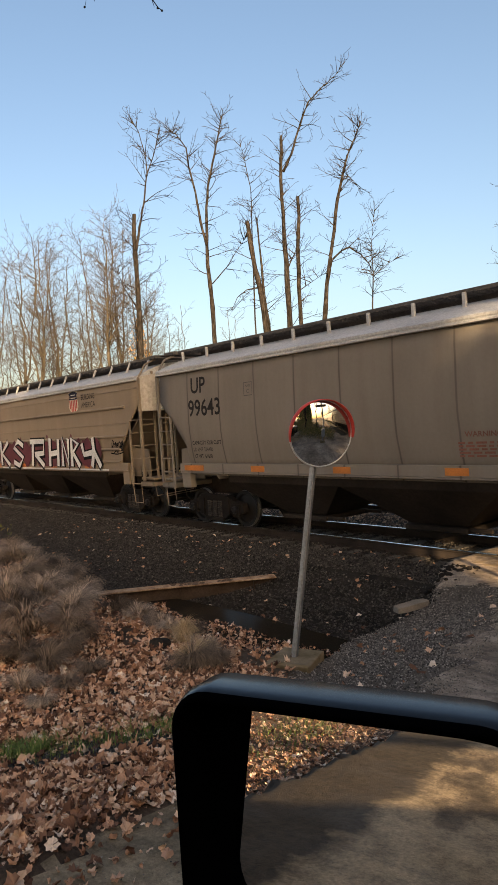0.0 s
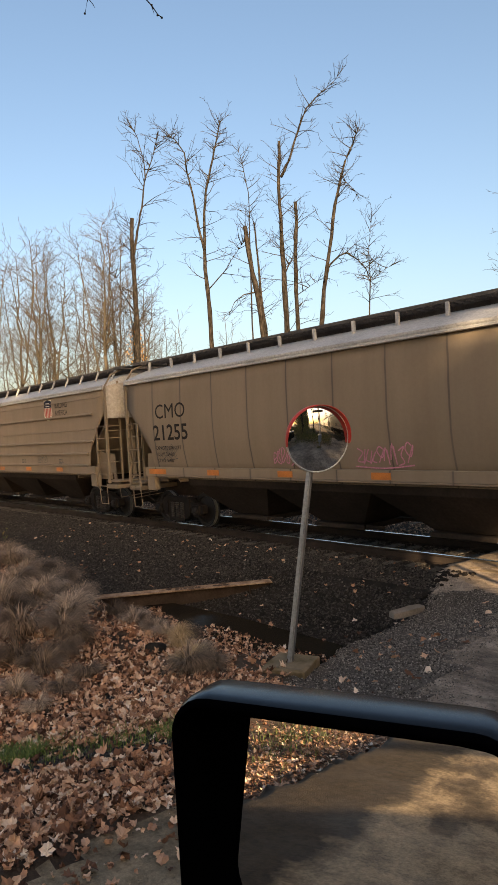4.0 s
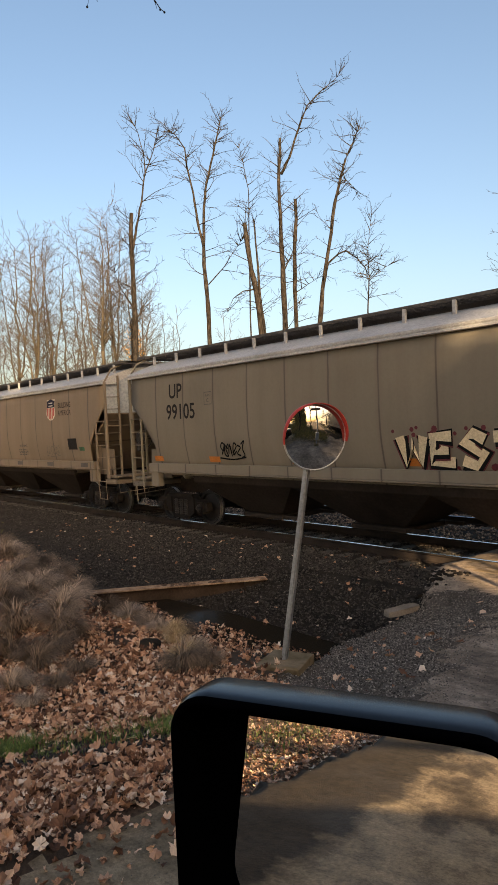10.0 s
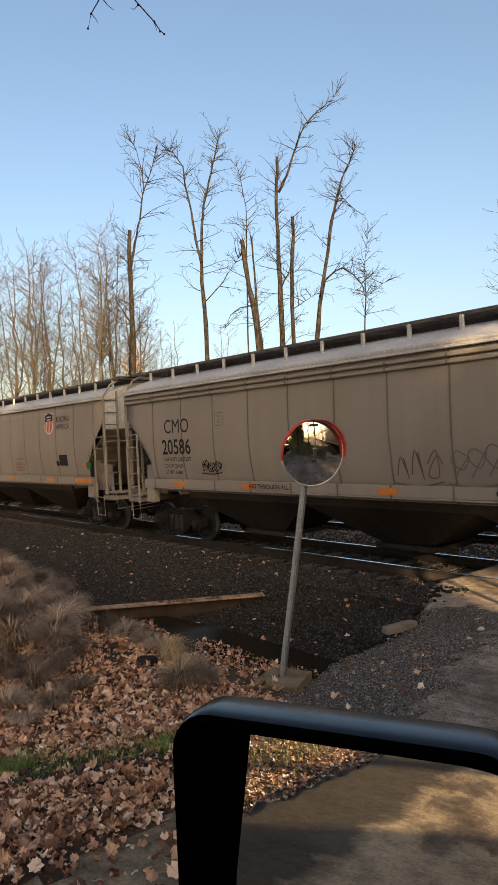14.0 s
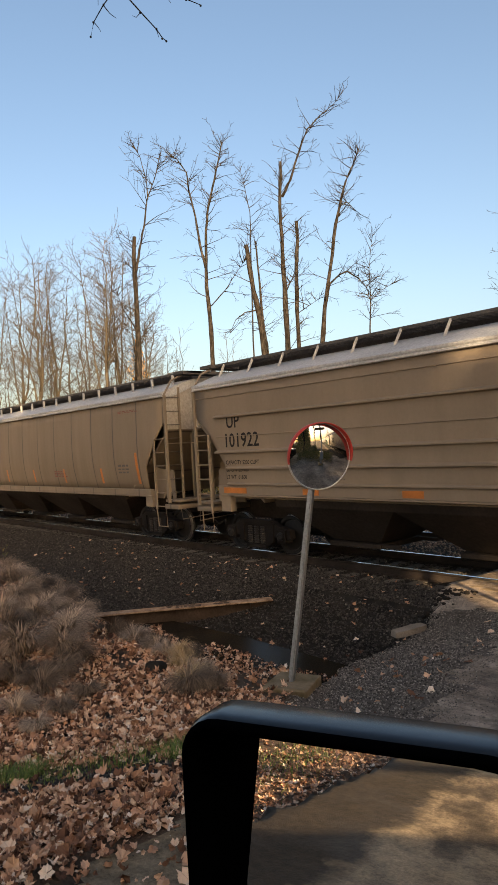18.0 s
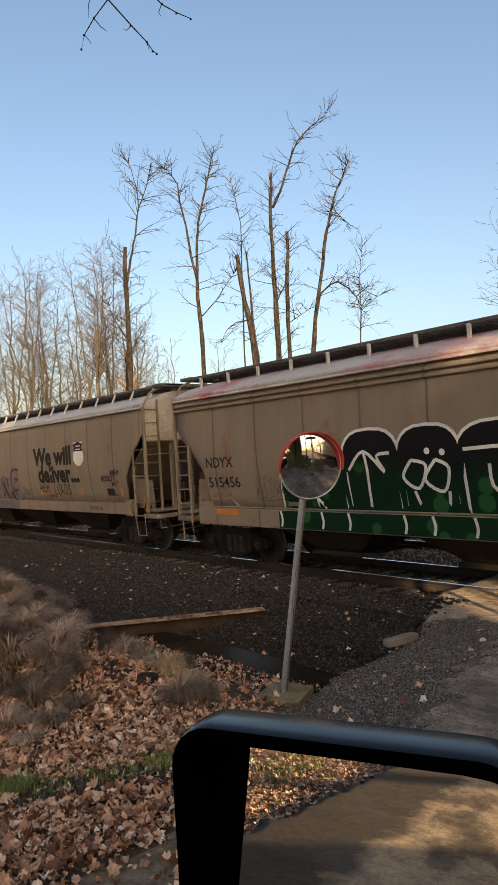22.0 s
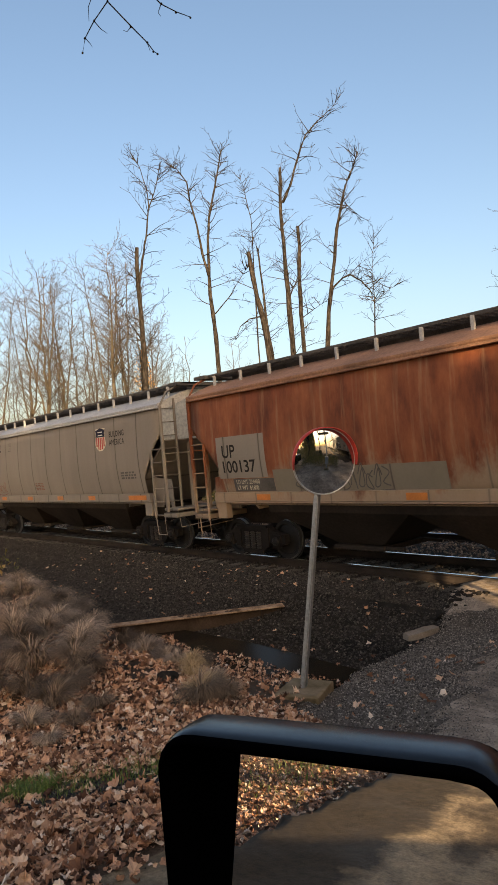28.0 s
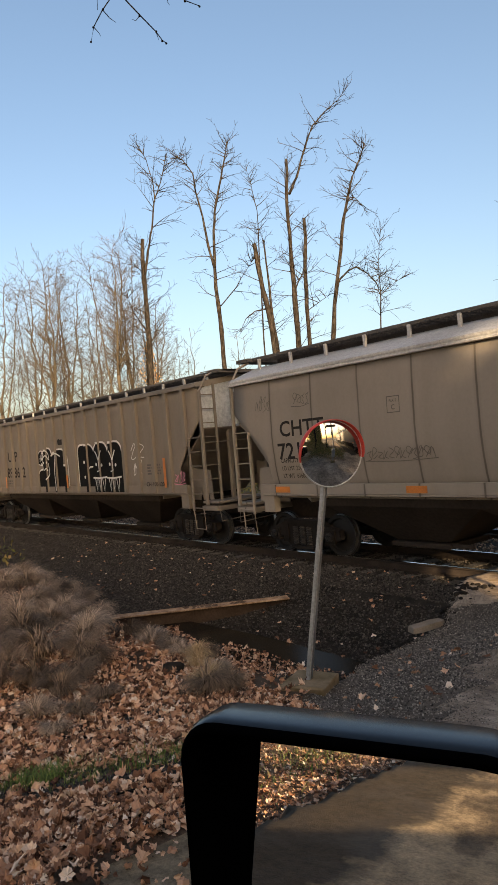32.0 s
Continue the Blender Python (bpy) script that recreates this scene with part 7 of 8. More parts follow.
# ---------------------------------------------------------------- trees
RIGHT = Vector((0.639, 0.769, 0))                 # across the view
AWAY = Vector((-0.769, 0.639, 0))


def limb_tube(vs, fs, pts, radii, sides=3):
    """Add a tapering tube through points to lists of vertices and faces."""
    o = len(vs)
    n = len(pts)
    for i, p in enumerate(pts):
        d = pts[min(i + 1, n - 1)] - pts[max(i - 1, 0)]
        a = d.cross(Vector((0.31, 0.17, 0.93)) if abs(d.z) < 0.8 * d.length else Vector((1, 0.2, 0))).normalized()
        b = d.cross(a).normalized()
        for k in range(sides):
            c = k * math.tau / sides
            vs.append(p + (a * math.cos(c) + b * math.sin(c)) * radii[i])
    for i in range(n - 1):
        for k in range(sides):
            q = (k + 1) % sides
            fs.append((o + i * sides + k, o + i * sides + q, o + (i + 1) * sides + q, o + (i + 1) * sides + k))


def bough(vs, fs, p, d, length, rad, r, depth, rise=0.10, least=0.0105, wild=0.20):
    """A crooked bough that carries finer ones along its outer part."""
    n = max(3, min(10, int(length / 0.35)))
    v = d.normalized()
    pts, radii = [p.copy()], [rad]
    side = r.uniform(0, 6.28)
    drift = Vector((r.uniform(-1, 1), r.uniform(-1, 1), r.uniform(-0.6, 0.6))) * wild * 0.8
    for k in range(n):
        v = (v + drift + Vector((r.uniform(-wild, wild), r.uniform(-wild, wild), r.uniform(-wild, wild) + rise)) * 0.8).normalized()
        pts.append(pts[-1] + v * (length / n) * r.uniform(0.85, 1.15))
        radii.append(max(least * (0.65 if k == n - 1 else 1.0), rad * (1 - 0.85 * (k + 1) / n)))
    limb_tube(vs, fs, pts, radii, 5 if rad > 0.05 else 3)
    if not depth:
        return
    count = max(2, int(length * (1.7 if depth > 1 else 2.6)))
    for k in range(count):
        t = lerp(0.22, 1.0, (k + r.random()) / count) * n
        i = min(n - 1, int(t))
        q = pts[i].lerp(pts[i + 1], t - i)
        along = (pts[i + 1] - pts[i]).normalized()
        side += 2.4 + r.uniform(-0.5, 0.5)
        out = along.orthogonal().normalized()
        out.rotate(Matrix.Rotation(side, 3, along))
        ang = radians(r.uniform(24, 54))
        reach = length * r.uniform(0.28, 0.55) * (1.15 - 0.55 * t / n)
        bough(vs, fs, q, along * math.cos(ang) + out * math.sin(ang), max(0.3, reach), max(least, radii[i] * 0.5), r, depth - 1, rise, least, wild * 1.15)


def sketched_tree(base, limbs, label, seed, twigs=70, mat=None, reach=(0.9, 2.6)):
    """A tall bare tree: limbs are (radius at foot, radius at tip, [(across, height), ...]) from the base."""
    r = random.Random(seed)
    mat = mat or M_BARK
    x, y = base
    th = thing("tree", label, "tree", pose(x, y, ground_at(x, y)[0] - 0.1), "bare trees beyond the tracks")
    vs, fs = [], []
    for i, (ra, rb, pts) in enumerate(limbs):
        ra, rb = ra * 0.74, rb * 0.74
        path, sway = [], 0.0
        for k, (a, z) in enumerate(pts):
            sway += r.uniform(-0.12, 0.12)
            path.append(RIGHT * a + AWAY * (sway if i else 0) + Vector((0, 0, z)))
        if i == 0 and path[0].z > 0.1:
            path.insert(0, Vector((path[0].x * 0.5, path[0].y * 0.5, 0)))
        dense = [path[0]]
        for p, q in zip(path, path[1:]):
            for k in (1, 2, 3):
                t = k / 3
                dense.append(p.lerp(q, t) + (Vector((r.uniform(-1, 1), r.uniform(-1, 1), 0)) * (ra * 0.10 + 0.012) if t < 1 else Vector()))
        n = len(dense)
        radii = [lerp(ra, rb, (k / (n - 1)) ** 0.9) * r.uniform(0.90, 1.12) for k in range(n)]
        part("trunk" if i == 0 else "limb", tube(bmesh.new(), dense, radii, 9 if i == 0 else 7), mat, th, smooth=True)
        low = max(2, int(n * (0.30 if i == 0 else 0.12)))
        run = sum((q - p).length for p, q in zip(dense[low - 1:], dense[low:]))
        for _ in range(int(run * twigs / 26) + 2):
            k = low + int((n - low) * r.random() ** 0.75)
            k = min(k, n - 1)
            along = (dense[k] - dense[k - 1]).normalized()
            a = r.uniform(0, 6.28)
            high = k / n
            d = Vector((math.cos(a), math.sin(a), r.uniform(-0.15, 0.5) + 0.45 * high)) + along * r.uniform(0.1, 0.6) * high
            bough(vs, fs, dense[k].lerp(dense[k - 1], r.random()), d, r.uniform(*reach) * (1.15 - 0.5 * high), r.uniform(0.022, 0.038), r, 2 if r.random() < 0.5 else 1,
                  r.uniform(-0.08, 0.08), 0.0105, 0.14)
        if rb * 0.74 < 0.05:
            for _ in range(4):
                d = (dense[-1] - dense[-2]).normalized() + Vector((r.uniform(-0.7, 0.7), r.uniform(-0.7, 0.7), r.uniform(0.0, 0.6)))
                bough(vs, fs, dense[-1].lerp(dense[-2], r.random()), d, r.uniform(0.4, 0.9), 0.018, r, 1, 0.10, 0.0105, 0.12)
    part("crown", data_mesh("crown", vs, fs, mat), None, th, "bare twigs")
    return th


def grown_tree(x, y, height, seed, label, mat, spread=0.2, group="bare grove", depth=2, rad=None, fork=0.42, leaders=3, lean=(0.0, 0.0), full=1.0):
    """A bare tree: a stem that parts into rising leaders, with boughs and twigs along them."""
    r = random.Random(seed)
    th = thing("tree", label, "tree", pose(x, y, ground_at(x, y)[0] - 0.1), group)
    vs, fs = [], []
    rad = rad or height * 0.0115
    n = 7
    stem = [Vector((0, 0, 0))]
    for k in range(1, n + 1):
        stem.append(Vector((lean[0] * k / n, lean[1] * k / n, 0)) * height + Vector((r.uniform(-0.14, 0.14), r.uniform(-0.14, 0.14), height * fork * k / n)))
    part("trunk", tube(bmesh.new(), stem, [lerp(rad, rad * 0.66, k / n) for k in range(n + 1)], 8), mat, th, smooth=True)
    a0 = r.uniform(0, 6.28)
    runs = [(stem, rad * 0.7, 2)]
    for k in range(leaders):
        a = a0 + k * math.tau / leaders + r.uniform(-0.5, 0.5)
        start = stem[-1] if k < 2 else stem[r.randrange(n - 3, n)]
        tilt = spread * r.uniform(0.5, 1.3) * (0.4 if k == 0 else 1.0)
        rest = (height - start.z) * (1.0 if k == 0 else r.uniform(0.75, 0.97))
        pts = [start.copy()]
        m = 8
        for i in range(1, m + 1):
            t = i / m
            bend = tilt * rest * (t ** 0.8)
            pts.append(start + Vector((math.cos(a) * bend, math.sin(a) * bend, rest * t)) + Vector((r.uniform(-0.16, 0.16), r.uniform(-0.16, 0.16), 0)))
        rl = rad * (0.60 if k == 0 else 0.46)
        part("limb", tube(bmesh.new(), pts, [lerp(rl, 0.022, (i / m) ** 0.8) for i in range(m + 1)], 6), mat, th, smooth=True)
        runs.append((pts, rl, 1))
    for pts, rr, low in runs:
        m = len(pts)
        for _ in range(int(full * height * (0.55 if low == 2 else 0.95))):
            k = r.randrange(low + (2 if low == 2 else 0), m)
            t = k / m
            a = r.uniform(0, 6.28)
            d = Vector((math.cos(a), math.sin(a), r.uniform(0.0, 0.5) if low == 2 else r.uniform(0.35, 1.2)))
            bough(vs, fs, pts[k].lerp(pts[k - 1], r.random()), d, height * r.uniform(0.09, 0.20) * (1.2 - 0.6 * t), max(0.02, rr * 0.34 * (1.1 - 0.7 * t)), r, depth, 0.06 if low == 1 else 0.02, 0.0105, 0.12)
    part("crown", data_mesh("crown", vs, fs, mat), None, th, "bare twigs")
    return th


sketched_tree((-38.1, 23.2), [(0.27, 0.15, [(0.0, 7.2), (0.1, 10.4), (0.1, 13.3), (0.1, 15.1), (0.2, 17.0)]),
    (0.12, 0.02, [(0.2, 14.7), (0.5, 16.1), (0.9, 17.6), (1.2, 19.3), (1.8, 20.7), (2.1, 21.8)]),
    (0.06, 0.01, [(1.2, 19.3), (1.2, 20.4), (0.9, 21.9), (0.6, 22.5)]),
    (0.07, 0.01, [(0.0, 11.1), (-0.7, 12.3), (-1.2, 13.7)])],
              "tall bare tree with a snapped top and one long limb", 501, 95)
sketched_tree((-35.9, 27.5), [(0.25, 0.04, [(0.0, 8.4), (-0.0, 11.0), (-0.1, 13.2), (-0.1, 15.0), (0.0, 16.9), (0.2, 18.7), (0.6, 20.2), (1.1, 22.0), (1.4, 23.2)]),
    (0.13, 0.02, [(-0.1, 15.0), (-0.4, 16.5), (-0.6, 18.4), (-0.9, 19.9), (-1.0, 21.2), (-1.6, 22.1), (-2.0, 22.3)]),
    (0.06, 0.01, [(0.1, 12.5), (1.1, 13.5), (1.9, 14.6), (2.6, 15.5)])],
              "tall bare forked tree beyond the tracks", 502, 110)
sketched_tree((-32.2, 28.8), [(0.27, 0.18, [(0.0, 8.6), (-0.2, 11.1), (-0.5, 12.9), (-0.7, 14.7), (-0.8, 15.8)]),
    (0.07, 0.01, [(-0.4, 11.7), (-1.1, 11.6), (-1.7, 11.2), (-2.1, 10.4)])],
              "broken-topped bare trunk beyond the tracks", 503, 26)
sketched_tree((-33.6, 30.3), [(0.15, 0.07, [(0.0, 9.1), (-0.2, 11.5), (-0.3, 14.4), (-0.4, 16.6)])],
              "thin broken-topped bare trunk beyond the tracks", 504, 22)
sketched_tree((-39.5, 34.2), [(0.10, 0.01, [(0.0, 11.1), (0.2, 17.9), (0.3, 20.9), (-0.0, 22.9), (-0.3, 24.1)])],
              "slender bare young tree beyond the tracks", 505, 60)
sketched_tree((-32.0, 30.6), [(0.30, 0.11, [(0.0, 9.0), (-0.0, 12.3), (-0.0, 15.5), (0.0, 18.4), (0.2, 21.3)]),
    (0.13, 0.01, [(0.2, 19.1), (0.8, 20.2), (1.3, 21.6), (1.7, 22.6), (2.1, 23.4), (3.0, 24.2), (3.8, 24.8), (4.4, 25.5)]),
    (0.07, 0.02, [(0.0, 12.8), (0.5, 13.7), (0.9, 14.6)])],
              "tallest bare tree with a snag and a leaning limb", 506, 90)
sketched_tree((-33.0, 32.6), [(0.22, 0.15, [(0.0, 9.4), (0.0, 12.3), (0.1, 14.9), (0.3, 16.8), (0.3, 18.1)]),
    (0.05, 0.01, [(0.0, 11.9), (0.8, 12.4), (1.7, 12.9)])],
              "broken-topped bare trunk with tufted twigs", 507, 60)
sketched_tree((-30.6, 32.3), [(0.24, 0.04, [(0.0, 9.4), (0.3, 11.8), (0.8, 14.3), (1.3, 17.1), (1.7, 18.5), (2.1, 19.8), (2.7, 21.0), (3.1, 21.9)]),
    (0.11, 0.03, [(0.4, 12.4), (0.8, 13.4), (1.4, 13.9), (1.9, 14.1), (2.6, 13.6), (3.1, 13.0), (3.3, 12.1)]),
    (0.05, 0.01, [(1.6, 18.2), (2.1, 18.5), (2.5, 18.0), (2.7, 17.6)])],
              "leaning bare tree with an arching limb", 508, 95)
sketched_tree((-33.8, 41.0), [(0.10, 0.01, [(0.0, 11.0), (0.2, 13.5), (0.2, 15.7), (0.6, 18.2)]),
    (0.04, 0.01, [(0.1, 13.1), (1.0, 13.9), (2.1, 14.5)])],
              "slender bare young tree beyond the tracks", 509, 80)



GROVE = [(-55.0, 23.9, 19.6, 0.17, 0.44, 4), (-56.3, 25.9, 20.0, 0.13, 0.40, 3), (-56.5, 27.8, 16.6, 0.18, 0.34, 3), (-50.9, 27.7, 20.6, 0.16, 0.48, 4),
         (-52.9, 30.4, 21.4, 0.12, 0.42, 3), (-51.4, 31.0, 17.4, 0.20, 0.36, 3), (-61.2, 24.7, 20.2, 0.16, 0.40, 3), (-60.5, 31.0, 19.0, 0.14, 0.36, 3),
         (-59.5, 20.8, 18.6, 0.18, 0.38, 3), (-54.2, 34.0, 17.0, 0.14, 0.4, 3)]


def grove():
    r = random.Random(77)
    for k, (x, y, h, spread, fork, leaders) in enumerate(GROVE):
        grown_tree(x, y, h, 400 + k, "bare pale-barked tree in low sunlight beyond the tracks", M_BARK_PALE, spread, "bare grove", 2, 0.24, fork, leaders, (r.uniform(-0.03, 0.03), r.uniform(-0.03, 0.03)), 1.8)
    for k in range(10):
        a = k / 9
        x, y = lerp(-72, -60, a) + r.uniform(-2, 2), lerp(26, 47, a) + r.uniform(-3, 4)
        h = r.uniform(15, 19) if a < 0.55 else r.uniform(12.0, 16.0)
        grown_tree(x, y, h, 440 + k, "slender bare tree behind the grove", M_BARK_PALE, 0.10, "bare grove", 1 if k % 2 else 2, 0.12, 0.4, 2, full=0.8)


grove()
for k, (x, y, h) in enumerate(((16.0, -9.0, 15), (22.0, -13.5, 17), (36.0, -22.0, 16), (21.0, -27.0, 18))):
    grown_tree(x, y, h, 470 + k, "bare sunlit tree beside the road behind the vehicle", M_BARK_PALE, 0.14, "trees along the road", 1)


# tree at the edge of the view and the twig that hangs in from above
grown_tree(-21.4, 42.6, 21.0, 521, "bare tree at the far side of the crossing", M_BARK, 0.10, "bare trees beyond the tracks", 2, full=0.7)


def overhead_branch():
    th = thing("tree", "bare tree whose thin budded branch hangs over the road", "tree", pose(-5.0, 3.2, 6.55))
    foot = Vector((-3.2, -4.6, ground_at(-8.2, -1.4)[0] - 6.65))
    part("trunk", tube(bmesh.new(), [foot, foot + Vector((0.1, 0.2, 3.0)), foot + Vector((0.3, 0.6, 6.2)), foot + Vector((0.4, 1.0, 9.0))], [0.24, 0.2, 0.16, 0.08], 9), M_BARK, th, smooth=True)
    part("limb", tube(bmesh.new(), [foot + Vector((0.3, 0.6, 6.2)), (-1.9, -2.6, 1.2), (-0.6, -0.55, 1.15)], [0.09, 0.05, 0.022], 7), M_BARK, th, smooth=True)
    r = random.Random(83)
    M = M_BARK
    runs = [([(-0.10, -0.12, 0.75), (-0.14, -0.05, 0.40), (-0.13, -0.07, 0.05), (-0.20, -0.18, -0.12), (-0.27, -0.24, -0.25), (-0.30, -0.26, -0.37)], 0.008),
            ([(-0.10, 0.0, 0.75), (-0.13, -0.07, 0.05), (-0.02, 0.08, -0.18), (0.07, 0.17, -0.34), (0.10, 0.21, -0.42), (0.10, 0.25, -0.43)], 0.008),
            ([(0.0, 0.10, 0.75), (0.08, 0.18, 0.15), (0.17, 0.28, -0.02), (0.25, 0.38, -0.10), (0.33, 0.47, -0.16)], 0.008),
            ([(-0.20, -0.18, -0.12), (-0.16, -0.14, -0.20), (-0.13, -0.10, -0.24)], 0.005),
            ([(-0.02, 0.08, -0.18), (-0.05, 0.05, -0.22), (-0.06, 0.02, -0.21)], 0.004),
            ([(0.07, 0.17, -0.34), (0.06, 0.20, -0.40)], 0.004),
            ([(-0.14, -0.05, 0.40), (-0.20, -0.14, 0.18), (-0.24, -0.20, 0.02), (-0.25, -0.20, -0.10)], 0.005),
            ([(0.17, 0.28, -0.02), (0.16, 0.25, -0.10), (0.18, 0.26, -0.14)], 0.004),
            ([(-0.27, -0.24, -0.25), (-0.24, -0.21, -0.31), (-0.23, -0.20, -0.34)], 0.004),
            ([(-0.6, -0.55, 1.15), (-0.10, -0.12, 0.75), (0.0, 0.10, 0.75), (0.5, 0.65, 1.0)], 0.022)]
    for pts, rad in runs:
        bm = bmesh.new()
        n = len(pts)
        tube(bm, pts, [rad * (1 - 0.6 * k / (n - 1)) for k in range(n)], 5)
        part("twig", bm, M, th)
    for pts, rad in runs[:3]:
        for p in pts[2:]:
            bm = bmesh.new()
            bmesh.ops.create_icosphere(bm, subdivisions=1, radius=0.011)
            part("bud", bm, M, th).location = Vector(p) + Vector((r.uniform(-0.01, 0.01), 0, 0))


overhead_branch()

# ---------------------------------------------------------------- shrubs beyond the tracks
M_SHRUB = Mat("shrub_leaves", 0.8, 0.0, 0.15)
geo = M_SHRUB.node("ShaderNodeNewGeometry")
M_SHRUB.color(M_SHRUB.ramp(geo.outputs["Random Per Island"], (0.0, (0.045, 0.060, 0.018)), (0.5, (0.12, 0.12, 0.035)), (0.85, (0.22, 0.17, 0.06)), (1.0, (0.34, 0.22, 0.09))))
M_SHRUB = M_SHRUB.m


def thicket(name, n, x0, x1, y0, y1, h, seed, label, size=(0.05, 0.12)):
    """Ragged undergrowth of small leaves on stems, in one mesh."""
    r = random.Random(seed)
    vs, fs = [], []
    for _ in range(n):
        x, y = r.uniform(x0, x1), r.uniform(y0, y1)
        top = h * (0.55 + 0.6 * (noise.noise(Vector((x * 0.35, y * 0.35, seed))) + 0.3))
        z = ground_at(x, y)[0] + max(0.05, top) * r.random() ** 0.8
        s = r.uniform(*size)
        m = Matrix.Translation((x, y, z)) @ Euler((r.uniform(-1.5, 1.5), r.uniform(-1.5, 1.5), r.uniform(0, 6.28))).to_matrix().to_4x4()
        o = len(vs)
        vs += [m @ Vector(p) for p in ((-s, 0, 0), (0, -s * 0.5, 0.02), (s, 0, 0), (0, s * 0.5, 0.02))]
        fs.append((o, o + 1, o + 2, o + 3))
        if r.random() < 0.16:
            o = len(vs)
            q = r.uniform(0.3, 0.9)
            dx, dy = r.uniform(-0.3, 0.3), r.uniform(-0.3, 0.3)
            vs += [(x, y, z), (x + 0.014, y, z), (x + dx, y + dy, z - q)]
            fs.append((o, o + 1, o + 2))
    return tagged(new(name, data_mesh(name, vs, fs, M_SHRUB)), label, "undergrowth", kind="stuff")


thicket("undergrowth", 30000, -62, -10, 23.5, 31, 3.0, 91, "yellow-green brambles and saplings beyond the tracks")
thicket("undergrowth_right", 5000, -13, 6, 27, 33, 2.4, 92, "yellow-green brambles beyond the crossing")
thicket("hedge", 5000, 12, 40, 24.5, 28, 1.2, 97, "low russet hedge beyond the second track", (0.08, 0.17))
# unseen taller stretch, added to keep low sun from under the cars
thicket("tall_hedge", 26000, -13, 12, 23.6, 27.5, 4.2, 90, "unseen tall russet hedge added beyond the second track to block sun", (0.13, 0.26))
thicket("verge_brambles", 6000, -40, -16, 1.0, 6.0, 1.1, 93, "dry brambles along the verge")
thicket("roadside_hedge", 7000, 6.0, 9.0, -5.0, 1.5, 2.6, 98, "dark leafless hedge beside the road", (0.04, 0.09))
# added out of view to screen the bright sky in the convex mirror
thicket("far_saplings", 8000, 22, 34, 10, 20, 7.0, 89, "unseen russet saplings added along the line to cover the mirror's sky glow", (0.10, 0.20))
thicket("roadside_saplings", 4500, 7.5, 14, -2, 5, 2.3, 96, "russet saplings across the road", (0.05, 0.11))
thicket("roadside_thicket", 17000, 24, 33, -5.5, 1.0, 16.0, 95, "tall russet trees in leaf across the road", (0.14, 0.30))
thicket("roadside_brambles", 9000, 9, 44, -24, -9, 1.7, 94, "sunlit brambles beside the road")


def oak(x, y, h, seed):
    """An unseen broad tree that has kept its brown leaves, with a clear stem below, added to block low sun."""
    th = grown_tree(x, y, h, seed, "unseen broad oak in brown leaves added beyond the crossing to block sun", M_BARK, 0.06, "oaks beyond the crossing", 1)
    r = random.Random(seed)
    vs, fs = [], []
    lobes = [(r.uniform(-2.2, 2.2), r.uniform(-2.2, 2.2), r.uniform(h * 0.52, h * 0.95), r.uniform(1.2, 2.2)) for _ in range(15)]
    for _ in range(2200):
        cx, cy, cz, q = lobes[r.randrange(len(lobes))]
        p = Vector((r.gauss(0, 1), r.gauss(0, 1), r.gauss(0, 0.8))).normalized() * q * r.random() ** 0.4
        s = r.uniform(0.12, 0.26)
        m = Matrix.Translation((cx + p.x, cy + p.y, cz + p.z)) @ Euler((r.uniform(-1.5, 1.5), r.uniform(-1.5, 1.5), 0)).to_matrix().to_4x4()
        o = len(vs)
        vs += [m @ Vector(a) for a in ((-s, 0, 0), (0, -s * 0.6, 0), (s, 0, 0), (0, s * 0.6, 0))]
        fs.append((o, o + 1, o + 2, o + 3))
    part("foliage", data_mesh("foliage", vs, fs, M_SHRUB), None, th, "brown oak leaves")


for k in range(11):
    oak(-3 + 4.2 * k, 27.5 + (k * 7 % 5) * 1.1, 14.5 + (k * 5 % 4), 560 + k)


def shade_oak(along, side, h, seed, reach, low):
    """A big unseen oak in brown leaf, added in the row beyond the road between the low sun and the crossing to shade
    it.
    """
    x, y = along * 0.866 + side * 0.5, -along * 0.5 + side * 0.866
    th = grown_tree(x, y, h * 0.92, seed, "unseen big oak in brown leaf added to shade the road", M_BARK, 0.02, "oaks beside the road", 1, 0.36, full=0.15)
    r = random.Random(seed)
    vs, fs = [], []
    for _ in range(6500):
        z = low + (h - low) * r.random() ** 0.85
        t = (z - low) / (h - low)
        q = reach * (0.72 + 0.28 * math.sin(math.pi * min(1.0, t * 1.15))) * (1.0 if t < 0.8 else 1.0 - (t - 0.8) * 1.6)
        u, v = r.uniform(-1, 1) * q, r.gauss(0, 0.5) * q
        n = noise.noise(Vector((u * 0.5, z * 0.5, seed)))
        if n < -0.45:
            continue
        s = r.uniform(0.22, 0.42)
        m = Matrix.Translation((u * 0.5 + v * 0.866, u * 0.866 - v * 0.5, z)) @ Euler((r.uniform(-1.5, 1.5), r.uniform(-1.5, 1.5), r.uniform(0, 6))).to_matrix().to_4x4()
        o = len(vs)
        vs += [m @ Vector(a) for a in ((-s, 0, 0), (0, -s * 0.6, 0), (s, 0, 0), (0, s * 0.6, 0))]
        fs.append((o, o + 1, o + 2, o + 3))
    part("foliage", data_mesh("foliage", vs, fs, M_SHRUB), None, th, "brown oak leaves")


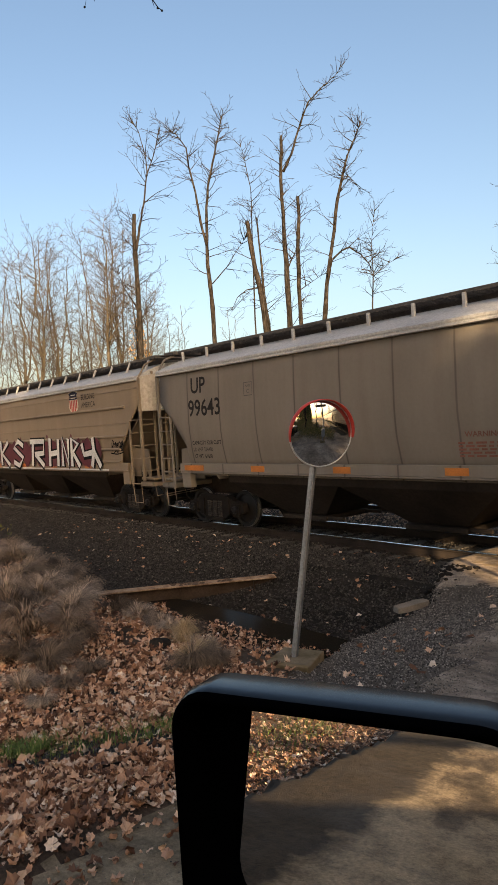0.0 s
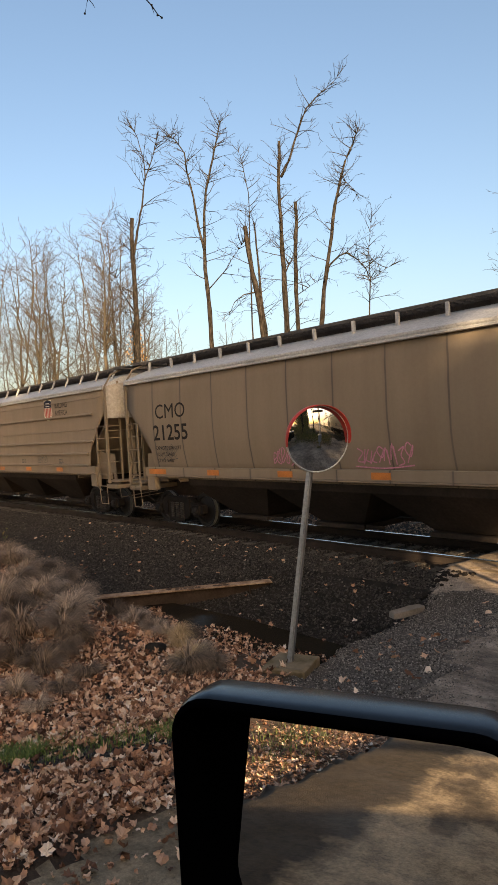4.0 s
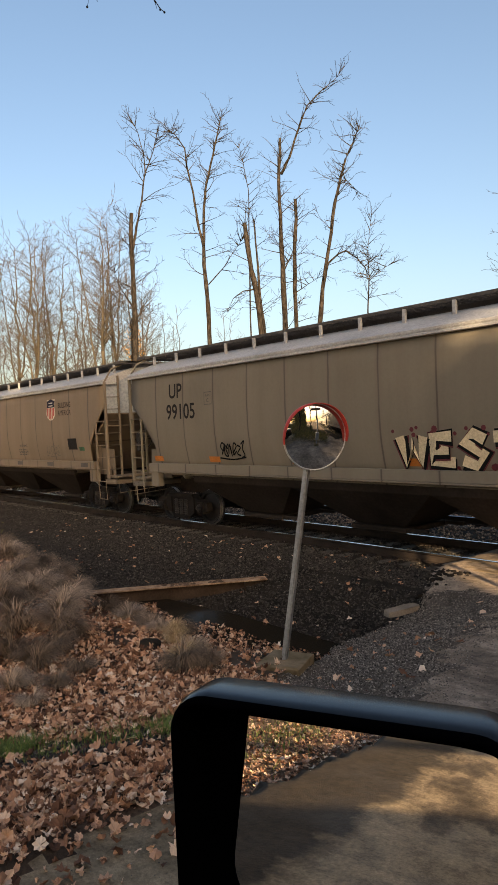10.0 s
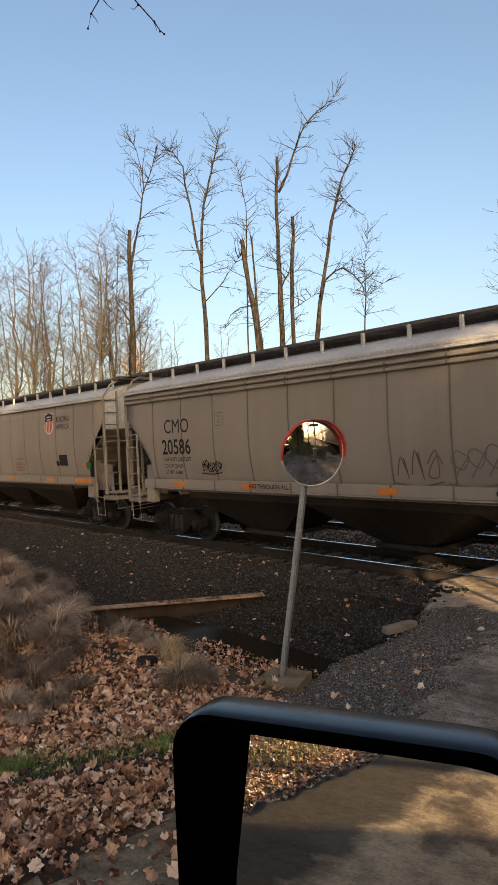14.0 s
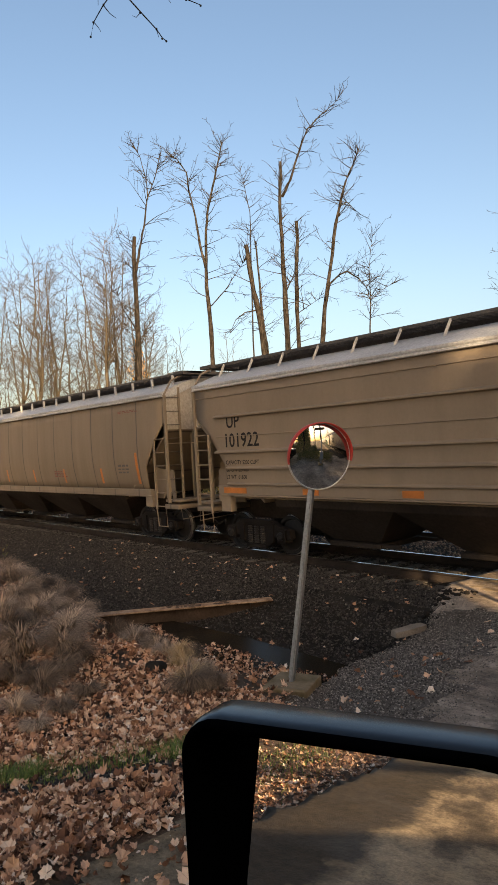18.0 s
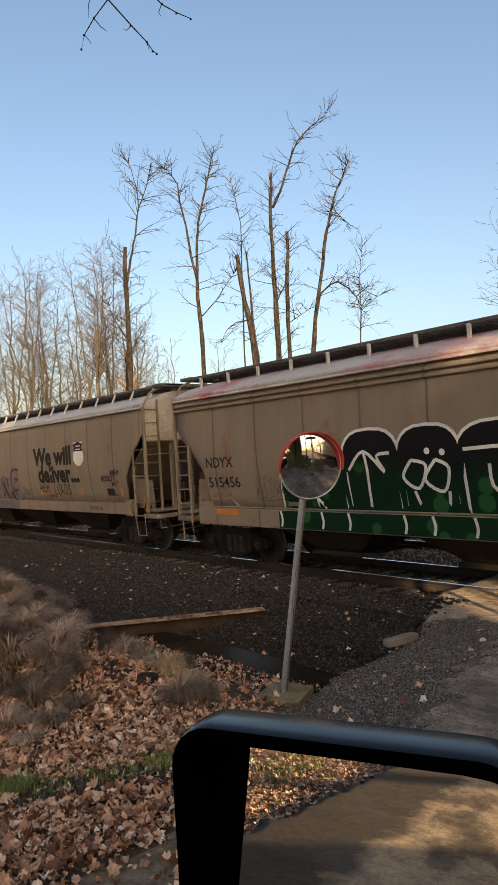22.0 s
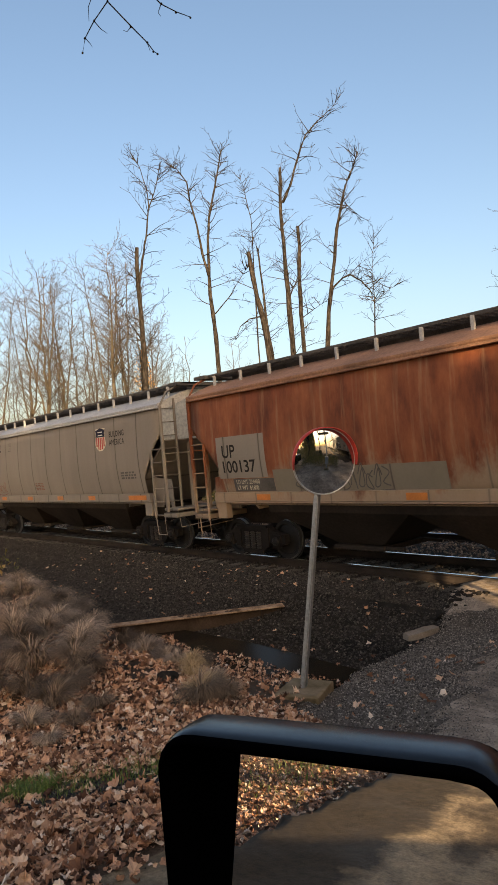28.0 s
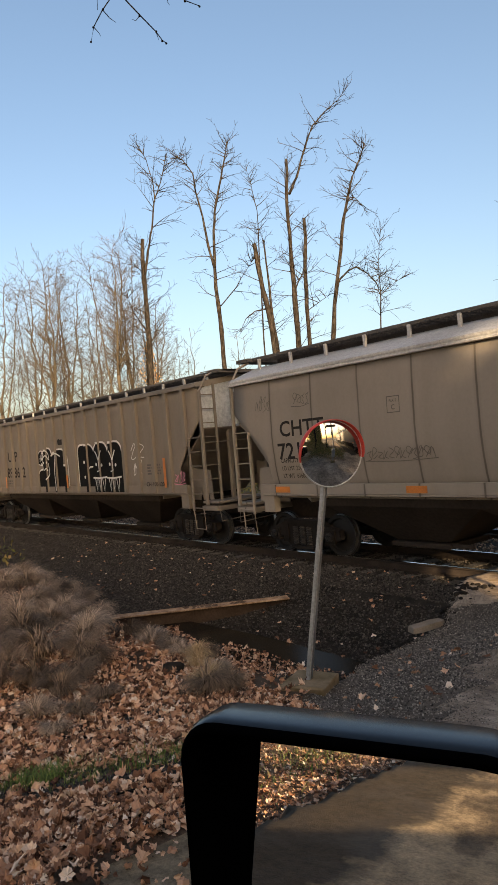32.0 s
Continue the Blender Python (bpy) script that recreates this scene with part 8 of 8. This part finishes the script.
# added sun blockers: reach and crown foot set where shade falls
for k, (along, side, h, reach, low) in enumerate(((27, -2.2, 20, 2.6, 0.3), (29, 0.6, 20.5, 3.0, 0.3), (27, 2.5, 20, 2.75, 0.3), (32, -1.6, 20.5, 3.1, 0.3), (33, 2.0, 20.5, 2.9, 0.3), (29, 6.8, 21, 3.0, 10.6), (30, -7.2, 21.5, 3.4, 11.5))):
    shade_oak(along, side, h, 600 + k, reach, low)


def golden_tree():
    th = grown_tree(-52.0, 31.5, 13.5, 545, "slender tree that still carries golden leaves", M_BARK_PALE, 0.05, "bare grove", 1)
    r = random.Random(546)
    vs, fs = [], []
    for _ in range(1500):
        z = r.uniform(4.0, 13.0)
        q = r.uniform(0, 1.5) * (1 - abs(z - 8) / 7)
        a = r.uniform(0, 6.28)
        s = r.uniform(0.05, 0.10)
        m = Matrix.Translation((q * math.cos(a), q * math.sin(a), z)) @ Euler((r.uniform(-1.5, 1.5), r.uniform(-1.5, 1.5), 0)).to_matrix().to_4x4()
        o = len(vs)
        vs += [m @ Vector(p) for p in ((-s, 0, 0), (0, -s * 0.6, 0), (s, 0, 0), (0, s * 0.6, 0))]
        fs.append((o, o + 1, o + 2, o + 3))
    part("foliage", data_mesh("foliage", vs, fs, simple("golden_leaf", (0.50, 0.26, 0.07), 0.7, 0, 0.3, 3, 0)), None, th, "golden leaves")


golden_tree()
for k, (x, y, h) in enumerate(((8.2, 2.2, 9), (10.4, 4.6, 12), (9.6, -0.6, 10), (12.5, 1.5, 13))):
    grown_tree(x, y, h, 590 + k, "bare young tree across the road", M_BARK, 0.10, "trees along the road", 1)

# ---------------------------------------------------------------- the vehicle that the camera looks out of
M_CAB = simple("black_door_paint", (0.012, 0.012, 0.013), 0.25, 0.0, 0.1, 3, 0)
M_TRIM = simple("mirror_shell_black", (0.012, 0.012, 0.013), 0.24, 0.0, 0.1, 10, 0.03)
M_BEZEL = Mat("mirror_bezel_matte", 0.95, 0.0, 0.0)
M_BEZEL.color((0.0015, 0.0015, 0.0018))
M_BEZEL = M_BEZEL.m
M_GLASS_T = Mat("tinted_glass", 0.03, 0.0, 0.5)
M_GLASS_T.color((0.02, 0.022, 0.025))
M_GLASS_T = M_GLASS_T.m
M_RUBBER = simple("tyre_rubber", (0.02, 0.02, 0.02), 0.85, 0, 0.2, 8, 0.3)
M_RIM = simple("wheel_rim", (0.4, 0.4, 0.41), 0.35, 0.8, 0.1, 6, 0)
MIRROR_N = Vector((0.42, -0.907, 0)).normalized()      # way the shell faces
MIRROR_TILT, MIRROR_TURN = 7.5, -10.6


def rounded(w, h, r, n=6):
    """A rounded rectangle outline, w by h, about the origin."""
    o = []
    for cx, cy, a0 in ((w / 2 - r, h / 2 - r, 0), (-w / 2 + r, h / 2 - r, 90), (-w / 2 + r, -h / 2 + r, 180), (w / 2 - r, -h / 2 + r, 270)):
        for k in range(n + 1):
            a = radians(a0 + 90 * k / n)
            o.append((cx + r * math.cos(a), cy + r * math.sin(a)))
    return o


def wheel(parent, x, y, z, rad, w):
    t = new("wheel")
    t.parent = parent
    t.location = (x, y, z)
    m = Matrix.Rotation(radians(90), 4, "Y")
    part("tyre", lathe(bmesh.new(), [(rad * 0.6, -w / 2), (rad * 0.94, -w / 2), (rad, -w * 0.36), (rad, w * 0.36), (rad * 0.94, w / 2), (rad * 0.6, w / 2)], m, 28), M_RUBBER, t, smooth=True)
    part("rim", lathe(bmesh.new(), [(rad * 0.2, -w * 0.52), (rad * 0.55, -w * 0.40), (rad * 0.62, -w * 0.51), (rad * 0.62, w * 0.51), (rad * 0.55, w * 0.40), (rad * 0.2, w * 0.52)], m, 24), M_RIM, t, smooth=True)


def own_vehicle():
    th = thing("car", "black car with an open window waiting on the gravel road", "car", pose(0, 0, 0.6))
    # x: the near flank at -0.33; heights over the road
    part("door", plate([(-2.0, 0.45), (1.15, 0.45), (1.15, 1.26), (-0.9, 1.26), (-2.0, 1.0)], -0.27, -0.21, "x"), M_CAB, th, "door panel below the open window")
    part("far_door", plate([(-2.9, 0.45), (1.15, 0.45), (1.15, 1.28), (-2.9, 1.36)], 1.50, 1.55, "x"), M_CAB, th)
    part("bonnet", boxes((-0.25, 1.55, 1.15, 2.75, 0.50, 1.30), bevel=0.08), M_CAB, th)
    part("floor_pan", boxes((-0.28, 1.50, -2.9, 1.15, 0.40, 0.48)), M_CAB, th)
    part("roof_panel", boxes((-0.10, 1.38, -2.2, 0.05, 2.60, 2.66), bevel=0.03), M_CAB, th)
    part("back_panel", boxes((0.15, 1.50, -2.25, -2.2, 0.5, 2.62)), M_CAB, th)
    part("far_pillar_panel", boxes((1.46, 1.50, -2.2, 0.1, 1.3, 2.62)), M_CAB, th)
    part("a_pillar", tube(bmesh.new(), [(0.15, 1.12, 1.60), (-0.225, 0.632, 2.385), (-0.42, 0.38, 2.78), (-0.50, -0.2, 2.9)], 0.040, 10), M_TRIM, th, "black windscreen pillar")
    part("b_pillar", boxes((-0.26, -0.20, -1.15, -1.02, 1.30, 2.62), bevel=0.01), M_CAB, th)
    for x in (-0.08, 1.44):
        for y in (2.0, -2.35):
            wheel(th, x, y, 0.40, 0.40, 0.27)
    # side mirror: a deep rounded shell with the glass set into it
    n = MIRROR_N
    across = Vector((-n.y, n.x, 0))                       # towards the vehicle
    tl = Vector((-0.721, 0.470, 2.280 - 0.6))             # outer top corner of the shell
    W, H = 0.419, 0.30
    centre = tl + across * (W / 2) + Vector((0, 0, -H / 2))
    m = Matrix(((across.x, 0, n.x, centre.x), (across.y, 0, n.y, centre.y), (across.z, 1, n.z, centre.z), (0, 0, 0, 1)))
    shell = new("side_mirror")
    shell.parent = th
    tagged(shell, "black side mirror with a tilted glass")
    bm = bmesh.new()
    rings = []
    spec = [(W - 0.030, H - 0.046, 0.028, -0.10), (W - 0.034, H - 0.050, 0.028, -0.022), (W - 0.026, H - 0.040, 0.032, 0.000), (W - 0.020, H - 0.018, 0.045, 0.012), (W - 0.006, H - 0.004, 0.052, 0.004),
            (W, H, 0.052, -0.012), (W - 0.006, H - 0.004, 0.052, -0.06), (W - 0.05, H - 0.04, 0.055, -0.105), (W - 0.16, H - 0.12, 0.05, -0.135)]
    for w, h, r, dep in spec:
        off = -0.004 if dep in (0.000, -0.022, -0.10) else 0.0
        rings.append([bm.verts.new(m @ Vector((a + off, b - 0.004 * (w < W - 0.05), dep))) for a, b in rounded(w, h, r)])
    for r0, r1 in zip(rings, rings[1:]):
        k = len(r0)
        for i in range(k):
            bm.faces.new((r0[i], r0[(i + 1) % k], r1[(i + 1) % k], r1[i]))
    bm.faces.new(rings[-1])
    bmesh.ops.recalc_face_normals(bm, faces=bm.faces[:])
    me = bpy.data.meshes.new("housing")
    bm.to_mesh(me)
    bm.free()
    me.materials.append(M_TRIM)
    me.materials.append(M_BEZEL)
    k = len(rings[0])
    for p in me.polygons[:4 * k]:
        p.material_index = 1
    part("housing", me, None, shell, smooth=True)
    m_gl = Mat("mirror_glass", 0.0, 1.0)
    m_gl.color((0.86, 0.87, 0.87))
    tilt = m @ Matrix.Translation((-0.004, -0.004, -0.022)) @ Matrix.Rotation(radians(MIRROR_TURN), 4, "Y") @ Matrix.Rotation(radians(-MIRROR_TILT), 4, "X")
    bm = bmesh.new()
    out = rounded(W - 0.024, H - 0.042, 0.03)
    f0 = [bm.verts.new(tilt @ Vector((a, b, 0))) for a, b in out]
    f1 = [bm.verts.new(tilt @ Vector((a, b, -0.004))) for a, b in out]
    bm.faces.new(f0)
    bm.faces.new(f1[::-1])
    for i in range(len(out)):
        bm.faces.new((f0[(i + 1) % len(out)], f0[i], f1[i], f1[(i + 1) % len(out)]))
    bmesh.ops.recalc_face_normals(bm, faces=bm.faces[:])
    part("mirror_glass", bm, m_gl.m, shell, "mirror glass")
    part("mirror_arm", tube(bmesh.new(), [(-0.30, 0.92, 1.25), (-0.37, 0.83, 1.36), (-0.46, 0.735, 1.46)], [0.045, 0.04, 0.035], 8), M_TRIM, shell)


own_vehicle()


# ---------------------------------------------------------------- vehicles waiting beyond the tracks
def waiting_car(x, y, turn, paint, label):
    th = thing("suv", label, "car", pose(x, y, ground_at(x, y)[0], 0, 0, turn), "cars waiting beyond the tracks")
    # length along y (front at -y), width along x
    side = [(-2.25, 0.35), (-2.30, 0.75), (-2.15, 0.98), (-1.15, 1.08), (2.2, 1.10), (2.3, 0.85), (2.25, 0.35)]
    bm = plate(side, -0.90, 0.90, "x")
    bmesh.ops.bevel(bm, geom=bm.edges[:], offset=0.05, segments=2, affect="EDGES")
    part("body", bm, paint, th, smooth=False)
    bm = bmesh.new()
    lo = [bm.verts.new(p) for p in ((-0.86, -1.25, 1.06), (0.86, -1.25, 1.06), (0.86, 2.15, 1.08), (-0.86, 2.15, 1.08))]
    hi = [bm.verts.new(p) for p in ((-0.66, -0.45, 1.66), (0.66, -0.45, 1.66), (0.68, 1.85, 1.66), (-0.68, 1.85, 1.66))]
    for i in range(4):
        bm.faces.new((lo[i], lo[(i + 1) % 4], hi[(i + 1) % 4], hi[i]))
    bm.faces.new(hi)
    bm.faces.new(lo[::-1])
    part("cabin", bm, paint, th)
    part("windscreen", data_mesh("windscreen", [(-0.76, -1.20, 1.12), (0.76, -1.20, 1.12), (0.60, -0.54, 1.61), (-0.60, -0.54, 1.61)], [(0, 1, 2, 3)], M_GLASS_T), None, th).location = (0, -0.02, 0.012)
    for s in (-1, 1):
        part("side_window", data_mesh("side_window", [(s * 0.855, -0.85, 1.12), (s * 0.855, 1.7, 1.14), (s * 0.70, 1.6, 1.58), (s * 0.70, -0.40, 1.58)], [(0, 1, 2, 3)], M_GLASS_T), None, th).location = (s * 0.015, 0, 0)
        part("headlight", boxes((s * 0.70 - 0.16, s * 0.70 + 0.16, -2.33, -2.16, 0.74, 0.88), bevel=0.03), simple("headlamp_lens", (0.7, 0.7, 0.7), 0.1, 0.3, 0.05, 4, 0), th)
        part("door_mirror", boxes((s * 0.98 - 0.09, s * 0.98 + 0.09, -0.90, -0.78, 1.08, 1.22), bevel=0.03), paint, th)
        part("roof_rail", rod([(s * 0.62, -0.3, 1.69), (s * 0.62, 1.7, 1.69)], 0.02), M_STEELDARK, th)
        for yy in (-1.45, 1.45):
            wheel(th, s * 0.82, yy, 0.34, 0.34, 0.22)
    part("grille", boxes((-0.45, 0.45, -2.32, -2.26, 0.58, 0.80), bevel=0.01), M_STEELDARK, th)
    part("bumper", boxes((-0.88, 0.88, -2.36, -2.20, 0.34, 0.52), bevel=0.04), M_STEELDARK, th)


waiting_car(-13.3, 20.6, 24, simple("car_paint_silver_blue", (0.26, 0.33, 0.42), 0.25, 0.4, 0.05, 3, 0), "silver-blue car waiting beyond the tracks")
waiting_car(-9.9, 22.5, 24, simple("car_paint_white", (0.70, 0.70, 0.69), 0.3, 0.0, 0.05, 3, 0), "white car waiting beyond the tracks")


# ---------------------------------------------------------------- crossing signal
def crossing_signal(x, y):
    th = thing("crossing_signal", "crossing signal mast with crossed white boards and black lamp discs", "crossing signal", pose(x, y, ground_at(x, y)[0], 0, 0, 0))
    part("mast", rod([(0, 0, 0), (0, 0, 4.4)], 0.06, 12), M_GALV, th)
    part("footing", boxes((-0.25, 0.25, -0.25, 0.25, -0.1, 0.18), bevel=0.02), M_CONC, th)
    part("case", boxes((-0.20, 0.20, -0.18, 0.18, 0.6, 1.35), bevel=0.02), M_GALV, th)
    for a in (45, -45):
        o = part("crossed_board", boxes((-0.6, 0.6, -0.01, 0.01, -0.11, 0.11)), M_WHITE, th)
        o.matrix_basis = pose(0, -0.09, 3.9, 0, a, 0)
    part("lamp_bar", rod([(-0.62, -0.02, 2.8), (0.62, -0.02, 2.8)], 0.03), M_STEELDARK, th)
    for s in (-1, 1):
        part("lamp_disc", lathe(bmesh.new(), [(0.30, 0), (0.30, 0.02), (0.10, 0.05)], Matrix.Translation((s * 0.40, -0.06, 2.8)) @ Matrix.Rotation(radians(90), 4, "X"), 20), M_GBLACK, th)
        part("lamp_lens", lathe(bmesh.new(), [(0.10, 0), (0.09, 0.02)], Matrix.Translation((s * 0.40, -0.13, 2.8)) @ Matrix.Rotation(radians(90), 4, "X"), 16), simple("red_lens", (0.25, 0.01, 0.01), 0.2, 0, 0.05, 4, 0), th)


crossing_signal(1.0, 5.75)
thicket("crossing_brush", 6000, 1.6, 5.6, 2.6, 7.4, 1.3, 99, "dark leafless brush round the signal mast", (0.03, 0.08))


# ---------------------------------------------------------------- what moves
def motions():
    end = 32.0
    for car, x0 in CARS:
        walk(car, [(0.0, pose(x0, TRACK_Y, 0)), (16.0, pose(x0 - SPEED * 16.0, TRACK_Y, 0)), (end, pose(x0 - SPEED * end, TRACK_Y, 0))])
    # wheels roll without slipping while their car is near
    for index, w in WHEELSETS:
        x0 = CARS[index][1] + w.parent.location.x
        t0 = max(0.0, (x0 - 6.0) / SPEED)
        t1 = min(end, (x0 + 34.0) / SPEED)
        if t1 <= t0:
            continue
        step = 0.065
        n = max(1, int((t1 - t0) / step))
        base = Matrix.Translation(w.location)
        rows = [(0.0, base)] if t0 > 0.05 else []
        for k in range(n + 1):
            t = t0 + (t1 - t0) * k / n
            rows.append((t, base @ Matrix.Rotation(-SPEED * (t - t0) / 0.457, 4, "Y")))
        seen, clean = set(), []
        for t, m in rows:
            f = frame(t)
            if f not in seen:
                seen.add(f)
                clean.append((t, m))
        if clean[-1][0] < end - 0.05:
            clean.append((end, clean[-1][1]))
        walk(w, clean)


motions()
